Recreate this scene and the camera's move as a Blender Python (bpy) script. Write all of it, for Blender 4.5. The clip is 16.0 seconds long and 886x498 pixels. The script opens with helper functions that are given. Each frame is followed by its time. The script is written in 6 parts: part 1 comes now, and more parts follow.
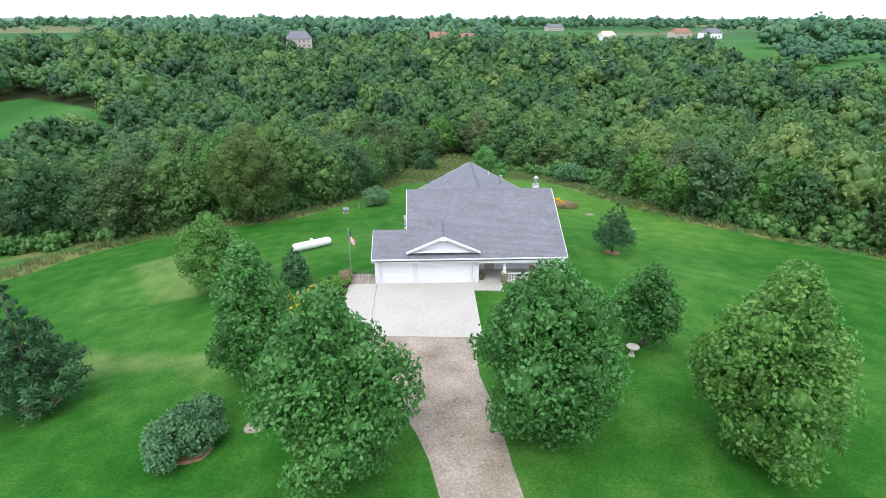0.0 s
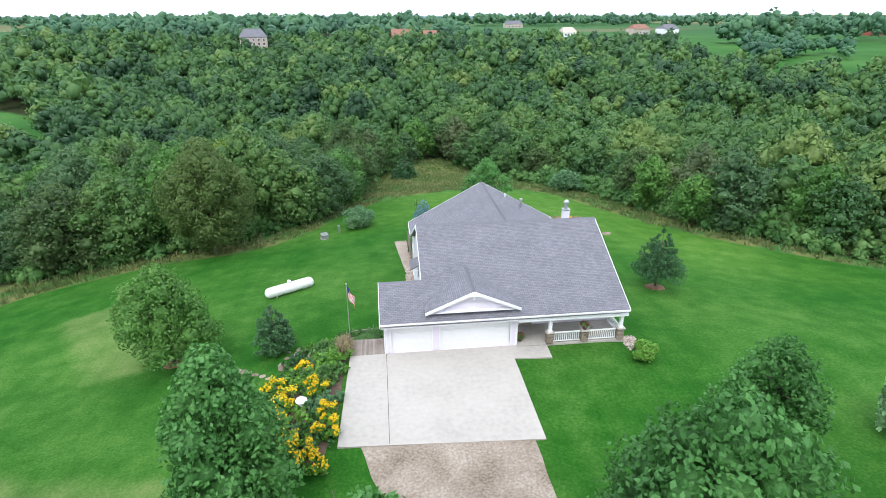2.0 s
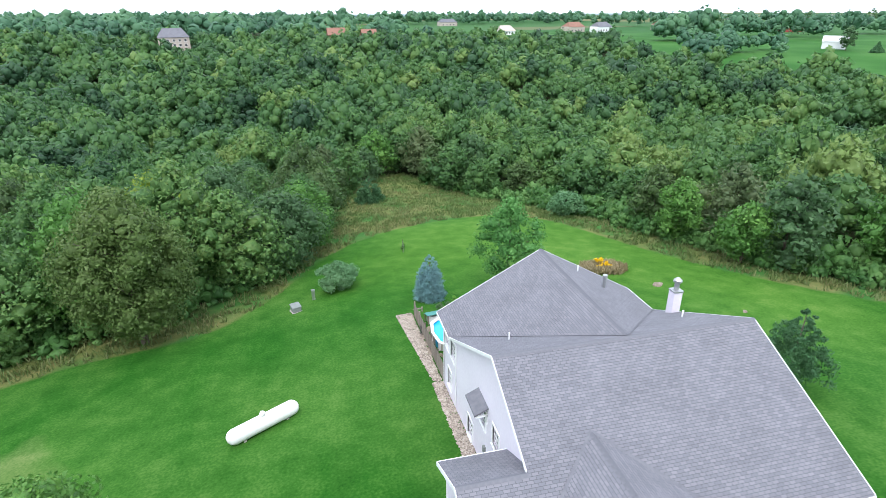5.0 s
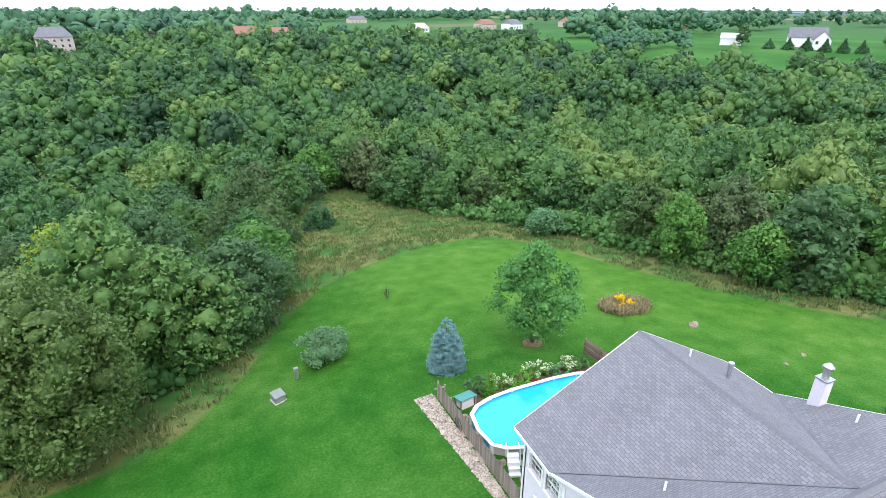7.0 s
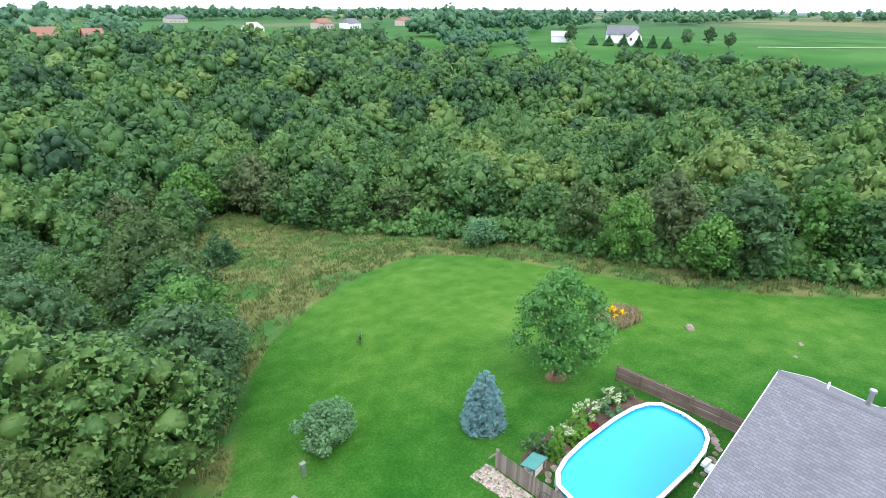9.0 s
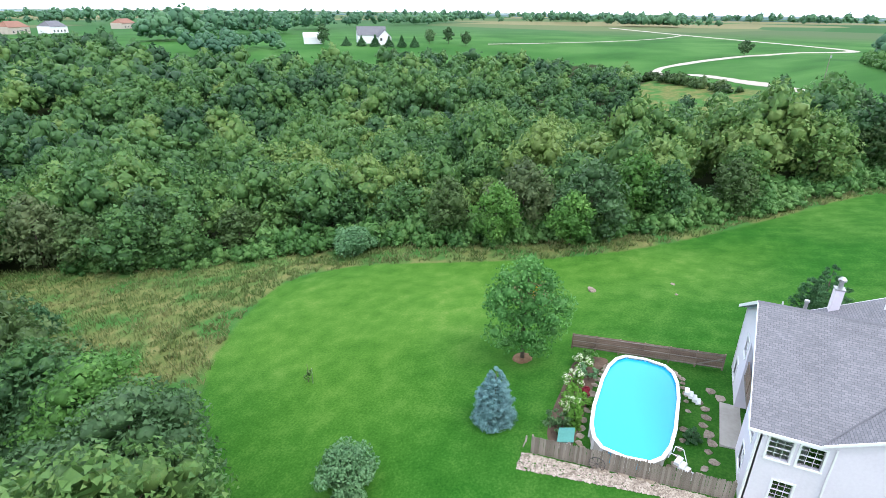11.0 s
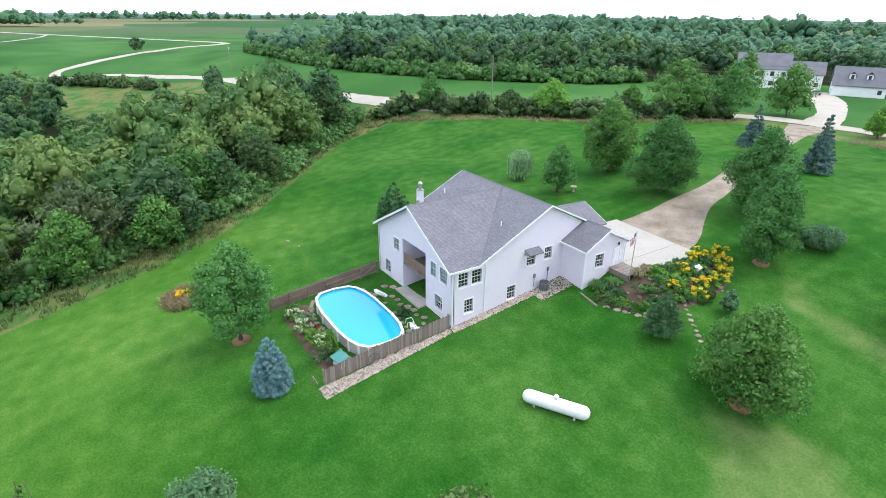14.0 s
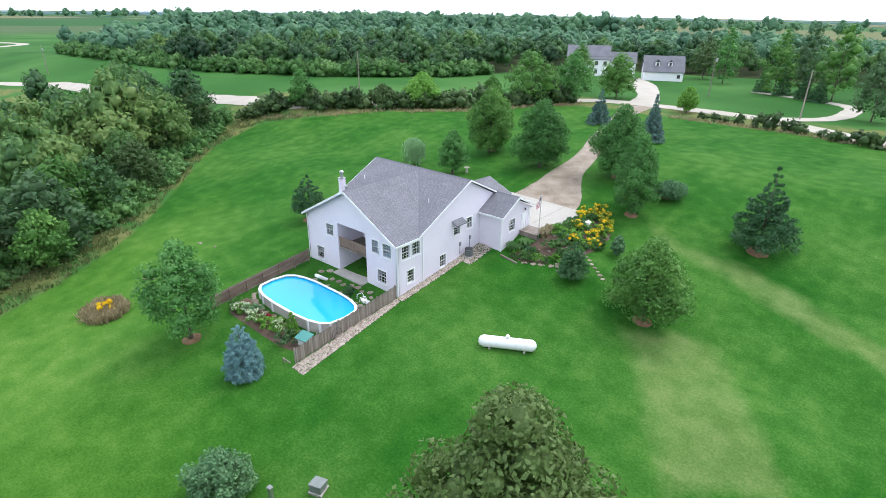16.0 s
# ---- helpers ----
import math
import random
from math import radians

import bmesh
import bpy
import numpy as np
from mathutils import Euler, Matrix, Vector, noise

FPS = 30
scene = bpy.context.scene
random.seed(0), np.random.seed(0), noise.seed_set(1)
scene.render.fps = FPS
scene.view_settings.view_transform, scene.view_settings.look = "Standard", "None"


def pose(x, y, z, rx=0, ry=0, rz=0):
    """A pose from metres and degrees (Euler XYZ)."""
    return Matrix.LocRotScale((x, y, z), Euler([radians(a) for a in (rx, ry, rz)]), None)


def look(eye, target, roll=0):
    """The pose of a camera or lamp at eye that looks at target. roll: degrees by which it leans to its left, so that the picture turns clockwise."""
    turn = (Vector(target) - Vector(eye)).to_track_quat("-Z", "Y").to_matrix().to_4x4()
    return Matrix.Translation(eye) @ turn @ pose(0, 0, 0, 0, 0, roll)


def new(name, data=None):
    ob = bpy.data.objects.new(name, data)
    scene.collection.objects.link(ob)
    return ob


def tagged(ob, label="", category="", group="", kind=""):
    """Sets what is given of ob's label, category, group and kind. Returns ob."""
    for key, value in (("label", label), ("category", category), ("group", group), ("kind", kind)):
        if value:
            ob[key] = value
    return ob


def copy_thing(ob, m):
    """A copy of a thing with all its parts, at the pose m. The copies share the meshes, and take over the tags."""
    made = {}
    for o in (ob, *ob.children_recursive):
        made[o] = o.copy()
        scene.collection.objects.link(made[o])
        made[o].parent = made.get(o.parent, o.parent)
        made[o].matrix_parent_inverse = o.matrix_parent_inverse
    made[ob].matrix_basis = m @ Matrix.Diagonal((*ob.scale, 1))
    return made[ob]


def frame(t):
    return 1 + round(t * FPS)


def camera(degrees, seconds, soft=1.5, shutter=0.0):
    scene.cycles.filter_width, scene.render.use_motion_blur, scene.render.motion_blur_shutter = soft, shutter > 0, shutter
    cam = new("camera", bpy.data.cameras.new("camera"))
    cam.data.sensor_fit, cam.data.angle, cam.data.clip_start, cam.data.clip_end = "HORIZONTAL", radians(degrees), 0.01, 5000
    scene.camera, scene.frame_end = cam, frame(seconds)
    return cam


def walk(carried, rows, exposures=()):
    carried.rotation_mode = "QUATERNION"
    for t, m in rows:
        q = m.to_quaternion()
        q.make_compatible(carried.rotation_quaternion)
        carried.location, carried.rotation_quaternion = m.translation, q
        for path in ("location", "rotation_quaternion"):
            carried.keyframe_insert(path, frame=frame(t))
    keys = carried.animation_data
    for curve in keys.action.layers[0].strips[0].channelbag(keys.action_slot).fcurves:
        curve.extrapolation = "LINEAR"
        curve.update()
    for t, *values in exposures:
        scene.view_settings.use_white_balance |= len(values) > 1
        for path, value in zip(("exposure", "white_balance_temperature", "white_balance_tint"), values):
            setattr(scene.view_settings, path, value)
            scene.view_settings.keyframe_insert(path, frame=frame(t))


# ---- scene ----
cam = camera(78.52, 16.0, soft=0.85)
# seconds, eye, yaw, pitch, lean to the right
PATH = [
    (0.0, -1.80, 2.79, 22.44, -2.31, -23.35, -0.06),
    (0.5, -2.70, 5.84, 22.17, -4.02, -23.36, -0.08),
    (1.0, -3.59, 8.93, 21.99, -4.41, -23.38, -0.02),
    (1.5, -4.62, 12.05, 21.82, -5.51, -23.45, 0.08),
    (2.0, -5.70, 15.15, 21.71, -6.56, -23.57, 0.13),
    (2.5, -6.71, 18.31, 21.56, -8.01, -23.58, 0.15),
    (3.0, -7.59, 21.52, 21.34, -8.24, -23.59, 0.21),
    (3.5, -8.43, 24.74, 21.21, -9.09, -23.67, 0.23),
    (4.0, -9.04, 27.98, 21.21, -10.44, -23.65, 0.23),
    (6.5, -13.61, 44.32, 21.83, -19.69, -24.02, -0.00),
    (7.0, -15.01, 47.55, 21.95, -22.75, -24.05, -0.05),
    (7.5, -16.57, 50.72, 21.96, -27.02, -24.05, -0.09),
    (8.0, -18.21, 53.85, 21.96, -31.47, -24.08, -0.18),
    (10.5, -28.25, 68.45, 22.44, -56.49, -23.96, -0.52),
    (11.0, -30.53, 71.41, 22.52, -65.40, -23.85, -0.55),
    (11.5, -32.55, 74.40, 22.57, -75.80, -23.71, -0.53),
    (12.0, -34.11, 77.42, 22.63, -87.29, -23.61, -0.51),
    (12.5, -35.43, 80.33, 22.74, -98.10, -23.57, -0.38),
    (13.0, -36.37, 83.28, 22.73, -108.24, -23.59, -0.47),
    (13.5, -36.97, 86.18, 22.74, -116.31, -23.58, -0.57),
    (14.0, -37.34, 88.97, 22.66, -123.29, -23.53, -0.64),
    (14.5, -37.51, 91.61, 22.61, -130.24, -23.51, -0.63),
    (15.0, -37.45, 94.11, 22.60, -133.89, -23.55, -0.67),
    (15.5, -37.09, 96.34, 22.64, -136.99, -23.60, -0.71),
    (16.0, -36.66, 98.37, 22.68, -139.69, -23.65, -0.74),
]


def flown(x, y, z, yaw, pitch, lean):
    a, b = radians(yaw), radians(pitch)
    way = Vector((-math.sin(a) * math.cos(b), math.cos(a) * math.cos(b), math.sin(b)))
    return look((x, y, z), Vector((x, y, z)) + way, -lean)


EXPOSURE = 0.75
walk(cam, [(t, flown(*r)) for t, *r in PATH], exposures=[(0.0, EXPOSURE), (3.5, EXPOSURE + 0.05), (6.5, EXPOSURE + 0.18), (11.0, EXPOSURE + 0.22), (12.0, EXPOSURE + 0.12), (13.5, EXPOSURE), (16.0, EXPOSURE - 0.03)])

# ---- daylight: bright overcast ----
world = bpy.data.worlds.new("overcast_sky")
scene.world = world
world.use_nodes = True
wn, wl = world.node_tree.nodes, world.node_tree.links
wn.clear()
sky = wn.new("ShaderNodeTexSky")
sky.sky_type, sky.sun_disc = "NISHITA", False
sky.sun_elevation, sky.sun_rotation = radians(52), radians(200)
sky.air_density, sky.dust_density, sky.ozone_density = 1.0, 4.0, 1.0
cloud = wn.new("ShaderNodeMix")
cloud.data_type = "RGBA"
cloud.inputs[0].default_value = 0.8
cloud.inputs[7].default_value = (9.0, 10.0, 11.6, 1)
wl.new(sky.outputs[0], cloud.inputs[6])
back = wn.new("ShaderNodeBackground")
back.inputs[1].default_value = 0.127
wl.new(cloud.outputs[2], back.inputs[0])
wo = wn.new("ShaderNodeOutputWorld")
wl.new(back.outputs[0], wo.inputs[0])
sun_data = bpy.data.lights.new("sun", "SUN")
sun_data.energy, sun_data.angle, sun_data.color = 1.05, radians(25), (1.0, 0.98, 0.95)
sun = new("sun", sun_data)
sun.matrix_world = look((0, 0, 200), (40, 110, 0))

# ---- materials ----


def mat(name, cols, rough=0.8, scale=1.0, fine=8.0, bump=0.3, metal=0.0, island=0.0, obj=0.0, coords="Object", trans=0.0, dist=0.02, spec=0.3):
    """A procedural surface: colours mixed by a broad and a fine noise, optional change from piece to piece."""
    m = bpy.data.materials.new(name)
    m.use_nodes = True
    n, l = m.node_tree.nodes, m.node_tree.links
    b = n["Principled BSDF"]
    b.inputs["Roughness"].default_value, b.inputs["Metallic"].default_value = rough, metal
    b.inputs["Specular IOR Level"].default_value = spec
    tc = n.new("ShaderNodeTexCoord")
    src = n.new("ShaderNodeNewGeometry").outputs["Position"] if coords == "World" else tc.outputs[coords]
    a, c = n.new("ShaderNodeTexNoise"), n.new("ShaderNodeTexNoise")
    a.inputs["Scale"].default_value, c.inputs["Scale"].default_value = scale, fine
    a.inputs["Detail"].default_value, c.inputs["Detail"].default_value = 3, 3
    for t in (a, c):
        l.new(src, t.inputs["Vector"])
    s = n.new("ShaderNodeMath")
    s.operation = "ADD"
    l.new(a.outputs[0], s.inputs[0])
    l.new(c.outputs[0], s.inputs[1])
    val = s.outputs[0]
    if island or obj:
        src2 = n.new("ShaderNodeNewGeometry").outputs["Random Per Island"] if island else n.new("ShaderNodeObjectInfo").outputs["Random"]
        k = n.new("ShaderNodeMath")
        k.operation = "MULTIPLY_ADD"
        k.inputs[1].default_value = island or obj
        l.new(src2, k.inputs[0])
        l.new(val, k.inputs[2])
        o = n.new("ShaderNodeMath")
        o.operation = "SUBTRACT"
        o.inputs[1].default_value = (island or obj) / 2
        l.new(k.outputs[0], o.inputs[0])
        val = o.outputs[0]
    r = n.new("ShaderNodeMapRange")
    r.inputs[1].default_value, r.inputs[2].default_value = 0.65, 1.35
    l.new(val, r.inputs[0])
    ramp = n.new("ShaderNodeValToRGB")
    e = ramp.color_ramp.elements
    while len(e) < len(cols):
        e.new(0.5)
    for i, col in enumerate(cols):
        e[i].position = i / max(1, len(cols) - 1)
        e[i].color = (*col, 1)
    l.new(r.outputs[0], ramp.inputs[0])
    l.new(ramp.outputs[0], b.inputs["Base Color"])
    if bump:
        bp = n.new("ShaderNodeBump")
        bp.inputs["Strength"].default_value, bp.inputs["Distance"].default_value = bump, dist
        l.new(c.outputs[0], bp.inputs["Height"])
        l.new(bp.outputs[0], b.inputs["Normal"])
    if trans:
        tr = n.new("ShaderNodeBsdfTranslucent")
        l.new(ramp.outputs[0], tr.inputs[0])
        mx = n.new("ShaderNodeMixShader")
        mx.inputs[0].default_value = trans
        l.new(b.outputs[0], mx.inputs[1])
        l.new(tr.outputs[0], mx.inputs[2])
        l.new(mx.outputs[0], n["Material Output"].inputs[0])
    return m


def leaf_mat(name, cols, island=0.3, tone=0.7, scale=0.25, grain=2.6):
    """Foliage: colour changes from leaf to leaf, from tree to tree and in broad patches."""
    m = bpy.data.materials.new(name)
    m.use_nodes = True
    n, l = m.node_tree.nodes, m.node_tree.links
    b = n["Principled BSDF"]
    b.inputs["Roughness"].default_value, b.inputs["Specular IOR Level"].default_value = 0.55, 0.3
    g = n.new("ShaderNodeNewGeometry")
    nz = n.new("ShaderNodeTexNoise")
    nz.inputs["Scale"].default_value, nz.inputs["Detail"].default_value = scale, 3
    l.new(g.outputs["Position"], nz.inputs["Vector"])
    at = n.new("ShaderNodeAttribute")
    at.attribute_name = "tone"
    ob = n.new("ShaderNodeObjectInfo")

    def ma(a, k, c):
        t = n.new("ShaderNodeMath")
        t.operation = "MULTIPLY_ADD"
        l.new(a, t.inputs[0])
        t.inputs[1].default_value = k
        if isinstance(c, float):
            t.inputs[2].default_value = c
        else:
            l.new(c, t.inputs[2])
        return t.outputs[0]

    val = ma(g.outputs["Random Per Island"], island, 0.5 - island / 2 - 0.5 - 0.12)
    val = ma(nz.outputs[0], 1.0, val)
    val = ma(at.outputs["Fac"], tone, val)
    val = ma(ob.outputs["Random"], 0.24, val)
    fine = n.new("ShaderNodeTexNoise")
    fine.inputs["Scale"].default_value, fine.inputs["Detail"].default_value, fine.inputs["Roughness"].default_value = grain, 5, 0.7
    l.new(g.outputs["Position"], fine.inputs["Vector"])
    val = ma(fine.outputs[0], 0.5, ma(val, 1.0, -0.25))
    bp = n.new("ShaderNodeBump")
    bp.inputs["Strength"].default_value, bp.inputs["Distance"].default_value = 0.5, 0.12
    l.new(fine.outputs[0], bp.inputs["Height"])
    l.new(bp.outputs[0], b.inputs["Normal"])
    ramp = n.new("ShaderNodeValToRGB")
    e = ramp.color_ramp.elements
    while len(e) < len(cols):
        e.new(0.5)
    for i, col in enumerate(cols):
        e[i].position = 0.15 + 0.7 * i / max(1, len(cols) - 1)
        e[i].color = (*col, 1)
    l.new(val, ramp.inputs[0])
    l.new(ramp.outputs[0], b.inputs["Base Color"])
    tr = n.new("ShaderNodeBsdfTranslucent")
    l.new(ramp.outputs[0], tr.inputs[0])
    mx = n.new("ShaderNodeMixShader")
    mx.inputs[0].default_value = 0.3
    l.new(b.outputs[0], mx.inputs[1])
    l.new(tr.outputs[0], mx.inputs[2])
    l.new(mx.outputs[0], n["Material Output"].inputs[0])
    return m


M_SIDING = mat("siding", [(0.68, 0.63, 0.71), (0.72, 0.67, 0.755), (0.755, 0.705, 0.785)], 0.6, 0.4, 6, 0.1)
M_WHITE = mat("white_paint", [(0.76, 0.76, 0.78), (0.82, 0.82, 0.83)], 0.45, 0.5, 8, 0.05)
M_TANK = mat("tank_paint", [(0.74, 0.74, 0.74), (0.82, 0.82, 0.81)], 0.35, 0.6, 5, 0.05)
M_CONC = mat("concrete", [(0.36, 0.335, 0.305), (0.415, 0.385, 0.35), (0.45, 0.42, 0.385)], 0.85, 0.3, 3, 0.08)
M_GRAVEL = mat("gravel", [(0.14, 0.108, 0.078), (0.24, 0.193, 0.15), (0.31, 0.257, 0.208), (0.41, 0.355, 0.30)], 0.95, 0.5, 7, 1.0, coords="World", dist=0.04)
M_ROADGRAVEL = mat("pale_gravel", [(0.36, 0.32, 0.27), (0.46, 0.42, 0.37)], 0.95, 0.3, 5, 0.5, coords="World")
M_STONE = mat("field_stone", [(0.15, 0.12, 0.09), (0.26, 0.21, 0.165), (0.36, 0.30, 0.25)], 0.85, 1.2, 9, 0.5, obj=0.5)
M_PEBBLE = mat("river_rock", [(0.19, 0.155, 0.13), (0.34, 0.285, 0.24), (0.47, 0.41, 0.355)], 0.85, 2, 12, 0.4, island=0.7)
M_WOODOLD = mat("weathered_wood", [(0.16, 0.13, 0.11), (0.25, 0.21, 0.18), (0.33, 0.28, 0.25)], 0.85, 0.9, 14, 0.4, obj=0.5)
M_FENCEFAR = mat("brown_fence_wood", [(0.15, 0.10, 0.08), (0.22, 0.155, 0.12), (0.27, 0.20, 0.16)], 0.85, 0.9, 14, 0.4, obj=0.4)
M_MULCH = mat("bark_mulch", [(0.12, 0.065, 0.035), (0.22, 0.13, 0.075), (0.30, 0.19, 0.12)], 0.95, 2, 18, 0.9)
M_SOIL = mat("garden_soil", [(0.06, 0.04, 0.03), (0.11, 0.075, 0.055), (0.16, 0.11, 0.08)], 0.95, 1, 14, 0.8, coords="World")
M_BARK = mat("bark", [(0.07, 0.055, 0.045), (0.14, 0.11, 0.09)], 0.9, 2, 14, 0.6)
M_METAL = mat("galvanised_metal", [(0.40, 0.41, 0.42), (0.52, 0.53, 0.54)], 0.4, 2, 9, 0.1, metal=0.8)
M_DARK = mat("dark_metal", [(0.03, 0.03, 0.035), (0.06, 0.06, 0.065)], 0.5, 2, 9, 0.1)
M_GREY = mat("grey_enamel", [(0.17, 0.19, 0.18), (0.23, 0.25, 0.24)], 0.5, 2, 9, 0.1)
M_POOLWALL = mat("pool_wall", [(0.42, 0.39, 0.36), (0.52, 0.49, 0.46)], 0.5, 1, 10, 0.1)
M_LINER = mat("pool_liner", [(0.03, 0.36, 0.62), (0.04, 0.42, 0.70)], 0.5, 0.5, 3, 0.0)
M_TEAL = mat("teal_cover", [(0.06, 0.22, 0.20), (0.09, 0.28, 0.25)], 0.6, 2, 8, 0.1)
M_RED = mat("red_cloth", [(0.50, 0.04, 0.05), (0.58, 0.06, 0.07)], 0.8, 3, 20, 0.1)
M_CLOTH = mat("white_cloth", [(0.72, 0.72, 0.72), (0.80, 0.80, 0.80)], 0.8, 3, 20, 0.1)
M_BLUE = mat("blue_cloth", [(0.02, 0.03, 0.13), (0.03, 0.045, 0.18)], 0.8, 3, 20, 0.1)
M_TERRA = mat("dark_pot", [(0.06, 0.03, 0.03), (0.10, 0.05, 0.05)], 0.6, 3, 20, 0.1)
M_BRICKRED = mat("red_barn_paint", [(0.26, 0.06, 0.05), (0.34, 0.09, 0.07)], 0.8, 0.3, 3, 0.1)
M_FARROOF = mat("far_roof", [(0.12, 0.12, 0.14), (0.18, 0.18, 0.20)], 0.8, 0.5, 4, 0.1)
M_TANWALL = mat("tan_wall", [(0.42, 0.36, 0.31), (0.50, 0.44, 0.38)], 0.8, 0.3, 4, 0.1)
M_BROWNROOF = mat("brown_roof", [(0.22, 0.11, 0.08), (0.28, 0.15, 0.11)], 0.8, 0.5, 4, 0.1)

L_MAPLE = leaf_mat("maple_leaves", [(0.048, 0.138, 0.024), (0.089, 0.223, 0.045), (0.166, 0.332, 0.072)])
L_ASH = leaf_mat("ash_leaves", [(0.041, 0.136, 0.030), (0.079, 0.231, 0.055), (0.152, 0.350, 0.094)])
L_DARK = leaf_mat("dark_leaves", [(0.038, 0.090, 0.033), (0.070, 0.151, 0.058), (0.133, 0.230, 0.094)])
L_OAK = leaf_mat("oak_leaves", [(0.032, 0.071, 0.020), (0.064, 0.121, 0.036), (0.120, 0.186, 0.067)])
L_OAKLAWN = leaf_mat("olive_oak_leaves", [(0.055, 0.102, 0.023), (0.100, 0.164, 0.042), (0.169, 0.246, 0.084)])
L_PINE = leaf_mat("pine_needles", [(0.036, 0.108, 0.043), (0.062, 0.165, 0.065), (0.108, 0.239, 0.097)])
L_BLUESPRUCE = leaf_mat("blue_spruce_needles", [(0.104, 0.221, 0.236), (0.166, 0.319, 0.335), (0.242, 0.425, 0.438)])
L_GREENSPRUCE = leaf_mat("green_spruce_needles", [(0.068, 0.143, 0.120), (0.109, 0.208, 0.178), (0.164, 0.286, 0.240)])
L_WILLOW = leaf_mat("willow_leaves", [(0.194, 0.359, 0.156), (0.272, 0.466, 0.220), (0.340, 0.550, 0.285)])
L_BUSH = leaf_mat("shrub_leaves", [(0.059, 0.152, 0.062), (0.105, 0.234, 0.104), (0.176, 0.328, 0.156)])
L_LIME = leaf_mat("lime_leaves", [(0.081, 0.218, 0.029), (0.138, 0.322, 0.046), (0.218, 0.425, 0.081)])
L_YELLOW = leaf_mat("yellow_flowers", [(0.66, 0.40, 0.01), (0.82, 0.55, 0.01), (0.86, 0.66, 0.03)])
L_WFLOWER = leaf_mat("cream_flowers", [(0.40, 0.48, 0.26), (0.60, 0.66, 0.46), (0.75, 0.77, 0.64)])
L_RFLOWER = leaf_mat("crimson_flowers", [(0.24, 0.02, 0.04), (0.40, 0.05, 0.08)])
L_TALL = leaf_mat("tall_grass_blades", [(0.080, 0.150, 0.038), (0.140, 0.190, 0.065), (0.250, 0.240, 0.110)], island=0.4, scale=0.12)
L_TAN = leaf_mat("seeding_grass_blades", [(0.200, 0.170, 0.085), (0.300, 0.250, 0.140), (0.380, 0.320, 0.190)], island=0.7, scale=0.3)
L_WEED = leaf_mat("weed_leaves", [(0.037, 0.113, 0.026), (0.074, 0.187, 0.046), (0.137, 0.269, 0.078)], scale=0.12)
L_WOODS = leaf_mat("woodland_leaves", [(0.026, 0.074, 0.034), (0.047, 0.119, 0.044), (0.071, 0.167, 0.049), (0.107, 0.213, 0.056), (0.174, 0.264, 0.074)], island=0.2, tone=0.5, scale=0.03, grain=1.6)
# bluer and lighter than the nearer woods: distance haze put into the leaf colour
L_HAZEWOODS = leaf_mat("hazed_woodland_leaves", [(0.048, 0.130, 0.075), (0.076, 0.187, 0.097), (0.119, 0.254, 0.122)], island=0.22, tone=0.6, scale=0.01, grain=0.6)
L_GOLD = leaf_mat("golden_leaves", [(0.150, 0.230, 0.030), (0.240, 0.330, 0.040), (0.330, 0.400, 0.060)])
L_BROWN = leaf_mat("browning_leaves", [(0.070, 0.115, 0.046), (0.115, 0.165, 0.068), (0.176, 0.223, 0.101)])


def roof_mat():
    m = bpy.data.materials.new("grey_shingles")
    m.use_nodes = True
    n, l = m.node_tree.nodes, m.node_tree.links
    b = n["Principled BSDF"]
    b.inputs["Roughness"].default_value = 0.9
    uv = n.new("ShaderNodeUVMap")
    br = n.new("ShaderNodeTexBrick")
    br.inputs["Scale"].default_value = 1.0
    br.inputs["Brick Width"].default_value, br.inputs["Row Height"].default_value = 0.30, 0.145
    br.inputs["Mortar Size"].default_value = 0.012
    br.inputs["Color1"].default_value = (0.148, 0.148, 0.170, 1)
    br.inputs["Color2"].default_value = (0.196, 0.193, 0.216, 1)
    br.inputs["Mortar"].default_value = (0.10, 0.10, 0.115, 1)
    l.new(uv.outputs[0], br.inputs["Vector"])
    nz = n.new("ShaderNodeTexNoise")
    nz.inputs["Scale"].default_value, nz.inputs["Detail"].default_value = 0.5, 6
    l.new(uv.outputs[0], nz.inputs["Vector"])
    hsv = n.new("ShaderNodeHueSaturation")
    mr = n.new("ShaderNodeMapRange")
    mr.inputs[3].default_value, mr.inputs[4].default_value = 0.80, 1.22
    l.new(nz.outputs[0], mr.inputs[0])
    l.new(mr.outputs[0], hsv.inputs["Value"])
    l.new(br.outputs[0], hsv.inputs["Color"])
    l.new(hsv.outputs[0], b.inputs["Base Color"])
    bp = n.new("ShaderNodeBump")
    bp.inputs["Strength"].default_value, bp.inputs["Distance"].default_value = 0.5, 0.015
    l.new(br.outputs[1], bp.inputs["Height"])
    bp.invert = True
    l.new(bp.outputs[0], b.inputs["Normal"])
    return m


M_ROOF = roof_mat()


def glass_mat():
    m = bpy.data.materials.new("window_glass")
    m.use_nodes = True
    b = m.node_tree.nodes["Principled BSDF"]
    b.inputs["Base Color"].default_value = (0.85, 0.9, 0.9, 1)
    b.inputs["Roughness"].default_value, b.inputs["Transmission Weight"].default_value = 0.02, 1.0
    b.inputs["IOR"].default_value = 1.5
    return m


M_GLASS = glass_mat()


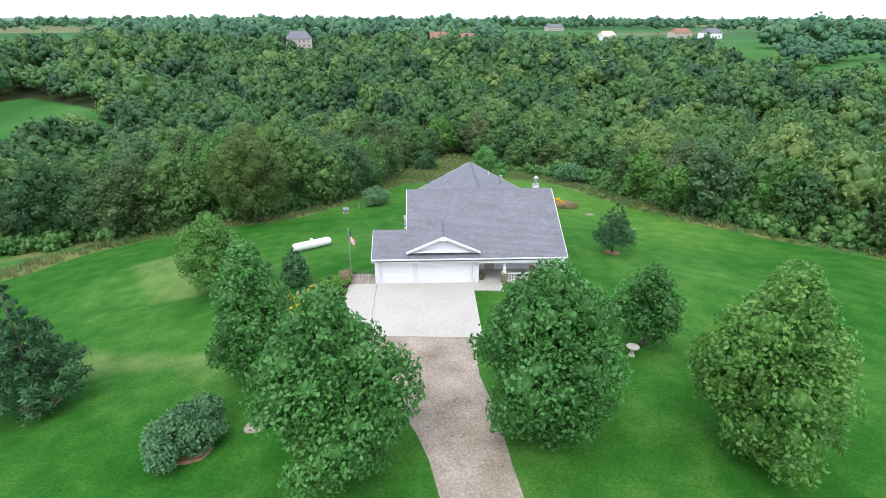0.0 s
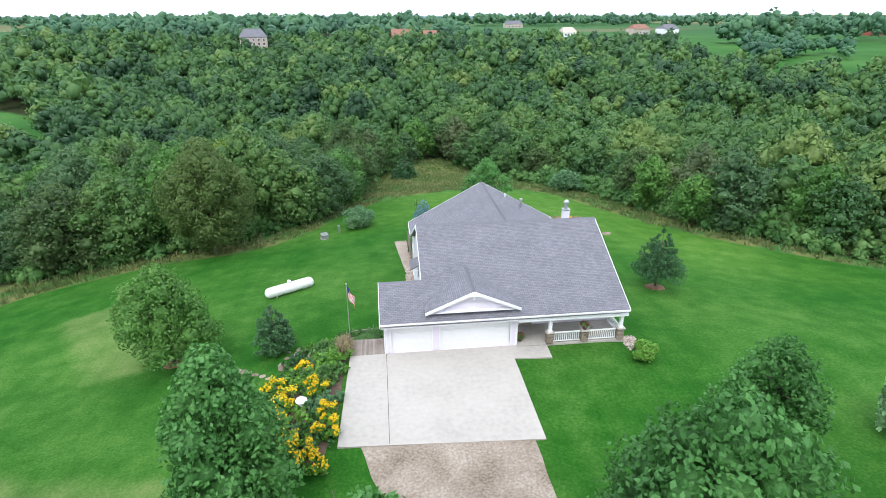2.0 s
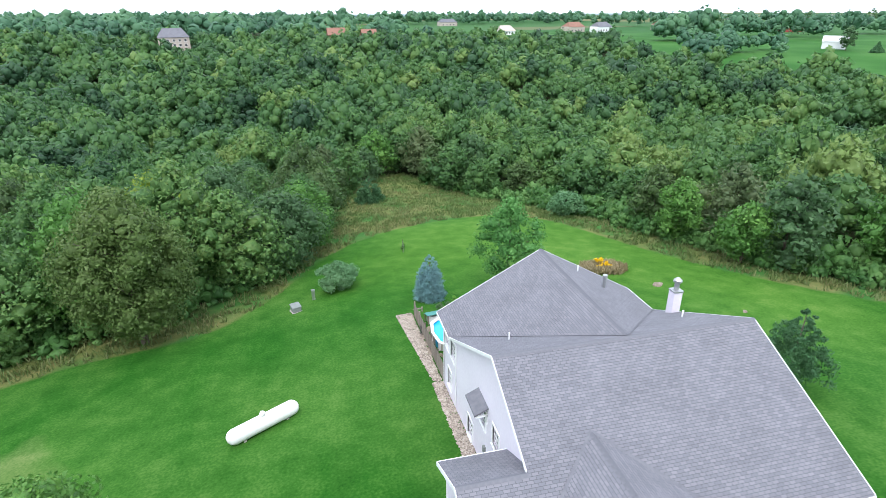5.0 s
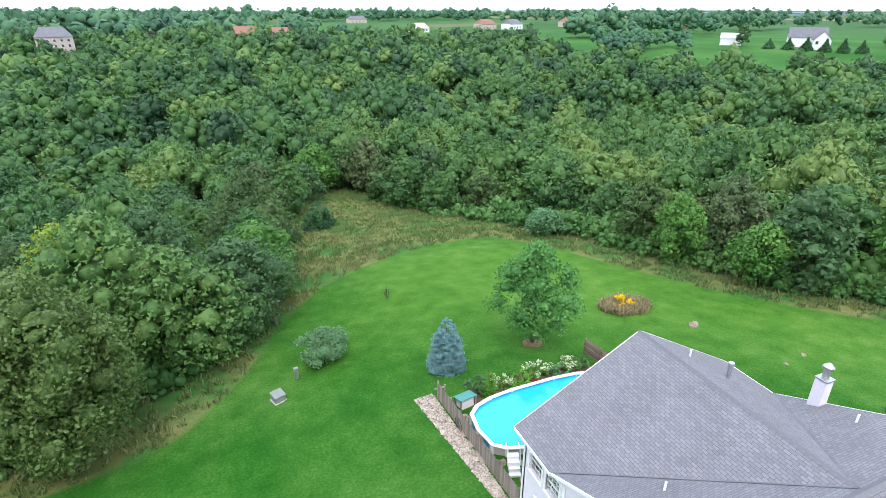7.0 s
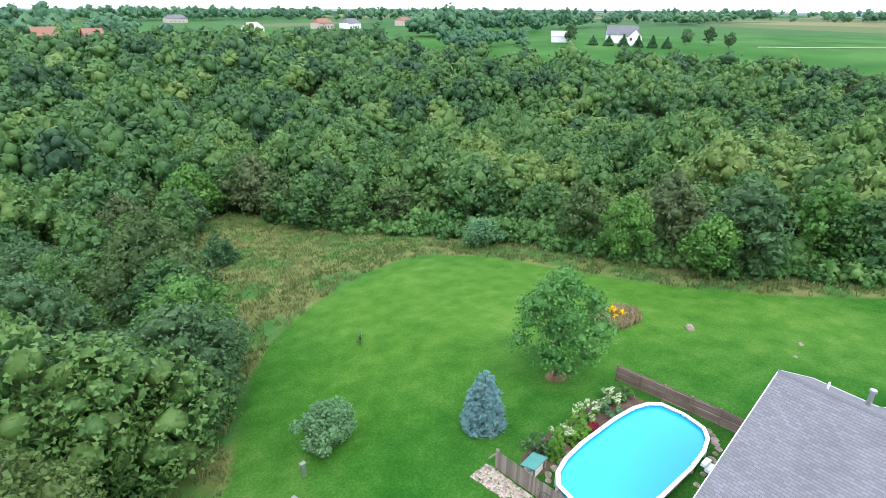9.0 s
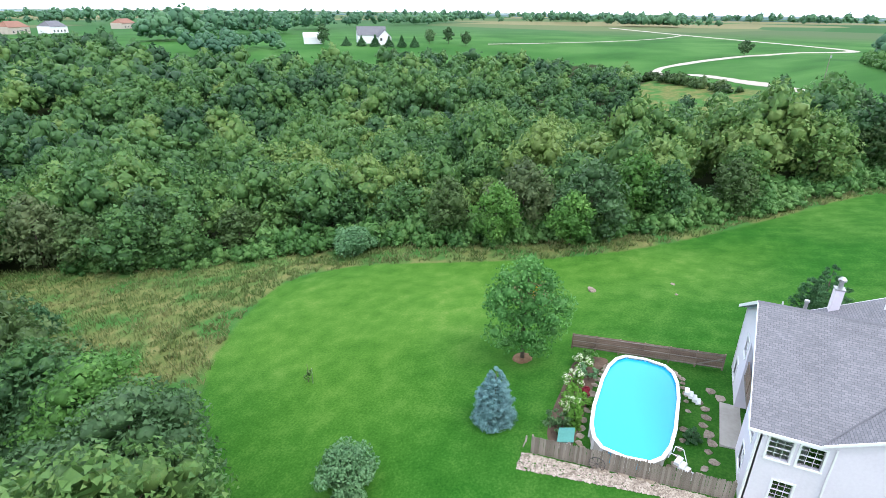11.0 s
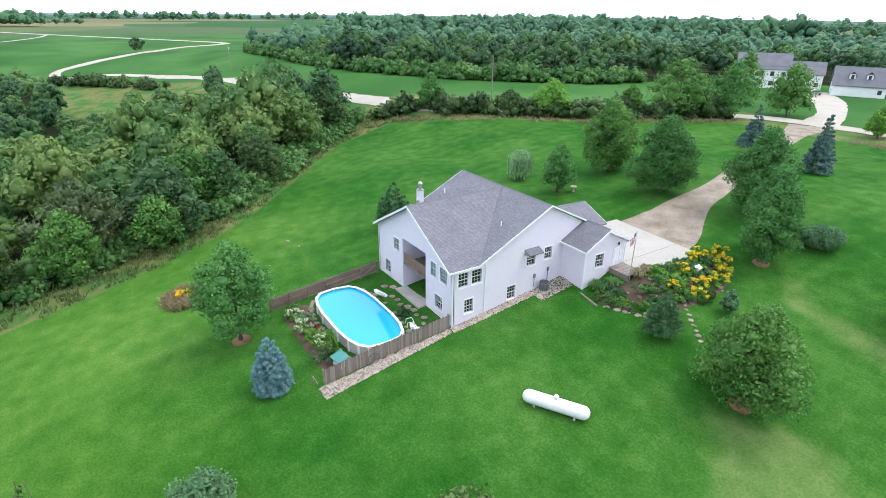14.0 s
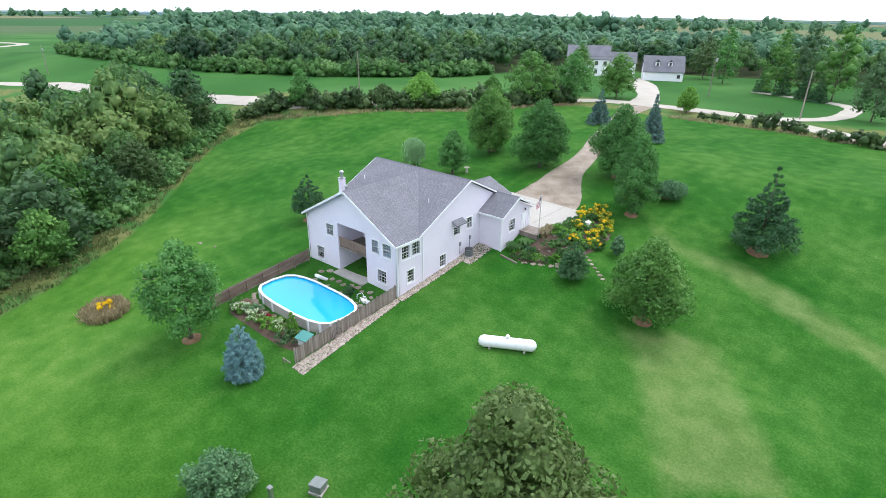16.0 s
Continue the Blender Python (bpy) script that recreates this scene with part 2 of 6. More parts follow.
def water_mat():
    m = bpy.data.materials.new("pool_water")
    m.use_nodes = True
    n, l = m.node_tree.nodes, m.node_tree.links
    b = n["Principled BSDF"]
    b.inputs["Base Color"].default_value = (0.02, 0.40, 0.68, 1)
    b.inputs["Roughness"].default_value = 0.08
    nz = n.new("ShaderNodeTexNoise")
    nz.inputs["Scale"].default_value, nz.inputs["Detail"].default_value = 2.5, 2
    bp = n.new("ShaderNodeBump")
    bp.inputs["Strength"].default_value, bp.inputs["Distance"].default_value = 0.08, 0.02
    tc = n.new("ShaderNodeTexCoord")
    l.new(tc.outputs["Object"], nz.inputs["Vector"])
    l.new(nz.outputs[0], bp.inputs["Height"])
    l.new(bp.outputs[0], b.inputs["Normal"])
    return m


M_WATER = water_mat()

# ---- mesh helpers ----


def link_mesh(name, verts, faces, material, parent=None, label="", uv=None, smooth=False, mats=None):
    me = bpy.data.meshes.new(name)
    verts, fa = np.asarray(verts, np.float32), faces
    if isinstance(faces, np.ndarray):
        k = faces.shape[1]
        me.vertices.add(len(verts))
        me.vertices.foreach_set("co", verts.ravel())
        me.loops.add(faces.size)
        me.loops.foreach_set("vertex_index", faces.astype(np.int32).ravel())
        me.polygons.add(len(faces))
        me.polygons.foreach_set("loop_start", np.arange(0, faces.size, k, dtype=np.int32))
        me.update(calc_edges=True)
    else:
        me.from_pydata([tuple(map(float, v)) for v in verts], [], fa)
    if uv is not None:
        me.uv_layers.new(name="UVMap").data.foreach_set("uv", np.asarray(uv, np.float32).ravel())
    for mm in (mats or [material]):
        me.materials.append(mm)
    if smooth:
        me.polygons.foreach_set("use_smooth", [True] * len(me.polygons))
    ob = new(name, me)
    ob.parent = parent
    if label:
        ob["label"] = label
    return ob


def thing(name, label, category, group="", at=(0, 0, 0), rz=0.0, kind=""):
    e = new(name)
    e.empty_display_size = 0.2
    e.matrix_basis = Matrix.Translation(at) @ Matrix.Rotation(rz, 4, "Z")
    return tagged(e, label, category, group, kind)


def part(name, bm, material, parent, label="", smooth=False):
    me = bpy.data.meshes.new(name)
    bm.to_mesh(me)
    bm.free()
    me.materials.append(material)
    if smooth:
        me.polygons.foreach_set("use_smooth", [True] * len(me.polygons))
    ob = new(name, me)
    ob.parent = parent
    if label:
        ob["label"] = label
    return ob


def bm_box(boxes, bevel=0.0):
    """A bmesh of boxes (x0, x1, y0, y1, z0, z1)."""
    bm = bmesh.new()
    for x0, x1, y0, y1, z0, z1 in boxes:
        m = Matrix.LocRotScale(((x0 + x1) / 2, (y0 + y1) / 2, (z0 + z1) / 2), None, (abs(x1 - x0), abs(y1 - y0), abs(z1 - z0)))
        bmesh.ops.create_cube(bm, size=1, matrix=m)
    if bevel:
        bmesh.ops.bevel(bm, geom=bm.edges[:], offset=bevel, segments=1, affect="EDGES")
    return bm


def bm_tube(p, q, r0, r1, seg=8, caps=True, bm=None):
    bm = bm or bmesh.new()
    p, q = Vector(p), Vector(q)
    d = q - p
    m = Matrix.Translation((p + q) / 2) @ d.to_track_quat("Z", "Y").to_matrix().to_4x4()
    bmesh.ops.create_cone(bm, cap_ends=caps, segments=seg, radius1=r0, radius2=r1, depth=d.length, matrix=m)
    return bm


def bm_lathe(profile, seg=24):
    """A turned shape from (radius, height) pairs."""
    bm = bmesh.new()
    rings = [[bm.verts.new((r * math.cos(2 * math.pi * i / seg), r * math.sin(2 * math.pi * i / seg), z)) for i in range(seg)] for r, z in profile]
    for a, b in zip(rings, rings[1:]):
        for i in range(seg):
            bm.faces.new((a[i], a[(i + 1) % seg], b[(i + 1) % seg], b[i]))
    bm.faces.new(rings[0][::-1])
    bm.faces.new(rings[-1])
    return bm


def bm_prism(poly, down):
    """A slab: a 3D outline, extruded by the vector down."""
    bm = bmesh.new()
    a = [bm.verts.new(p) for p in poly]
    b = [bm.verts.new(Vector(p) + Vector(down)) for p in poly]
    bm.faces.new(a)
    bm.faces.new(b[::-1])
    for i in range(len(a)):
        j = (i + 1) % len(a)
        bm.faces.new((a[j], a[i], b[i], b[j]))
    bmesh.ops.recalc_face_normals(bm, faces=bm.faces[:])
    return bm


# ---- the lie of the land ----


def eased(v, xs, zs):
    s = 0
    for d in (-3, -1.5, 0, 1.5, 3):
        s = s + np.interp(v + d, xs, zs)
    return s / 5


def terrain(x, y):
    x, y = np.asarray(x, float), np.asarray(y, float)
    # spine of the lawn from the road down to the wood
    g = eased(y, [-400, -90, -40, 10, 27, 38, 47.5, 52, 58, 65, 74, 82, 98, 108, 116, 145, 190, 260, 420, 900],
              [-2, 1.5, 2, 2, 1.0, 0.05, -0.1, -1.0, -2.0, -2.9, -3.85, -4.85, -7.0, -8.3, -10, -15, -17, -13, -6, -6])
    d = x - 5
    w = np.clip((y - 14) / 22, 0, 1)
    west = np.interp(y, [36, 46, 52, 60], [0.0037, 0.0050, 0.0050, 0.0033])
    west = west + (0.005 - west) * np.clip((-d - 38) / 25, 0, 1)
    side = np.where(d < 0, west, 0.0022) * d * d / (1 + (d / np.where(d < 0, 40, 45)) ** 2) * w
    z = g - side
    # level pad of the parking slab
    pad = np.maximum(np.maximum(-9.0 - x, x - 9), np.maximum(37.8 - y, y - 46.9))
    k = np.clip(1 - pad / 4.0, 0, 1)
    k = k * k * (3 - 2 * k)
    z = z * (1 - k) - 0.08 * k
    r = np.hypot(x - 5, y - 60)
    # ridges and gullies under the woods
    z = z + np.clip((r - 95) / 70, 0, 1) * (3.5 * np.sin(x / 47 + 1.0) * np.cos(y / 61) + 2.2 * np.sin(x / 23 + y / 31) - 1.0) * np.clip((y - 40) / 70, 0, 1)
    z = z - 8 * np.exp(-((x - 128) / 38) ** 2 - ((y - 84) / 34) ** 2)
    # far land levels out
    k = np.clip((r - 230) / 250, 0, 1)
    k = k * k * (3 - 2 * k)
    return z * (1 - k) - 3 * k


def height(x, y):
    return float(terrain(np.array([x]), np.array([y]))[0])


def outline_distance(poly, x, y):
    """Signed distance to a closed outline, positive inside."""
    p = np.array(poly, float)
    q = np.roll(p, -1, 0)
    best = np.full(x.shape, 1e18)
    inside = np.zeros(x.shape, bool)
    for (ax, ay), (bx, by) in zip(p, q):
        dx, dy = bx - ax, by - ay
        k = np.clip(((x - ax) * dx + (y - ay) * dy) / (dx * dx + dy * dy + 1e-9), 0, 1)
        best = np.minimum(best, (x - ax - k * dx) ** 2 + (y - ay - k * dy) ** 2)
        cross = ((ay > y) != (by > y)) & (x < (bx - ax) * (y - ay) / (by - ay + 1e-12) + ax)
        inside ^= cross
    return np.where(inside, 1, -1) * np.sqrt(best)


def rounded(poly, times=2):
    for _ in range(times):
        out = []
        for (ax, ay), (bx, by) in zip(poly, poly[1:] + poly[:1]):
            out += [(0.75 * ax + 0.25 * bx, 0.75 * ay + 0.25 * by), (0.25 * ax + 0.75 * bx, 0.25 * ay + 0.75 * by)]
        poly = out
    return poly


# mown lawn, the woods beside it, and the far fields
LAWN = rounded([(-75, -24), (-75, 50), (-54, 64), (-49, 75), (-39, 79), (-30, 81), (-22, 81.5), (-18, 86), (-15, 91), (-12, 98), (-7, 105), (0, 110), (9, 114.5), (18, 117), (24, 113), (29, 95), (33, 83), (40, 73), (51, 63.5), (69, 47), (81, 31), (64, 20), (44, 5), (35, -13), (27, -27), (4, -25), (-16, -24)])
WOODS = [(-420, 40), (-140, 55), (-75, 78), (-52, 83), (-31, 86.5), (-23, 90), (-16, 98), (-12, 112), (-11, 130), (-6, 150), (3, 165), (10, 169), (15, 158), (19, 145), (29, 125), (34, 105), (37.5, 94), (42, 78), (57, 62.5), (79, 42), (92, 30), (112, 34), (140, 44), (168, 48), (172, 82), (226, 104), (268, 96), (330, 112), (360, 140), (335, 182), (315, 226), (288, 245), (250, 262), (226, 296), (197, 333), (193, 352), (203, 414), (180, 443), (134, 453), (95, 460), (76, 536), (30, 590), (-40, 775), (-330, 1020), (-420, 800), (-300, 560), (-255, 405), (-330, 330), (-420, 240)]
WOODS_ROAD = [(92, -50), (120, -22), (156, -4), (204, 5), (300, 4), (360, -40), (700, -260), (620, -560), (300, -480), (0, -420), (-260, -300), (-160, -140), (-60, -135), (10, -140), (60, -125), (84, -90)]
MEADOW = [(164, 52), (206, 44), (256, 72), (272, 96), (236, 106), (186, 86)]
CLEARING = [(-118, 160), (-108, 200), (-150, 265), (-200, 290), (-245, 250), (-190, 175)]


def in_woods(x, y):
    d = np.maximum(outline_distance(WOODS, x, y), outline_distance(WOODS_ROAD, x, y))
    return np.minimum(d, -np.maximum(outline_distance(MEADOW, x, y), outline_distance(CLEARING, x, y)))


def ground_axis(lo, hi, step, far):
    a = list(np.arange(lo, hi + 0.01, step))
    s, v = step, hi
    while v < far:
        s *= 1.13
        v += s
        a.append(v)
    s, v = step, lo
    while v > -far:
        s *= 1.13
        v -= s
        a.insert(0, v)
    return np.array(a)


def ground_mat():
    m = bpy.data.materials.new("grassland")
    m.use_nodes = True
    n, l = m.node_tree.nodes, m.node_tree.links
    b = n["Principled BSDF"]
    b.inputs["Roughness"].default_value = 0.9
    b.inputs["Specular IOR Level"].default_value = 0.05
    pos = n.new("ShaderNodeNewGeometry").outputs["Position"]

    def nz(scale, detail=4):
        t = n.new("ShaderNodeTexNoise")
        t.inputs["Scale"].default_value, t.inputs["Detail"].default_value = scale, detail
        l.new(pos, t.inputs["Vector"])
        return t.outputs[0]

    def ramp(v, cols, lo=0.3, hi=0.7):
        r = n.new("ShaderNodeValToRGB")
        e = r.color_ramp.elements
        while len(e) < len(cols):
            e.new(0.5)
        for i, c in enumerate(cols):
            e[i].position, e[i].color = lo + (hi - lo) * i / (len(cols) - 1), (*c, 1)
        l.new(v, r.inputs[0])
        return r.outputs[0]

    def mth(op, a, c, d=None):
        t = n.new("ShaderNodeMath")
        t.operation = op
        for i, v in enumerate((a, c, d)):
            if v is None:
                continue
            if isinstance(v, (int, float)):
                t.inputs[i].default_value = v
            else:
                l.new(v, t.inputs[i])
        return t.outputs[0]

    def mix(f, a, c):
        t = n.new("ShaderNodeMix")
        t.data_type = "RGBA"
        for i, v in ((0, f), (6, a), (7, c)):
            if isinstance(v, (int, float)):
                t.inputs[i].default_value = v
            else:
                l.new(v, t.inputs[i])
        return t.outputs[2]

    def mask(attr, soft, wobble, scale):
        a = n.new("ShaderNodeAttribute")
        a.attribute_name = attr
        s = mth("ADD", a.outputs["Fac"], mth("MULTIPLY_ADD", nz(scale), wobble, -wobble / 2))
        r = n.new("ShaderNodeMapRange")
        r.inputs[1].default_value, r.inputs[2].default_value = -soft, soft
        l.new(s, r.inputs[0])
        return r.outputs[0]

    mid, fine, patch = nz(0.5, 6), nz(6.0, 8), nz(0.06, 3)
    blend = mth("MULTIPLY_ADD", fine, 0.5, mth("MULTIPLY", mid, 0.5))
    lawn = ramp(blend, [(0.009, 0.060, 0.006), (0.020, 0.098, 0.011), (0.050, 0.148, 0.022)])
    pale = ramp(blend, [(0.036, 0.125, 0.017), (0.076, 0.178, 0.032), (0.150, 0.225, 0.064)])
    # mowing lanes
    mp = n.new("ShaderNodeMapping")
    mp.inputs["Rotation"].default_value = (0, 0, radians(-38))
    mp.inputs["Scale"].default_value = (0.55, 0.035, 0.1)
    l.new(pos, mp.inputs["Vector"])
    w = n.new("ShaderNodeTexNoise")
    w.inputs["Scale"].default_value, w.inputs["Detail"].default_value = 1.0, 3
    l.new(mp.outputs[0], w.inputs["Vector"])
    lane = mth("MULTIPLY_ADD", w.outputs[0], 0.5, mth("MULTIPLY_ADD", patch, 1.7, -0.9))
    lawn = mix(lane, lawn, pale)
    lawn = mix(mth("MULTIPLY", mask("thin", 7, 9, 0.14), 0.34), lawn, ramp(blend, [(0.060, 0.165, 0.018), (0.112, 0.225, 0.030), (0.185, 0.265, 0.055)]))
    dry = mask("dry", 0.9, 3.0, 0.45)
    lawn = mix(mth("MULTIPLY", dry, 0.38), lawn, ramp(blend, [(0.110, 0.190, 0.045), (0.190, 0.235, 0.085), (0.290, 0.280, 0.140)]))
    rough = ramp(blend, [(0.060, 0.110, 0.028), (0.130, 0.150, 0.050), (0.230, 0.200, 0.090)])
    rough = mix(ramp(nz(0.15, 3), [(0, 0, 0), (1, 1, 1)], 0.45, 0.6), rough, ramp(blend, [(0.035, 0.110, 0.025), (0.065, 0.165, 0.040)]))
    crop = ramp(nz(0.02, 6), [(0.026, 0.095, 0.020), (0.040, 0.125, 0.027), (0.062, 0.155, 0.040)], 0.35, 0.65)
    vo = n.new("ShaderNodeTexVoronoi")
    vo.inputs["Scale"].default_value = 0.003
    l.new(pos, vo.inputs["Vector"])
    far = ramp(vo.outputs["Color"], [(0.030, 0.100, 0.030), (0.050, 0.125, 0.042), (0.040, 0.095, 0.040), (0.200, 0.180, 0.095), (0.045, 0.110, 0.040)], 0.1, 0.9)
    crop = mix(mask("far", 120, 200, 0.004), crop, far)
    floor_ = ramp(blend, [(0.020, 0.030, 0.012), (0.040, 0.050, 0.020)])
    col = mix(mask("field", 1.5, 3, 0.2), rough, crop)
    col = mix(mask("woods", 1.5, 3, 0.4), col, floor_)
    col = mix(mask("lawn", 0.35, 1.6, 0.5), col, lawn)
    l.new(col, b.inputs["Base Color"])
    bp = n.new("ShaderNodeBump")
    bp.inputs["Strength"].default_value, bp.inputs["Distance"].default_value = 0.35, 0.05
    l.new(fine, bp.inputs["Height"])
    l.new(bp.outputs[0], b.inputs["Normal"])
    return m


def build_ground():
    ax, ay = ground_axis(-60, 96, 1.3, 4300), ground_axis(-45, 122, 1.3, 4300)
    gx, gy = np.meshgrid(ax, ay)
    gz = terrain(gx, gy)
    nx, ny = len(ax), len(ay)
    i = np.arange(nx * ny).reshape(ny, nx)
    f = np.stack([i[:-1, :-1], i[:-1, 1:], i[1:, 1:], i[1:, :-1]], -1).reshape(-1, 4)
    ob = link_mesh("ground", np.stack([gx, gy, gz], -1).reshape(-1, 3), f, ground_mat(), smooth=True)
    tagged(ob, "rolling mown green lawn with rough grass and crop fields", "ground", kind="structure")
    x, y = gx.ravel(), gy.ravel()
    lawn = outline_distance(LAWN, x, y)
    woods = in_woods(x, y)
    field = -np.maximum(outline_distance(MEADOW, x, y), outline_distance([(-120, -38), (-120, 70), (40, 190), (110, 50), (96, 12), (60, -5), (40, -38)], x, y)) - 3
    dry = np.maximum(outline_distance([(-15, 33.5), (-20.4, 37.2), (-28, 36.6), (-36, 40), (-44, 43), (-42, 46), (-33, 43.3), (-26, 40.5), (-18, 38.5)], x, y), outline_distance([(-21.5, 55.5), (-23, 57.1), (-31.4, 69.4), (-37.3, 64.1), (-29.1, 52), (-26, 51.5)], x, y)) - 0.3
    thin = outline_distance([(-9, 88), (3, 86), (12, 84), (26, 70), (40, 62), (38, 80), (32, 104), (15, 119), (-2, 110)], x, y)
    far = np.hypot(x, y - 60) - 700
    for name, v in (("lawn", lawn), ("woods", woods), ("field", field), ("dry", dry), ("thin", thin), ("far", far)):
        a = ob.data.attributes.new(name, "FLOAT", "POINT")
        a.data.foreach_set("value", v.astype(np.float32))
    return ob


build_ground()


def hazed_ridge(radius, top, rough, colour, seed):
    """A low wooded skyline a long way off, all round; colour includes the haze."""
    rs = np.random.RandomState(seed)
    n = 900
    a = np.arange(n) * 2 * math.pi / n
    h = top + rough * (0.5 * np.sin(3 * a + seed) + 0.4 * np.sin(7 * a + 2 * seed) + 0.3 * np.sin(17 * a + seed)) + rs.uniform(0, rough * 0.5, n)
    x, y = 10 + radius * np.cos(a), 60 + radius * np.sin(a)
    v = np.concatenate([np.stack([x, y, np.full(n, -30.0)], 1), np.stack([x, y, h], 1)])
    i = np.arange(n)
    j = (i + 1) % n
    f = np.stack([i, i + n, j + n, j], 1)
    tagged(link_mesh("backdrop", v, f, mat("hazed_ridge", [tuple(c * 0.9 for c in colour), colour], 1.0, 0.004, 0.03, 0, coords="World", spec=0.0)), "distant wooded skyline ridge with haze put into its blue-green colour", "backdrop", kind="structure")


# paler and bluer ring by ring: aerial haze is mixed into these colours
hazed_ridge(1950, -3.0, 4.0, (0.12, 0.20, 0.18), 1)
hazed_ridge(2500, -0.5, 4.0, (0.21, 0.31, 0.33), 2)
hazed_ridge(3300, 1.5, 4.5, (0.36, 0.47, 0.54), 3)

def ribbon(name, line, widths, material, label, category, lift=0.05, ragged=0.0, step=1.2):
    """A draped strip along a smoothed centre line."""
    pts = [np.array((*p, w), float) for p, w in zip(line, widths)]
    dense = []
    for k in range(len(pts) - 1):
        p0, p1, p2, p3 = pts[max(0, k - 1)], pts[k], pts[k + 1], pts[min(len(pts) - 1, k + 2)]
        cnt = max(2, int(np.hypot(*(p2 - p1)[:2]) / step))
        for s in np.arange(cnt) / cnt:
            dense.append(0.5 * (2 * p1 + (p2 - p0) * s + (2 * p0 - 5 * p1 + 4 * p2 - p3) * s * s + (3 * p1 - p0 - 3 * p2 + p3) * s ** 3))
    dense.append(pts[-1])
    d = np.array(dense)
    t = np.gradient(d[:, :2], axis=0)
    t /= np.linalg.norm(t, axis=1)[:, None]
    nrm = np.stack([-t[:, 1], t[:, 0]], 1)
    cols = 7
    rr = np.random.RandomState(5)
    v = []
    for j in range(cols):
        u = (j / (cols - 1) - 0.5) * 2
        off = d[:, 2] / 2 * u
        if abs(u) > 0.99:
            off = off + rr.uniform(-ragged, ragged, len(d))
        xy = d[:, :2] + nrm * off[:, None]
        z = terrain(xy[:, 0], xy[:, 1]) + (lift if abs(u) < 0.99 else lift * 0.4)
        v.append(np.column_stack([xy, z]))
    n = len(d)
    i = np.arange(cols * n).reshape(cols, n)
    f = np.stack([i[:-1, :-1], i[1:, :-1], i[1:, 1:], i[:-1, 1:]], -1).reshape(-1, 4)[:, ::-1]
    return tagged(link_mesh(name, np.concatenate(v), f, material, smooth=True), label, category, kind="structure")


ribbon("driveway", [(-2.9, 39.6), (-2.2, 35.5), (-1.2, 31.5), (0.1, 27), (1.0, 21), (2.6, 14), (5.5, 5), (9.0, -9), (13, -24), (15.5, -36)], [9.8, 8.6, 6.4, 4.8, 3.8, 3.4, 3.4, 3.6, 4.5, 8], M_GRAVEL, "tan gravel driveway with worn wheel tracks", "driveway", 0.07, 0.05)
ribbon("road", [(-160, -8), (-60, -20), (-34, -25), (-12, -38), (16, -39), (30, -34), (52, -8), (72, 14), (106, 21), (160, 30), (208, 36), (262, 60), (310, 92), (336, 97), (354, 83), (384, 55), (428, 12), (466, -20), (492, -22), (549, 8), (723, 108), (951, 225)], [6, 6, 6, 6, 6, 6, 6, 6, 6, 6, 6, 6, 6, 6, 7, 8, 8, 8, 8, 8, 9, 10], M_ROADGRAVEL, "pale crushed-gravel country road", "road", 0.25, 0.4, 3)
ribbon("field_lane", [(418, 238), (464, 187), (540, 140), (633, 112), (712, 104)], [3, 3, 3, 3, 3], M_ROADGRAVEL, "narrow pale gravel lane between crop fields", "road", 0.3, 0.4, 12)
ribbon("neighbour_drive", [(16, -41), (22, -60), (34, -84), (48, -100)], [7, 6, 9, 14], M_ROADGRAVEL, "pale concrete drive of the neighbouring house", "driveway", 0.12, 0.2)
ribbon("neighbour_lane", [(-14, -40), (-22, -48), (-25, -62), (-22, -78), (2, -92)], [5, 4, 4, 4, 4], M_ROADGRAVEL, "pale gravel lane beside the road", "driveway", 0.12, 0.2)

# ---- the house: wall outer faces x -3 to 11, y 47 to 65.4, garage wing to x -6 ----
house = thing("house", "pale lavender-grey house with grey shingle gable roofs", "house", at=(0, 0, 0))


def wall(axis, at, s0, s1, z0, z1, holes, inward, thick=0.2, gable=None, name="wall"):
    """An upright wall on the plane axis = at, along s, with openings (s0, s1, z0, z1); gable: (peak s, peak z, eave z at s0, at s1)."""
    ss = sorted({s0, s1, *[v for h in holes for v in h[:2]]})
    zs = sorted({z0, z1, *[v for h in holes for v in h[2:]]})
    boxes = []
    a, b = sorted((at, at + inward * thick))
    for u0, u1 in zip(ss, ss[1:]):
        for w0, w1 in zip(zs, zs[1:]):
            um, wm = (u0 + u1) / 2, (w0 + w1) / 2
            if any(h[0] < um < h[1] and h[2] < wm < h[3] for h in holes):
                continue
            boxes.append((a, b, u0, u1, w0, w1) if axis == "x" else (u0, u1, a, b, w0, w1))
    bm = bm_box(boxes)
    if gable:
        ps, pz = gable[:2]
        tri = [(s0, z1), (s1, z1), (ps, pz)] if len(gable) == 2 else [(s0, z1), (s1, z1), (s1, gable[3]), (ps, pz), (s0, gable[2])]
        out = [(at, s, z) if axis == "x" else (s, at, z) for s, z in tri]
        dn = (inward * thick, 0, 0) if axis == "x" else (0, inward * thick, 0)
        g = bm_prism(out, dn)
        me = bpy.data.meshes.new("g")
        g.to_mesh(me)
        g.free()
        bm.from_mesh(me)
        bpy.data.meshes.remove(me)
    bmesh.ops.remove_doubles(bm, verts=bm.verts[:], dist=1e-4)
    return part(name, bm, M_SIDING, house)


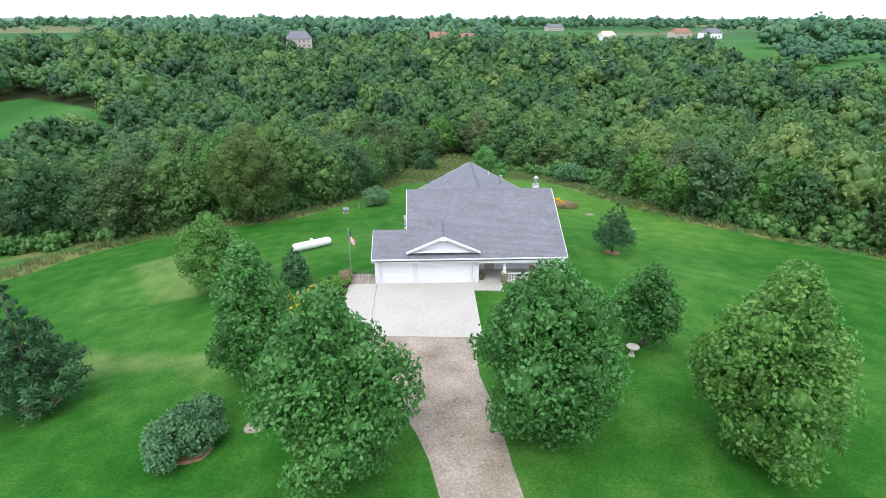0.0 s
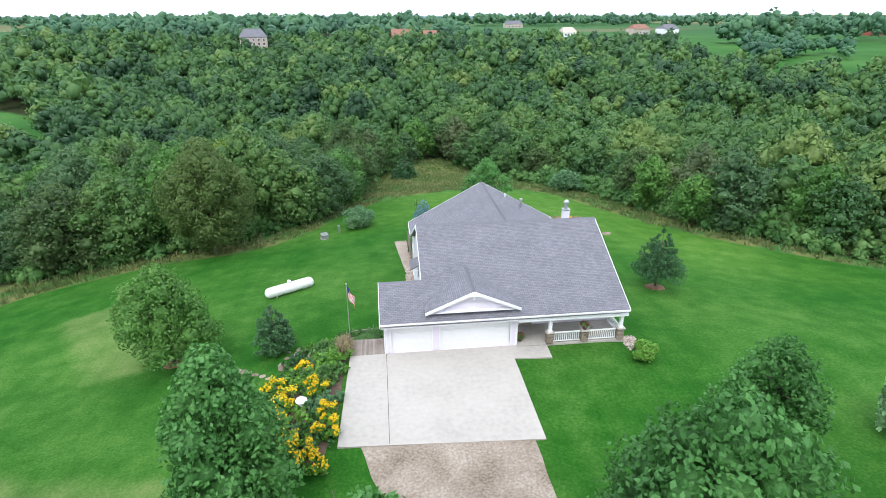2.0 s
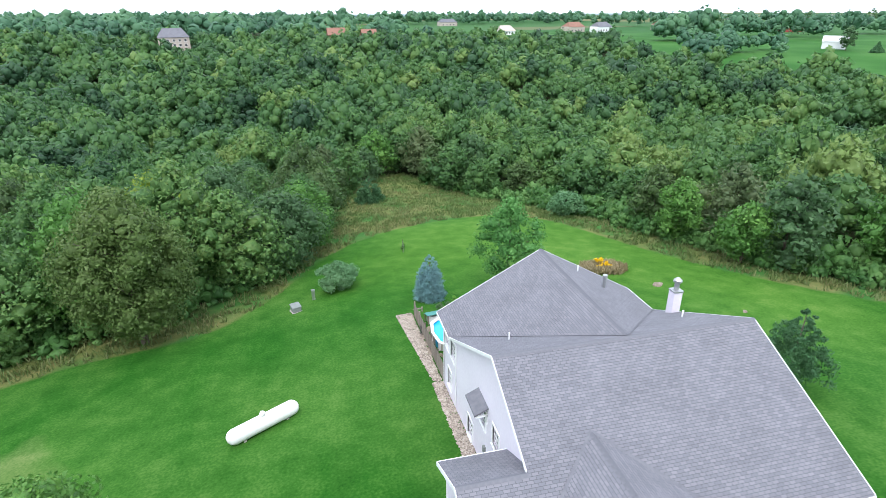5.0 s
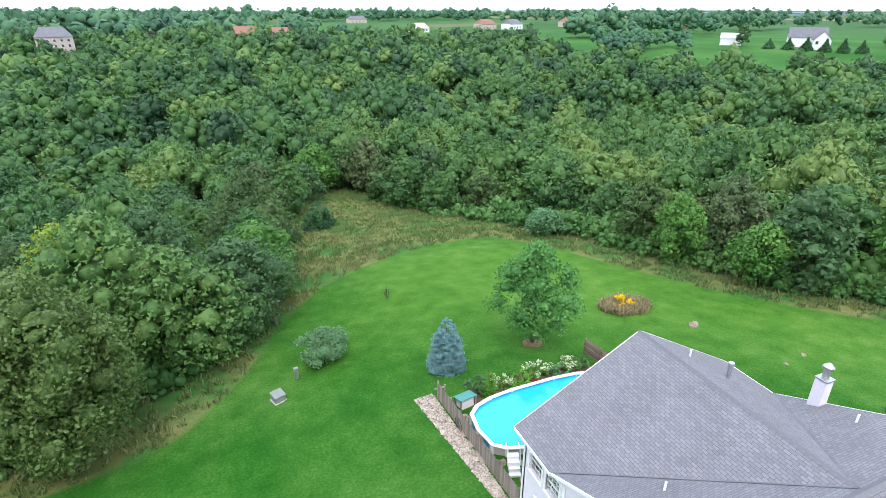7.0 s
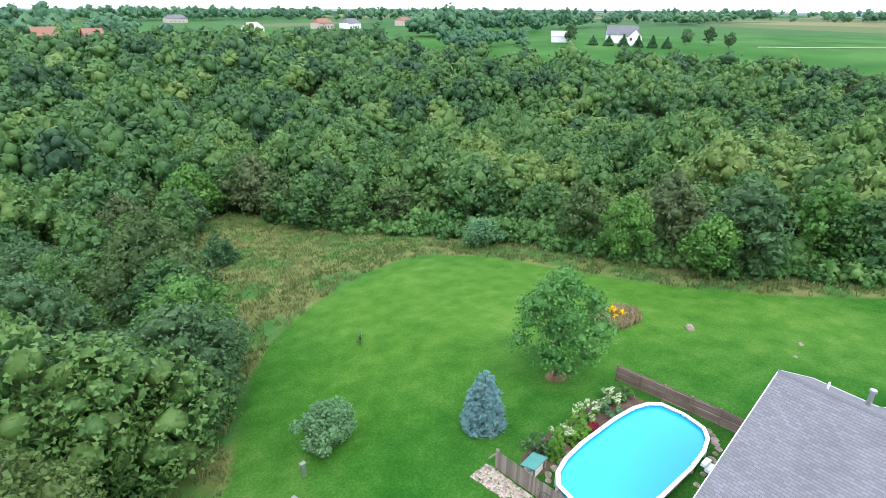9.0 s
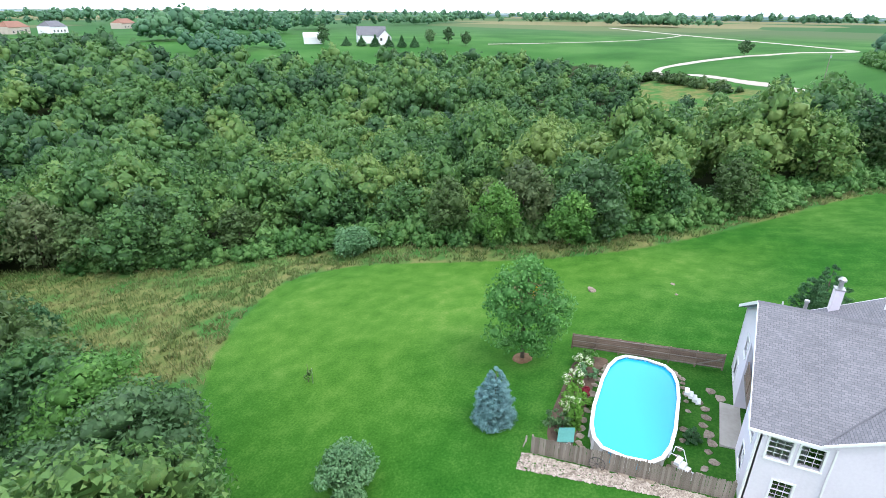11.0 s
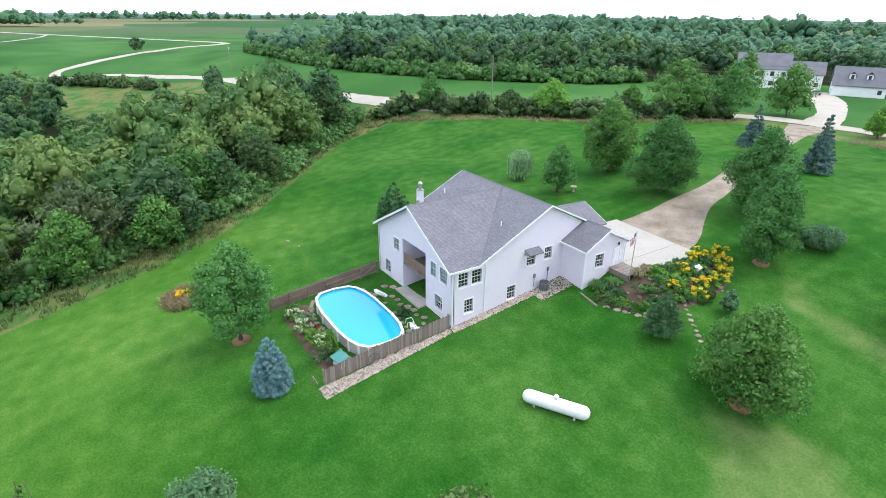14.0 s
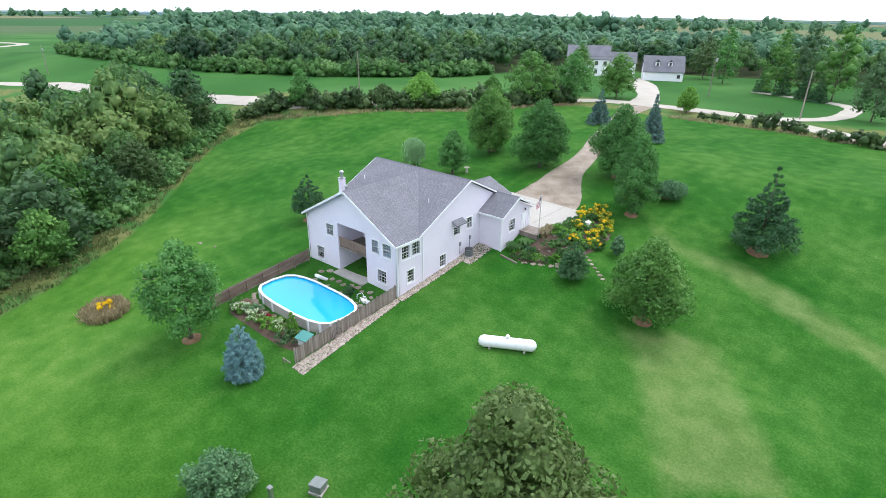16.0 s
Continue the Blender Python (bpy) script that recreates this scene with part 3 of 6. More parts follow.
def window(axis, at, s0, s1, z0, z1, out, parent=None, mullion=1):
    """A white-trimmed sash window in an opening; out: the outward sign."""
    par = parent or house
    w = new("window")
    w.parent = par

    def bx(u0, u1, d0, d1, w0, w1):
        a, b = sorted((at + out * d0, at + out * d1))
        return (a, b, u0, u1, w0, w1) if axis == "x" else (u0, u1, a, b, w0, w1)

    t = 0.11
    part("frame", bm_box([bx(s0 - t, s0, -0.05, 0.045, z0 - t, z1 + t), bx(s1, s1 + t, -0.05, 0.045, z0 - t, z1 + t), bx(s0, s1, -0.05, 0.045, z1, z1 + t), bx(s0, s1, -0.05, 0.045, z0 - t, z0)]), M_WHITE, w, "white painted trim")
    part("sill", bm_box([bx(s0 - t, s1 + t, 0.046, 0.085, z0 - t - 0.02, z0 - t + 0.05)]), M_WHITE, w)
    zm = (z0 + z1) / 2
    bars = [bx(s0, s1, -0.10, -0.05, zm - 0.03, zm + 0.03)]
    for k in (1, 2):
        u = s0 + (s1 - s0) * k / 3
        bars.append(bx(u - 0.008, u + 0.008, -0.095, -0.06, z0, zm - 0.03))
        bars.append(bx(u - 0.008, u + 0.008, -0.095, -0.06, zm + 0.03, z1))
    for zq in ((z0 + zm) / 2, (z1 + zm) / 2):
        bars.append(bx(s0, s1, -0.094, -0.061, zq - 0.007, zq + 0.007))
    part("muntin", bm_box(bars), M_WHITE, w)
    for za, zb in ((z0, zm), (zm, z1)):
        p = part("pane", bm_box([bx(s0, s1, -0.125, -0.115, za, zb)]), M_GLASS, w, "dark reflecting glass")
        p.visible_shadow = False
    return w


# left side of the main block (x = -3)
left_holes = [(63.74, 64.8, 0.65, 2.0), (62.3, 63.36, 0.65, 2.0), (55.95, 57.0, 0.85, 2.0), (53.85, 54.8, 1.05, 2.25), (63.15, 64.1, -2.1, -0.75), (58.2, 59.2, -2.1, -0.75)]
wall("x", -3.0, 47.2, 65.4, -4.2, 2.45, left_holes, 1)
for x, th in ((-3.0, 0.2), (11.0, -0.2)):
    part("gable", bm_prism([(x, 47.0, 2.451), (x, 62.3, 2.451), (x, 54.6, 6.35)], (th, 0, 0)), M_SIDING, house)
for h in left_holes:
    window("x", -3.0, *h, -1)
# rear (y = 65.4) with a two-storey recess
NX0, NX1 = 1.45, 5.8
rear_holes = [(NX0, NX1, -3.3, 2.45), (-2.15, -1.05, 0.75, 2.1), (-0.45, 0.5, 0.75, 2.1), (-1.4, -0.2, -2.25, -0.9), (6.5, 7.6, 0.75, 2.0), (8.4, 9.5, -2.45, -1.1)]
wall("y", 65.4, -3.0, 11.0, -4.4, 2.45, rear_holes, -1, gable=(3.95, 6.25, 2.45, 2.45))
for h in rear_holes[1:]:
    window("y", 65.4, *h, 1)
wall("x", 11.0, 49.5, 65.4, -4.2, 2.45, [], -1)
wall("y", 49.5, 3.2, 11.0, -0.6, 2.9, [(6.6, 8.2, 0.9, 2.15), (4.0, 5.0, 0.05, 2.1)], 1)
window("y", 49.5, 6.6, 8.2, 0.9, 2.15, -1)
# garage front, its wing and return
wall("y", 47.0, -6.0, 3.2, -0.5, 2.5, [(-5.62, -2.86, 0, 2.13), (-2.2, 2.68, 0, 2.13)], 1)
wall("x", -6.0, 47.2, 52.4, -2.8, 2.45, [(49.9, 51.0, 0.35, 1.7), (47.6, 48.5, -0.35, 1.75)], 1, gable=(49.7, 3.95, 2.45, 2.45))
window("x", -6.0, 49.9, 51.0, 0.35, 1.7, -1)
wall("y", 52.4, -5.8, -3.0, -2.8, 2.6, [], -1)
wall("x", 3.2, 47.2, 49.5, -0.5, 2.9, [], -1)
# recess: side walls, back wall, ceiling and patio
wall("x", NX0, 62.0, 65.2, -3.4, 2.45, [], -1, name="recess_wall")
wall("x", NX1, 62.0, 65.2, -3.4, 2.45, [], 1, name="recess_wall")
wall("y", 62.0, NX0 - 0.2, NX1 + 0.2, -3.4, 2.45, [(2.3, 4.1, -0.1, 2.0), (2.3, 4.1, -3.1, -1.0)], -1, name="recess_wall")
for z0, z1 in ((-0.1, 2.0), (-3.1, -1.0)):
    p = part("patio_door", bm_box([(2.3, 2.42, 61.86, 61.95, z0, z1), (3.98, 4.1, 61.86, 61.95, z0, z1), (3.14, 3.26, 61.86, 61.95, z0, z1), (2.42, 3.98, 61.86, 61.95, z1 - 0.12, z1), (2.42, 3.98, 61.86, 61.95, z0, z0 + 0.12)]), M_WHITE, house)
    part("pane", bm_box([(2.42, 3.14, 61.89, 61.9, z0 + 0.12, z1 - 0.12), (3.26, 3.98, 61.89, 61.9, z0 + 0.12, z1 - 0.12)]), M_GLASS, p)
part("recess_ceiling", bm_box([(NX0, NX1, 62.0, 65.2, 2.46, 2.55)]), M_WHITE, house)
part("deck_floor", bm_box([(NX0, NX1, 62.0, 65.3, -0.32, -0.12)]), M_WOODOLD, house, "brown timber deck floor")
part("deck_rail", bm_box([(NX0, NX1, 65.2, 65.28, 0.82, 0.92), (NX0, NX1, 65.22, 65.27, -0.02, 0.06)] + [(x - 0.06, x + 0.06, 65.225, 65.25, 0.06, 0.82) for x in np.arange(NX0 + 0.08, NX1, 0.15)] + [(3.55, 3.67, 65.19, 65.3, -0.12, 0.92)]), M_FENCEFAR, house, "dark brown timber deck railing")
part("patio", bm_box([(NX0 - 0.1, NX1 + 0.1, 62.0, 66.3, -3.8, -2.88)]), M_CONC, house, "pale concrete patio")
part("inner_floor", bm_box([(-2.8, 10.8, 47.3, 61.75, -0.3, -0.15)]), M_DARK, house)
for u, pts in (("corner_board", [(-3.03, -2.9, 65.3, 65.43, -3.3, 2.42), (10.9, 11.03, 65.3, 65.43, -3.3, 2.42), (-6.03, -5.9, 52.3, 52.43, -2.2, 2.42), (-6.03, -5.9, 46.97, 47.1, -0.4, 2.42), (3.1, 3.23, 46.97, 47.1, -0.2, 2.42)]),):
    for q in pts:
        part(u, bm_box([q]), M_WHITE, house, "white corner board")


def roof(poly, name="roof", thick=0.16):
    """A roof slope with its courses along the eave."""
    bm = bm_prism(poly, (0, 0, -thick))
    a, b, c = (Vector(poly[i]) for i in (0, 1, 2))
    nrm = (b - a).cross(c - a).normalized()
    if nrm.z < 0:
        nrm = -nrm
    along = Vector((-nrm.y, nrm.x, 0)).normalized()
    up = nrm.cross(along)
    uv = bm.loops.layers.uv.new("UVMap")
    for f in bm.faces:
        for lp in f.loops:
            lp[uv].uv = (lp.vert.co.dot(along), lp.vert.co.dot(up))
    return part(name, bm, M_ROOF, house, "grey asphalt shingles")


def zf(y):
    return 2.62 + (y - 46.5) * 0.485


EL, ER = -3.3, 11.12
roof([(-6.35, 46.5, zf(46.5)), (ER, 46.5, zf(46.5)), (ER, 54.6, zf(54.6)), (EL, 54.6, zf(54.6)), (EL, 49.7, zf(49.7)), (-6.35, 49.7, zf(49.7))])
roof([(-6.35, 49.7, zf(49.7)), (-2.9, 49.7, zf(49.7)), (-2.9, 52.8, 2.5), (-6.35, 52.8, 2.5)])
RZ, RX = 6.42, 3.95
zr = 6.55
roof([(EL, 54.6, zr), (ER, 54.6, zr), (ER, 62.7, 2.5), (RX, 54.85, 6.425), (EL, 62.7, 2.5)])
roof([(RX, 54.85, RZ), (RX, 65.95, RZ), (EL - 0.05, 65.95, 2.5), (EL - 0.05, 62.7, 2.5)])
roof([(RX, 54.85, RZ), (RX, 65.95, RZ), (ER, 65.95, 2.5), (ER, 62.7, 2.5)])
for sgn, x in ((-1, EL), (1, ER)):
    a, b = Vector((RX, 54.85, 6.46)), Vector((x, 62.7, 2.54))
    w = Vector((0.05 * sgn, -0.05, 0.025)) * sgn
    part("valley", bm_prism([a - w, a + w, b + w, b - w], (0, 0, -0.02)), M_FARROOF, house, "dark valley line")
# decorative gablet over the double door
GX, GZ, GW, GB = 0.02, 4.68, 3.3, 3.24
gs = (GZ - GB) / GW


def on_front(z):
    return 46.5 + (z - 2.62) / 0.485


for sgn in (-1, 1):
    roof([(GX, 46.68, GZ), (GX, on_front(GZ) + 0.1, GZ), (GX + sgn * GW, on_front(GB) + 0.1, GB), (GX + sgn * GW, 46.68, GB)], thick=0.12)
    d = Vector((sgn * GW, 0, GB - GZ))
    n = Vector((0, 0, -0.26))
    part("barge_board", bm_prism([(GX, 46.63, GZ - 0.02), (GX + sgn * GW, 46.63, GB - 0.02), (GX + sgn * GW, 46.63, GB - 0.24), (GX, 46.63, GZ - 0.26)], (0, 0.06, 0)), M_WHITE, house, "white barge board")
for sgn in (-1, 1):
    a, b = Vector((GX, on_front(GZ) + 0.05, GZ + 0.03)), Vector((GX + sgn * GW, on_front(GB) - 0.1, GB + 0.03))
    w = Vector((0.045 * sgn, 0.065, 0.035))
    part("valley", bm_prism([a - w, a + w, b + w, b - w], (0, 0, -0.02)), M_FARROOF, house, "dark valley flashing")
part("gablet_face", bm_prism([(GX - GW + 0.4, 47.0, GB - 0.1), (GX + GW - 0.4, 47.0, GB - 0.1), (GX, 47.0, GZ - 0.1)], (0, 0.1, 0)), M_SIDING, house)
part("gable_bracket", bm_box([(GX - 0.05, GX + 0.05, 46.59, 46.63, GZ - 0.62, GZ - 0.1), (GX - 0.38, GX + 0.38, 46.595, 46.63, GZ - 0.40, GZ - 0.32)]), M_WHITE, house, "white gable bracket")
part("soffit", bm_box([(GX - GW + 0.1, GX + GW - 0.1, 46.69, 47.0, GB - 0.14, GB - 0.1)]), M_WHITE, house)


def board(p, q, drop=0.2, thick=(0, 0, 0)):
    p, q = Vector(p), Vector(q)
    return part("fascia", bm_prism([p, q, q - Vector((0, 0, drop)), p - Vector((0, 0, drop))], thick), M_WHITE, house, "white fascia board")


# fascias: eaves and rakes
board((-6.35, 46.44, 2.62), (ER, 46.44, 2.62), 0.12, (0, 0.05, 0))
for x, th in ((EL - 0.04, (0.04, 0, 0)), (ER, (0.04, 0, 0))):
    board((x, 54.6, zr + 0.01), (x, 62.7, 2.51), 0.18, th)
    board((x, 54.6, zr + 0.01), (x, 46.5 if x > 0 else 49.8, 2.63 if x > 0 else zf(49.8) + 0.01), 0.18, th)
board((-6.39, 49.7, zf(49.7) + 0.01), (-6.39, 46.45, 2.61), 0.24, (0.04, 0, 0))
board((-6.39, 49.7, zf(49.7) + 0.01), (-6.39, 52.84, 2.49), 0.24, (0.04, 0, 0))
board((-6.35, 52.8, 2.5), (-3.0, 52.8, 2.5), 0.18, (0, 0.05, 0))
board((EL - 0.09, 62.7, 2.5), (EL - 0.09, 65.95, 2.5), 0.18, (0.04, 0, 0))
board((ER, 62.7, 2.5), (ER, 65.95, 2.5), 0.18, (0.04, 0, 0))
board((RX, 65.95, RZ + 0.01), (EL - 0.05, 65.95, 2.51), 0.24, (0, 0.04, 0))
board((RX, 65.95, RZ + 0.01), (ER, 65.95, 2.51), 0.24, (0, 0.04, 0))
part("soffit", bm_box([(-6.3, 3.2, 46.5, 47.0, 2.28, 2.31)]), M_WHITE, house)
part("porch_ceiling", bm_box([(3.2, 11.0, 46.55, 49.5, 2.28, 2.32)]), M_WHITE, house)
# ridge caps
for p, q in (((EL, 54.6, zr), (ER, 54.6, zr)), ((RX, 54.9, RZ), (RX, 65.95, RZ)), ((-6.35, 49.7, zf(49.7)), (EL, 49.7, zf(49.7))), ((GX, 46.68, GZ), (GX, on_front(GZ), GZ))):
    p, q = Vector(p), Vector(q)
    cnt = int((q - p).length / 0.3)
    side = (q - p).normalized().cross(Vector((0, 0, 1))) * 0.15
    a, b, cap = Vector((0, 0, 0)), (q - p) * (1.1 / cnt), None
    for k in range(cnt):
        if cap:
            ob = new("ridge_cap", cap.data)
            ob.parent = house
            ob.location = p.lerp(q, k / cnt)
            continue
        bm = bmesh.new()
        va = [bm.verts.new(v) for v in (a - side + Vector((0, 0, -0.05)), a + Vector((0, 0, 0.035)), a + side + Vector((0, 0, -0.05)))]
        vb = [bm.verts.new(v) for v in (b - side + Vector((0, 0, -0.065)), b + Vector((0, 0, 0.02)), b + side + Vector((0, 0, -0.065)))]
        bm.faces.new((va[0], va[1], vb[1], vb[0]))
        bm.faces.new((va[1], va[2], vb[2], vb[1]))
        cap = part("ridge_cap", bm, M_FARROOF, house, "overlapping ridge shingle")
        cap.location = p


# garage doors of four ribbed panels
def garage_door(x0, x1):
    d = new("garage_door")
    d.parent = house
    d["label"] = "white ribbed overhead garage door"
    for k in range(4):
        z0 = 0.01 + k * 0.53
        bs = [(x0, x1, 47.10, 47.14, z0, z0 + 0.52)]
        cnt = round((x1 - x0) / 0.61)
        for j in range(cnt):
            u0, u1 = x0 + (x1 - x0) * j / cnt, x0 + (x1 - x0) * (j + 1) / cnt
            bs.append((u0 + 0.07, u1 - 0.07, 47.085, 47.10, z0 + 0.09, z0 + 0.43))
        part("panel", bm_box(bs), M_WHITE, d)
    part("door_trim", bm_box([(x0 - 0.1, x0, 46.97, 47.08, 0, 2.23), (x1, x1 + 0.1, 46.97, 47.08, 0, 2.23), (x0, x1, 46.97, 47.08, 2.13, 2.23)]), M_WHITE, d)


garage_door(-5.62, -2.86)
garage_door(-2.2, 2.68)
# side door of the garage with its lamp
sd = part("side_door", bm_box([(-6.0, -5.93, 47.6, 48.5, -0.35, 1.75), (-6.03, -6.0, 47.72, 48.38, 0.75, 1.6), (-6.03, -6.0, 47.72, 48.0, -0.2, 0.55), (-6.03, -6.0, 48.1, 48.38, -0.2, 0.55)]), M_WHITE, house, "white panelled side door")
part("door_trim", bm_box([(-6.04, -5.98, 47.5, 47.6, -0.35, 1.85), (-6.04, -5.98, 48.5, 48.6, -0.35, 1.85), (-6.04, -5.98, 47.6, 48.5, 1.75, 1.85)]), M_WHITE, sd)
part("knob", bm_lathe([(0.02, 0), (0.035, 0.03), (0.03, 0.06), (0.01, 0.07)], 10), M_METAL, sd).matrix_basis = pose(-6.04, 47.7, 0.65, 0, -90, 0)
wl_ = part("wall_lamp", bm_lathe([(0.03, 0), (0.08, 0.03), (0.07, 0.22), (0.1, 0.24), (0.02, 0.32)], 10), M_DARK, house, "black wall lantern")
wl_.location = (-6.12, 48.0, 2.15)
fd = part("front_door", bm_box([(4.0, 5.0, 49.54, 49.60, 0.05, 2.1), (4.12, 4.45, 49.52, 49.54, 1.1, 1.95), (4.55, 4.88, 49.52, 49.54, 1.1, 1.95)]), M_TANWALL, house, "tan panelled front door")
part("door_trim", bm_box([(3.9, 4.0, 49.46, 49.6, 0.05, 2.2), (5.0, 5.1, 49.46, 49.6, 0.05, 2.2), (4.0, 5.0, 49.46, 49.6, 2.1, 2.2)]), M_WHITE, fd)
# awning over the side bay window
part("awning", bm_prism([(-3.0, 55.6, 2.62), (-3.0, 57.35, 2.62), (-3.75, 57.35, 2.25), (-3.75, 55.6, 2.25)], (0, 0, -0.1)), M_FARROOF, house, "small shingled window hood")
for y in (55.66, 57.23):
    part("awning_bracket", bm_box([(-3.7, -3.0, y, y + 0.06, 2.02, 2.12), (-3.06, -3.0, y, y + 0.06, 1.5, 2.1)]), M_WHITE, house)
# porch: slab, steps, piers, posts, railings
part("porch_floor", bm_box([(3.2, 11.1, 46.75, 49.5, -0.6, 0.06)]), M_CONC, house, "concrete porch floor")
part("porch_step", bm_box([(3.15, 5.3, 45.9, 46.75, -0.4, -0.08)], 0.02), M_CONC, house, "concrete step")
part("porch_beam", bm_box([(3.2, 11.1, 46.6, 46.78, 2.06, 2.3)]), M_WHITE, house)


def pier(x, top, post):
    pr = new("porch_pier")
    pr.parent = house
    pr["label"] = "stone-faced porch pier"
    rr = random.Random(int(x * 10))
    z = 0.06
    while z < top - 0.02:
        h = rr.uniform(0.13, 0.19)
        h = min(h, top - z)
        cut = rr.uniform(-0.12, 0.12)
        for u0, u1 in ((-0.24, cut), (cut, 0.24)):
            e = rr.uniform(0, 0.025)
            part("stone", bm_box([(x + u0 + 0.005, x + u1 - 0.005, 46.68 - e, 47.12 + e, z + 0.005, z + h - 0.005)], 0.012), M_STONE, pr)
        z += h
    part("cap", bm_box([(x - 0.3, x + 0.3, 46.6, 47.2, top, top + 0.07)], 0.01), M_CONC, pr)
    if post:
        part("post", bm_box([(x - 0.11, x + 0.11, 46.78, 47.0, top + 0.07, 2.1), (x - 0.15, x + 0.15, 46.74, 47.04, top + 0.07, top + 0.2), (x - 0.15, x + 0.15, 46.74, 47.04, 1.95, 2.1)]), M_WHITE, pr, "white square post")


PX = (5.55, 8.1, 10.75)
pier(PX[0], 0.95, True)
pier(PX[1], 0.95, False)
pier(PX[2], 0.95, True)


def railing(axis, at, s0, s1):
    r = new("railing")
    r.parent = house
    r["label"] = "white porch railing"
    bx = (lambda u0, u1, d, z0, z1: (u0, u1, at - d, at + d, z0, z1)) if axis == "y" else (lambda u0, u1, d, z0, z1: (at - d, at + d, u0, u1, z0, z1))
    part("rail", bm_box([bx(s0, s1, 0.045, 0.84, 0.92)]), M_WHITE, r)
    part("rail", bm_box([bx(s0, s1, 0.035, 0.16, 0.22)]), M_WHITE, r)
    for s in np.arange(s0 + 0.1, s1 - 0.03, 0.145):
        part("baluster", bm_box([bx(s - 0.02, s + 0.02, 0.02, 0.22, 0.84)]), M_WHITE, r)


railing("y", 46.9, PX[0] + 0.3, PX[1] - 0.3)
railing("y", 46.9, PX[1] + 0.3, PX[2] - 0.3)
railing("x", 10.85, 47.2, 49.4)
# chimney and vents
ch = new("chimney")
ch.parent = house
ch["label"] = "siding-clad chimney with a metal cap"
part("shaft", bm_box([(10.52, 11.1, 60.1, 60.66, -3.5, 5.2)]), M_SIDING, ch)
part("chimney_cap", bm_box([(10.48, 11.14, 60.06, 60.70, 5.2, 5.28)]), M_METAL, ch)
for z0, z1, r in ((5.3, 5.8, 0.16), (5.84, 5.9, 0.27)):
    part("flue", bm_tube((10.8, 60.38, z0), (10.8, 60.38, z1), r, r, 12), M_METAL, ch)
part("flue_lid", bm_tube((10.8, 60.38, 5.96), (10.8, 60.38, 6.12), 0.26, 0.1, 12), M_METAL, ch)


def vent(x, y, z, h, r, metal):
    part("vent_pipe", bm_tube((x, y, z - 0.2), (x, y, z + h), r, r, 10), metal, house, "roof vent pipe")
    if r > 0.08:
        part("vent_cap", bm_tube((x, y, z + h), (x, y, z + h + 0.12), r * 1.6, r * 1.4, 12), M_METAL, house)


vent(7.2, 62.8, 4.7, 0.75, 0.11, M_METAL)
vent(6.0, 64.3, 5.35, 0.35, 0.05, M_WHITE)
vent(9.6, 58.0, 4.9, 0.4, 0.05, M_WHITE)
vent(-0.9, 58.6, 4.55, 0.45, 0.05, M_WHITE)
# downpipes
for x, y in ((-6.08, 46.9), (-3.08, 61.9), (11.08, 47.3)):
    part("downpipe", bm_box([(x - 0.04, x + 0.04, y - 0.04, y + 0.04, -0.3 if y < 50 else -2.4, 2.3)]), M_WHITE, house)

# ---- paving ----
slab = bm_prism([(-8.5, 46.95, 0.02), (-8.85, 38.4, 0.02), (2.65, 37.7, 0.02), (2.7, 45.4, 0.02), (5.3, 45.2, 0.02), (5.35, 46.7, 0.02), (3.2, 46.72, 0.02), (3.2, 46.95, 0.02)], (0, 0, -0.5))
tagged(part("parking_slab", slab, M_CONC, None), "pale concrete parking slab before the garage", "slab", kind="structure")
tagged(part("slab_joint", bm_box([(-6.02, -5.99, 38.35, 46.9, 0.015, 0.024)]), M_SOIL, None), "dark joint across the concrete slab", "joint", kind="structure")
deck = thing("side_deck", "weathered grey board landing beside the garage", "deck")
for k in range(16):
    x = -8.4 + k * 0.145
    part("board", bm_box([(x, x + 0.135, 46.97, 48.98, -0.06, 0.0)]), M_WOODOLD, deck)
for y in (47.0, 48.8):
    part("joist", bm_box([(-8.38, -6.12, y, y + 0.1, -1.2, -0.06)]), M_WOODOLD, deck)

# ---- foliage ----


def leaves(rs, clumps, per, size, droop=0.0, shell=0.55, flat=0.0, wide=0.42):
    """Many small bent leaf sprays scattered through clumps (x, y, z, rx, ry, rz)."""
    c = np.asarray(clumps, float)
    n = len(c) * per
    idx = np.repeat(np.arange(len(c)), per)
    d = rs.normal(size=(n, 3))
    d /= np.linalg.norm(d, axis=1)[:, None]
    rad = rs.uniform(shell, 1.05, n)
    p = c[idx, :3] + d * rad[:, None] * c[idx, 3:6]
    nr = d + rs.normal(size=(n, 3)) * 0.65
    nr[:, 2] += 0.35 + flat
    nr /= np.linalg.norm(nr, axis=1)[:, None]
    t = np.cross(nr, rs.normal(size=(n, 3)))
    t /= np.linalg.norm(t, axis=1)[:, None] + 1e-9
    t[:, 2] -= droop
    b = np.cross(nr, t)
    s = size * rs.uniform(0.6, 1.35, n)[:, None]
    v = np.stack([p - t * s * 0.6, p + b * s * wide - nr * s * 0.12, p + t * s * 0.75, p - b * s * wide - nr * s * 0.12], 1).reshape(-1, 3)
    f = np.arange(4 * n).reshape(n, 4)
    return v, f


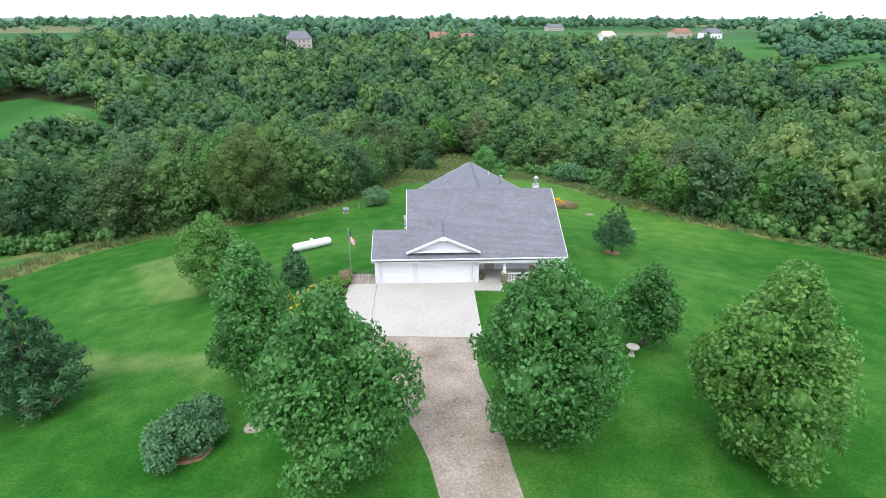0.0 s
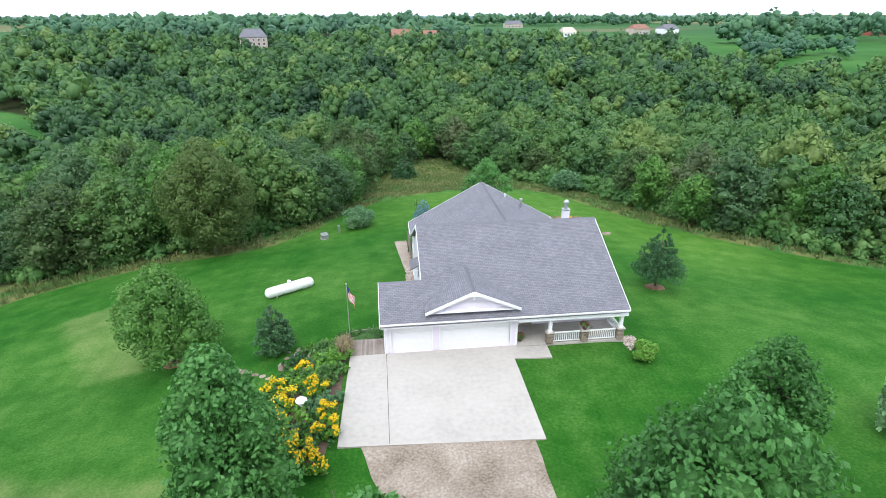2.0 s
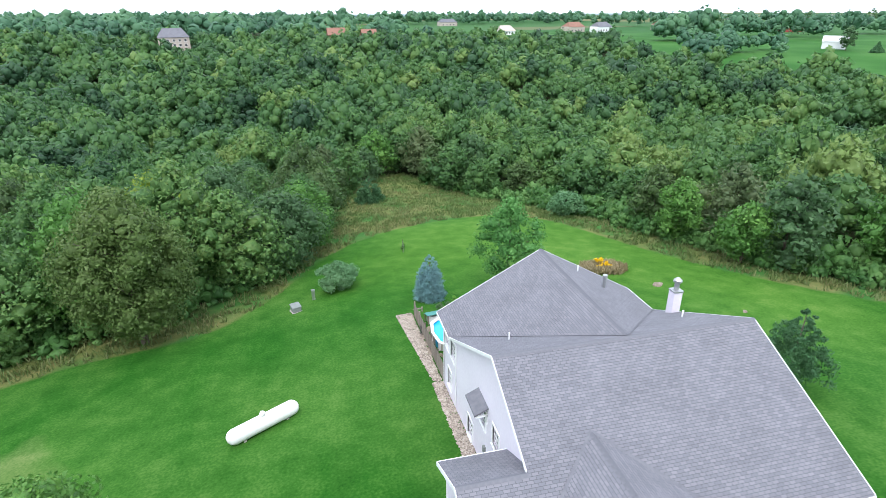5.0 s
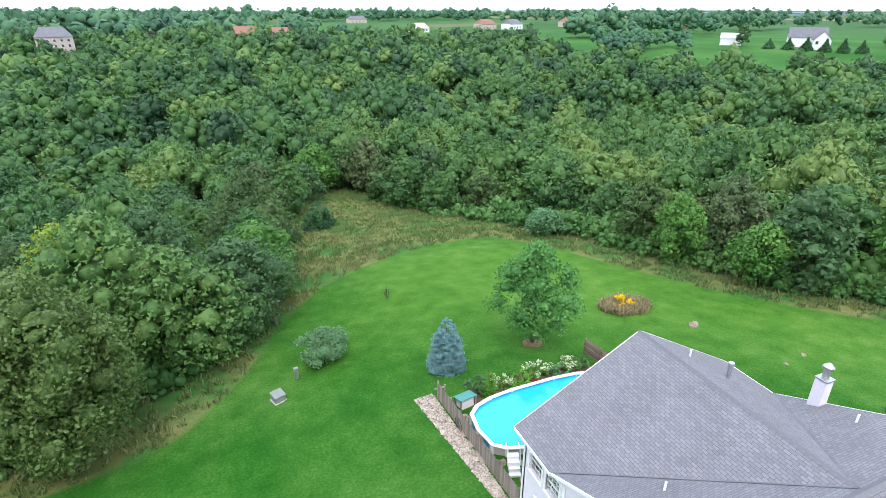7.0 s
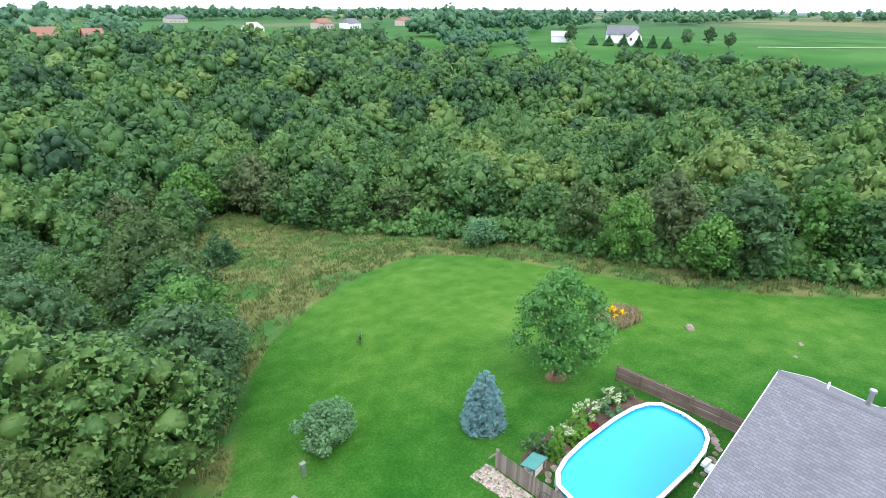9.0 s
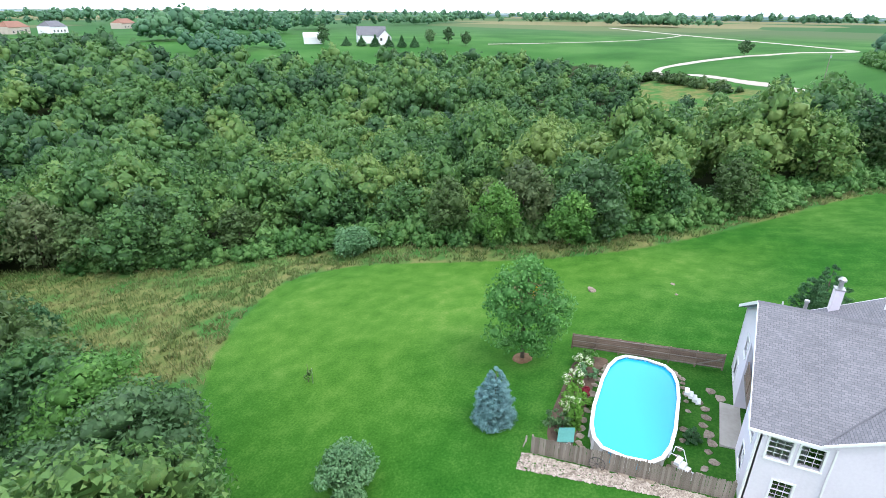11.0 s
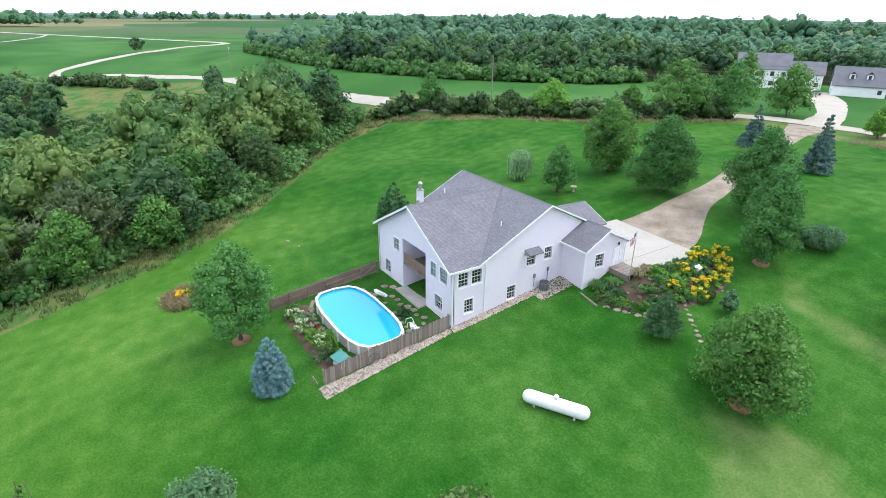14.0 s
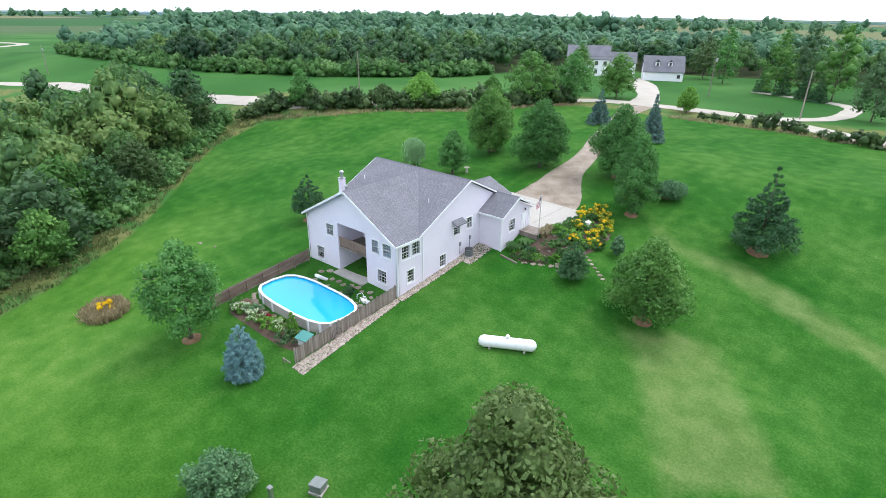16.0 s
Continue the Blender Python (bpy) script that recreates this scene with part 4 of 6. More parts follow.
def crown_clumps(rs, h, r, base, count, cr, top=0.6, subs=5):
    """Boughs over a lopsided egg-shaped crown, each of several smaller leaf clumps."""
    out = []
    f1, f2, f3 = rs.uniform(0, 6.28, 3)
    for k in range(count):
        u = (k + 0.5) / count
        prof = math.sin(math.pi * min(1, max(0.02, (u * 0.93 + 0.05))) ** (top + 0.35)) ** 0.65
        a = k * 2.39996 + rs.uniform(-0.5, 0.5)
        lobe = 1 + 0.16 * math.sin(2 * a + f1 + 3 * u) + 0.12 * math.sin(3 * a + f2 - 4 * u)
        rr = r * prof * lobe * rs.uniform(0.45, 0.95)
        z = base + h * (0.05 + 0.87 * u) + rs.uniform(-0.05, 0.05) * h
        s = cr * rs.uniform(0.7, 1.25)
        c = np.array([rr * math.cos(a), rr * math.sin(a), z])
        for j in range(subs):
            d = rs.normal(size=3)
            d /= np.linalg.norm(d)
            d[2] = abs(d[2]) * 0.8 - 0.15
            q = c + d * s * rs.uniform(0.35, 0.95)
            w = s * rs.uniform(0.38, 0.62)
            out.append((*q, w, w, w * 0.75))
    return out


def ball(level):
    bm = bmesh.new()
    bmesh.ops.create_icosphere(bm, subdivisions=level, radius=1.0)
    bm.verts.index_update()
    v = np.array([q.co[:] for q in bm.verts])
    f = np.array([[q.index for q in p.verts] for p in bm.faces])
    bm.free()
    return v, f


BALLS = {1: ball(1), 2: ball(2)}


def clump_crown(seed, count, level, sprays, size, r, h, base, top=0.5, big=0.34, fray=0.6, quads=False, core=0.8):
    """A crown of overlapping leafy clumps under a domed or pointed outline, with leaf sprays over the clumps.
    top: 0.3 a wide dome, 1.0 a pointed egg."""
    rs = np.random.RandomState(seed)
    f1, f2 = rs.uniform(0, 6.28, 2)
    cs, ss = [], []
    for k in range(count):
        u = ((k + 0.5) / count) ** 0.85
        prof = max(0.0, math.sin(math.pi * (0.1 + 0.9 * u) ** (1.35 - 0.9 * top))) ** (0.45 + 0.4 * top)
        prof = max(prof, 0.12)
        a = k * 2.39996 + rs.uniform(-0.4, 0.4)
        lobe = 1 + 0.13 * math.sin(2 * a + f1 + 3 * u) + 0.10 * math.sin(3 * a + f2 - 4 * u)
        s_ = r * big * rs.uniform(0.72, 1.28) * (0.62 + 0.38 * prof)
        rr = max(0.0, r * prof * lobe * rs.uniform(0.82, 1.04) - s_ * 0.75)
        if k % 4 == 3:
            rr *= 0.5
        cs.append((rr * math.cos(a), rr * math.sin(a), base + s_ * 0.7 + (h - 1.5 * s_) * u))
        ss.append((s_, s_, s_ * rs.uniform(0.72, 0.92)))
    c, e = np.array(cs), np.array(ss)
    bv, bf = BALLS[level]

    def buried(p, own, k=0.9):
        q = (((p[:, None, :] - c) / (e * k)) ** 2).sum(2)
        q[np.arange(len(p)), own] = 9
        return q.min(1) < 1

    vs, fs, n0 = [], [], 0
    for k in range(count):
        w = bv * (core + rs.normal(0, 0.13, (len(bv), 1))) * e[k] + c[k]
        cen = w[bf].mean(1)
        keep = ~buried(cen, np.full(len(cen), k), 0.9 * core) & ((cen - c[k])[:, 2] > -0.75 * e[k][2])
        vs.append(w)
        fs.append(bf[keep] + n0)
        n0 += len(w)
    v, f = np.concatenate(vs), np.concatenate(fs)
    used, inv = np.unique(f, return_inverse=True)
    v, f = v[used], inv.reshape(-1, 3)
    if sprays:
        own = rs.choice(count, sprays * 2, p=e[:, 0] ** 2 / (e[:, 0] ** 2).sum())
        d = rs.normal(size=(len(own), 3))
        d /= np.linalg.norm(d, axis=1)[:, None]
        p = c[own] + d * e[own] * (core + (1.22 - core) * rs.uniform(0, 1, len(own)) ** 0.8)[:, None]
        ok = ~buried(p, own, 0.86) & (d[:, 2] > -0.85)
        p, d = p[ok][:sprays], d[ok][:sprays]
        nr = d + rs.normal(size=d.shape) * fray
        nr[:, 2] += 0.15
        nr /= np.linalg.norm(nr, axis=1)[:, None]
        t = np.cross(nr, rs.normal(size=d.shape))
        t /= np.linalg.norm(t, axis=1)[:, None]
        q = np.cross(nr, t)
        z = size * rs.uniform(0.6, 1.35, len(d))[:, None]
        m = len(v)
        if quads:
            lv = np.stack([p - t * z * 0.6, p + q * z * 0.42 - nr * z * 0.12, p + t * z * 0.75, p - q * z * 0.42 - nr * z * 0.12], 1).reshape(-1, 3)
            i = np.arange(len(p))[:, None] * 4 + m
            lf = np.concatenate([i + [0, 1, 2], i + [0, 2, 3]], 1).reshape(-1, 3)
        else:
            lv = np.stack([p - t * z * 0.55, p + q * z * 0.5 + t * z * 0.3, p - q * z * 0.45 + t * z * 0.5], 1).reshape(-1, 3)
            lf = np.arange(3 * len(p)).reshape(-1, 3) + m
        v, f = np.concatenate([v, lv]), np.concatenate([f, lf])
    return v, f


def trunk_bm(rs, height_, r, limbs, spread, lean=0.05):
    bm = bmesh.new()
    p = Vector((0, 0, -0.3))
    n = 5
    for k in range(n):
        q = Vector((rs.uniform(-lean, lean), rs.uniform(-lean, lean), -0.3 + (height_ + 0.3) * (k + 1) / n))
        bm_tube(p, q, r * (1 - 0.75 * k / n) * (1.35 if k == 0 else 1), r * (1 - 0.75 * (k + 1) / n), 8, True, bm)
        p = q
    for k in range(limbs):
        z = height_ * rs.uniform(0.3, 0.85)
        a = k * 2.4
        e = Vector((math.cos(a) * spread * rs.uniform(0.5, 0.9), math.sin(a) * spread * rs.uniform(0.5, 0.9), z + spread * rs.uniform(0.3, 0.7)))
        bm_tube((0, 0, z), e, r * 0.35, r * 0.08, 6, True, bm)
    return bm


def tree_at(name, x, y, label, category="tree", group="", sink=0.0):
    return thing(name, label, category, group, at=(x, y, height(x, y) - sink), rz=random.uniform(0, 6.28))


def broadleaf(name, x, y, h, r, base, leaf, label, seed, count=46, per=46, size=0.2, cr=None, top=0.6, trunk_r=0.16, group="", category="tree"):
    rs = np.random.RandomState(seed)
    t = tree_at(name, x, y, label, category, group)
    part("trunk", trunk_bm(rs, base + h * 0.75, trunk_r, 7, r * 0.8), M_BARK, t, "grey-brown bark", True)
    v, f = clump_crown(seed, max(14, int(count * 0.8)), 1, int(count * per * 2.8), size, r * 0.97, h, base, 0.62 if top < 0.75 else 0.3, 0.30 if count > 40 else 0.36, 0.85, True, 0.54)
    link_mesh("crown", v, f, leaf, t, smooth=True)
    return t


def conifer(name, x, y, h, r, leaf, label, seed, tiers=11, droop=0.1, size=0.22, per=60, base=0.15, dense=9, group="", power=1.0):
    rs = np.random.RandomState(seed)
    t = tree_at(name, x, y, label, "tree", group)
    part("trunk", bm_tube((0, 0, -0.3), (0, 0, h * 0.96), 0.05 + h * 0.014, 0.02, 8), M_BARK, t, "brown bark", True)
    cl = []
    for k in range(tiers):
        u = k / (tiers - 1)
        z = base + (h - base) * (0.06 + 0.93 * u)
        rr = r * (1 - u) ** power + 0.04
        cnt = max(3, int(dense * (1 - 0.75 * u)))
        for j in range(cnt):
            a = 2 * math.pi * j / cnt + k * 0.9 + rs.uniform(-0.25, 0.25)
            for q in ((0.85, 0.5) if u < 0.7 else (0.7,)):
                w = rr * q * rs.uniform(0.8, 1.15)
                s = max(0.14, rr * 0.24)
                cl.append((w * math.cos(a), w * math.sin(a), z - droop * w + rs.uniform(-0.1, 0.1), s, s, s * 0.6))
    v, f = leaves(rs, cl, per, size * 1.35, 0.1, 0.3, 0.0, 0.2)
    link_mesh("crown", v, f, leaf, t)
    return t


def mulch_ring(x, y, r):
    rs = random.Random(int(x * 7 + y))
    m = thing("mulch_ring", "orange-brown bark mulch ring on the lawn", "mulch", "mulch rings", at=(x, y, height(x, y)))
    bm = bmesh.new()
    rings = []
    for q, z in ((1.0, -0.08), (0.9, 0.05), (0.6, 0.1), (0.2, 0.12)):
        rings.append([bm.verts.new((math.cos(a) * r * q * rs.uniform(0.9, 1.1), math.sin(a) * r * q * rs.uniform(0.9, 1.1), z + height(x + math.cos(a) * r * q, y + math.sin(a) * r * q) - height(x, y))) for a in np.linspace(0, 2 * math.pi, 20, endpoint=False)])
    for a, b in zip(rings, rings[1:]):
        for i in range(20):
            bm.faces.new((a[i], a[(i + 1) % 20], b[(i + 1) % 20], b[i]))
    bm.faces.new(rings[-1])
    part("mulch", bm, M_MULCH, m, smooth=True)


# trees on the lawn
broadleaf("maple_tree", 15.8, 24.8, 10.6, 4.0, 0.3, L_MAPLE, "round green maple tree in a grass tuft on the lawn", 1, 80, 66, 0.2, top=0.55)
broadleaf("ash_tree", 4.8, 26.9, 10.0, 4.2, 0.3, L_ASH, "dense green ash tree beside the gravel drive", 2, 84, 66, 0.2)
broadleaf("ash_tree", -6.4, 24.2, 10.2, 4.0, 0.3, L_ASH, "dense green ash tree at the drive's edge", 3, 84, 66, 0.2)
broadleaf("linden_tree", -13.0, 33.8, 9.8, 3.4, 0.5, L_ASH, "tall mid-green tree with an oval crown", 4, 70, 66, 0.19)
broadleaf("crabapple_tree", -22.7, 52.9, 8.3, 4.0, 0.4, L_MAPLE, "round dark-green tree in a mulch ring", 5, 60, 56, 0.18)
broadleaf("young_ash_tree", 14.4, 36.2, 6.3, 2.6, 0.5, L_ASH, "small ash tree behind the birdbath", 6, 40, 44, 0.18, top=0.5)
broadleaf("grass_tuft", 15.9, 24.0, 0.5, 0.7, 0.0, L_TALL, "tuft of long grass at the maple's foot", 7, 8, 30, 0.2, trunk_r=0.02, category="grass tuft")
broadleaf("poolside_tree", 7.6, 81.3, 9.0, 3.8, 0.9, L_ASH, "glossy green tree in a mulch ring by the pool", 8, 48, 50, 0.19, top=0.7)
broadleaf("oak_tree", -27.5, 82.6, 14.4, 5.5, 0.8, L_OAKLAWN, "tall olive-green oak at the wood's edge", 9, 96, 74, 0.22, top=0.9, trunk_r=0.3)
conifer("pine_tree", 19.8, 58.8, 5.9, 2.4, L_PINE, "young pine tree in a mulch ring", 10, 11, -0.3, 0.15, 70, 0.7, 10, power=0.6)
conifer("pine_tree", -27.5, 33.0, 9.6, 3.7, L_PINE, "broad dark pine tree in a mulch ring", 11, 11, -0.12, 0.22, 90, 0.6, 11, power=0.95)
conifer("pine_tree", -14.5, 51.7, 4.1, 1.6, L_PINE, "small dense pine beside the garden", 12, 12, -0.4, 0.13, 60, 0.1, 11, power=0.5)
conifer("blue_spruce", -0.7, 80.9, 4.6, 1.55, L_BLUESPRUCE, "blue-grey spruce standing on the lawn", 13, 16, 0.05, 0.10, 80, 0.0, 18, power=0.4)
broadleaf("round_shrub", -9.2, 87.9, 3.2, 2.35, 0.0, L_BUSH, "round grey-green shrub on the lawn", 14, 44, 44, 0.16, top=0.8, trunk_r=0.06, category="shrub")
broadleaf("round_shrub", -14.9, 26.8, 2.5, 2.4, 0.0, L_BUSH, "wide grey-green shrub beside the front trees", 15, 46, 50, 0.16, top=0.8, trunk_r=0.06, category="shrub")
broadleaf("porch_shrub", 11.6, 44.5, 1.4, 0.95, 0.0, L_LIME, "bright green shrub beside the porch", 16, 26, 34, 0.13, top=0.8, trunk_r=0.04, category="shrub")
broadleaf("small_shrub", -16.0, 44.4, 2.3, 0.95, 0.1, L_BUSH, "upright green shrub at the garden's edge", 17, 26, 34, 0.14, trunk_r=0.04, category="shrub")
conifer("cedar_tree", -0.6, 139.0, 5.4, 3.0, L_PINE, "conical cedar in the rough grass", 18, 11, 0.0, 0.26, 50, 0.1, power=0.5)
conifer("spruce_tree", 11.8, -7.4, 6.8, 2.7, L_GREENSPRUCE, "blue-green spruce beside the drive", 21, 12, 0.1, 0.26, 50, 0.2)
conifer("spruce_tree", -2.6, 2.0, 7.6, 2.2, L_GREENSPRUCE, "tall blue-green spruce beside the drive", 22, 13, 0.1, 0.26, 50, 0.2)
conifer("spruce_tree", 0.3, -6.3, 7.0, 2.0, L_GREENSPRUCE, "slender blue-green spruce beside the drive", 23, 12, 0.1, 0.26, 50, 0.2)


def willow(x, y):
    rs = np.random.RandomState(33)
    t = tree_at("weeping_willow", x, y, "pale weeping willow with hanging strands", "tree")
    part("trunk", trunk_bm(rs, 3.6, 0.1, 8, 1.5), M_BARK, t, smooth=True)
    cl = []
    for k in range(120):
        a, q = rs.uniform(0, 6.28), rs.uniform(0.3, 1.0)
        r = 1.9 * q
        topz = 4.4 - 1.0 * q * q
        low = rs.uniform(0.5, 2.0)
        for z in np.arange(low, topz, 0.3):
            cl.append((r * math.cos(a), r * math.sin(a), z, 0.1, 0.1, 0.2))
    v, f = leaves(rs, cl, 12, 0.16, 0.9, 0.1)
    link_mesh("crown", v, f, L_WILLOW, t)


willow(23.1, 35.6)
for x, y, r in ((19.8, 58.8, 1.0), (-27.5, 33.0, 1.3), (7.6, 81.3, 0.9), (-22.6, 52.9, 0.9), (-13.0, 34.0, 0.9), (-14.6, 26.2, 1.1), (-6.3, 23.9, 0.8)):
    mulch_ring(x, y, r)

# ---- woods ----


def scatter(rs, box, spacing):
    x0, x1, y0, y1 = box
    nx, ny = int((x1 - x0) / spacing), int((y1 - y0) / spacing)
    gx, gy = np.meshgrid(np.arange(nx) + 0.5, np.arange(ny) + 0.5)
    x = x0 + (gx + rs.uniform(-0.42, 0.42, gx.shape)) * spacing
    y = y0 + (gy + rs.uniform(-0.42, 0.42, gy.shape)) * spacing
    return x.ravel(), y.ravel()


def joined(name, protos, x, y, z, s, rs, material, label):
    """One mesh of many trees, each with a tone of its own."""
    vs, fs, ts, base = [], [], [], 0
    pick = rs.randint(0, len(protos), len(x))
    ang = rs.uniform(0, 6.28, len(x))
    hs = rs.uniform(0.8, 1.3, len(x))
    tone = np.clip(rs.normal(0, 0.24, len(x)), -0.5, 0.6)
    for k in range(len(x)):
        v, f = protos[pick[k]]
        c, q = math.cos(ang[k]) * s[k], math.sin(ang[k]) * s[k]
        w = np.empty_like(v)
        w[:, 0] = v[:, 0] * c - v[:, 1] * q + x[k]
        w[:, 1] = v[:, 0] * q + v[:, 1] * c + y[k]
        w[:, 2] = v[:, 2] * s[k] * hs[k] + z[k]
        vs.append(w)
        fs.append(f + base)
        ts.append(np.full(len(v), tone[k], np.float32))
        base += len(v)
    ob = link_mesh(name, np.concatenate(vs), np.concatenate(fs), material, smooth=True)
    a = ob.data.attributes.new("tone", "FLOAT", "POINT")
    a.data.foreach_set("value", np.concatenate(ts))
    return tagged(ob, label, "woodland", kind="stuff")


def build_woods():
    rs = np.random.RandomState(77)
    x, y = scatter(rs, (-420, 330, 30, 480), 7.7)
    d = in_woods(x, y)
    ok = d > 1.6
    # gaps in the canopy before the houses that stand in the wood
    for hx, hy, gap in ((-95, 448, 17), (-92, 432, 15), (12, 436, 13), (34, 432, 13), (15, 424, 12), (36, 420, 12)):
        ok &= np.hypot(x - hx, y - hy) > gap
    x, y, d = x[ok], y[ok], d[ok]
    # the trees that stand round the clearing
    rim = np.array([(-33.5, 91), (-40.5, 86.5), (-47, 85), (-20.8, 94.2), (-15.2, 99.2), (-13.2, 106), (-13, 113), (-12.5, 120), (-12, 127), (-11, 135), (-8.4, 143.5), (-3.5, 152), (0.5, 160), (4, 168), (10, 171), (15, 164), (17, 156), (19, 148), (23, 140), (-19, 103)])
    keep = np.hypot(x[:, None] - rim[:, 0], y[:, None] - rim[:, 1]).min(1) > 4.4
    x, y, d = np.append(x[keep], rim[:, 0]), np.append(y[keep], rim[:, 1]), np.append(d[keep], np.full(len(rim), 3.0))
    path = np.minimum(np.hypot(x + 5, y - 40), np.hypot(x - 10, y - 80))
    z = terrain(x, y)
    big = rs.uniform(0.72, 1.5, len(x)) ** 1.0
    big[-len(rim):] = rs.uniform(1.05, 1.35, len(rim))
    big *= np.where((x > 76) & (x < 116) & (y < 60), 1.12, 1.0) * np.where((x > 122) & (y < 150), 0.68, 1.0)
    clear = np.hypot(x + 27.3, y - 82.6) > 5.5
    over = (np.hypot(x + 34, y - 96) < 40) & clear
    edge = ((d < 9) & (path < 115) & (y < 180) & clear) | over
    order = np.argsort(path * ~over + ~edge * 1e6)[:290]
    chosen = np.zeros(len(x), bool)
    chosen[order] = edge[order]
    kinds = (L_WOODS, L_OAK, L_WOODS, L_DARK, L_MAPLE, L_WOODS, L_BROWN, L_OAK, L_WOODS)
    firsts, nearest = [], []
    for k, leaf in enumerate(kinds + kinds[1:6]):
        r2 = np.random.RandomState(k)
        ob = tree_at("woodland_tree", 0, 0, ("browning" if leaf is L_BROWN else "leafy green") + " deciduous tree at the wood's edge", "tree", "wood's edge trees")
        part("trunk", trunk_bm(r2, 8.0, 0.17, 5, 2.5), M_BARK, ob, smooth=True)
        fine = k >= len(kinds)
        v, f = clump_crown(100 + k, 44 if fine else 32, 1, 6000 if fine else 1900, 0.26 if fine else 0.44, 4.4, 9.6, 0.5, r2.uniform(0.2, 0.6), 0.33, 0.75, False, 0.54)
        link_mesh("crown", v, f, leaf, ob, smooth=True)
        (nearest if fine else firsts).append(ob)
    count = [0, 0]
    for k in np.where(chosen)[0]:
        by_lawn = (x[k] < -6 and x[k] > -52 and y[k] < 116) or over[k]
        s = min(big[k], 1.6) * rs.uniform(0.8, 1.05) * (1.12 if by_lawn else 1.0)
        m = Matrix.Translation((x[k], y[k], z[k] - 0.4)) @ Matrix.Rotation(rs.uniform(0, 6.28), 4, "Z") @ Matrix.Diagonal((s, s, s * rs.uniform(0.85, 1.15), 1))
        row, i = (nearest if by_lawn else firsts), count[by_lawn]
        count[by_lawn] += 1
        ob = row[i % len(row)]
        if i >= len(row):
            ob = copy_thing(ob, Matrix.Identity(4))
        ob.matrix_basis = m
    rest = ~chosen
    near, mid, far = rest & (path < 125), rest & (path >= 125) & (path < 230), rest & (path >= 230)
    p_near = [clump_crown(200 + k, 24, 1, 1000, 0.54, 4.7, 8.4, 2.0, 0.35, 0.36, 0.65, False, 0.68) for k in range(10)]
    p_mid = [clump_crown(300 + k, 16, 1, 240, 0.85, 4.8, 8.2, 2.2, 0.35, 0.40) for k in range(10)]
    p_skyline = [clump_crown(450 + k, 7, 1, 16, 1.7, 4.9, 7.8, 2.6, 0.35, 0.52) for k in range(8)]
    p_far = [clump_crown(400 + k, 9, 1, 44, 1.3, 4.9, 7.8, 2.6, 0.35, 0.48) for k in range(10)]
    for sel, pr in ((near, p_near), (mid, p_mid), (far, p_far)):
        joined("woodland", pr, x[sel], y[sel], z[sel] - 0.6, big[sel] * 0.98, rs, L_WOODS, "dense green deciduous woodland canopy")
    # the same woods further off to the skyline, and the wood across the road
    x, y = scatter(rs, (-720, 360, 480, 1110), 21)
    a, b = scatter(rs, (-260, 700, -560, 10), 11.5)
    x, y = np.concatenate([x, a]), np.concatenate([y, b])
    ok = in_woods(x, y) > 1
    x, y = x[ok], y[ok]
    near = np.hypot(x - 60, y + 20) < 160
    joined("roadside_wood", p_mid, x[near], y[near], terrain(x[near], y[near]) - 0.6, rs.uniform(0.8, 1.25, near.sum()), rs, L_WOODS, "mixed green wood beyond the road")
    x, y = x[~near], y[~near]
    # copses and hedges over the far fields
    for cx, cy, rx, ry, n in ((270, 368, 16, 10, 34), (310, 478, 18, 10, 24), (1080, 175, 18, 46, 90), (900, 560, 120, 25, 60), (1400, 380, 160, 60, 80), (700, 900, 160, 40, 90), (-700, 1350, 350, 80, 220), (-100, 1250, 320, 70, 300), (300, 1150, 160, 40, 110), (800, 1350, 300, 60, 160), (1600, -150, 80, 300, 130), (700, -1100, 400, 80, 160), (330, -800, 250, 80, 120), (420, 500, 40, 25, 30), (560, 560, 50, 25, 30), (1800, 800, 150, 300, 120), (-800, 900, 100, 250, 160)):
        x = np.concatenate([x, rs.normal(cx, rx, n)])
        y = np.concatenate([y, rs.normal(cy, ry, n)])
    big = rs.uniform(0.9, 1.5, len(x)) * np.where(np.hypot(x, y) > 480, 1.5, 0.95)
    joined("far_woodland", p_skyline, x, y, terrain(x, y) - 1.0, big, rs, L_HAZEWOODS, "distant wooded ridges and tree lines")


build_woods()


def tufts(name, spots, leaf, tall, width, blades, label, seed):
    """Clumps of upright blades."""
    rs = np.random.RandomState(seed)
    p = np.asarray(spots, float)
    n = len(p) * blades
    i = np.repeat(np.arange(len(p)), blades)
    q = p[i] + rs.normal(0, width * 0.5, (n, 2))
    z = terrain(q[:, 0], q[:, 1])
    a = rs.uniform(0, 6.28, n)
    hh = tall * rs.uniform(0.5, 1.3, n)
    lean = rs.normal(0, 0.35, (n, 2)) * hh[:, None]
    w = np.stack([np.cos(a), np.sin(a)], 1) * 0.05 * (0.6 + tall)
    lo = np.column_stack([q, z - 0.05])
    v = np.stack([lo - np.column_stack([w, np.zeros(n)]), lo + np.column_stack([w, np.zeros(n)]), lo + np.column_stack([lean + w * 0.5, hh]), lo + np.column_stack([lean * 0.9 - w, hh * 0.8])], 1).reshape(-1, 3)
    return tagged(link_mesh(name, v, np.arange(4 * n).reshape(n, 4), leaf), label, "tall grass", kind="stuff")


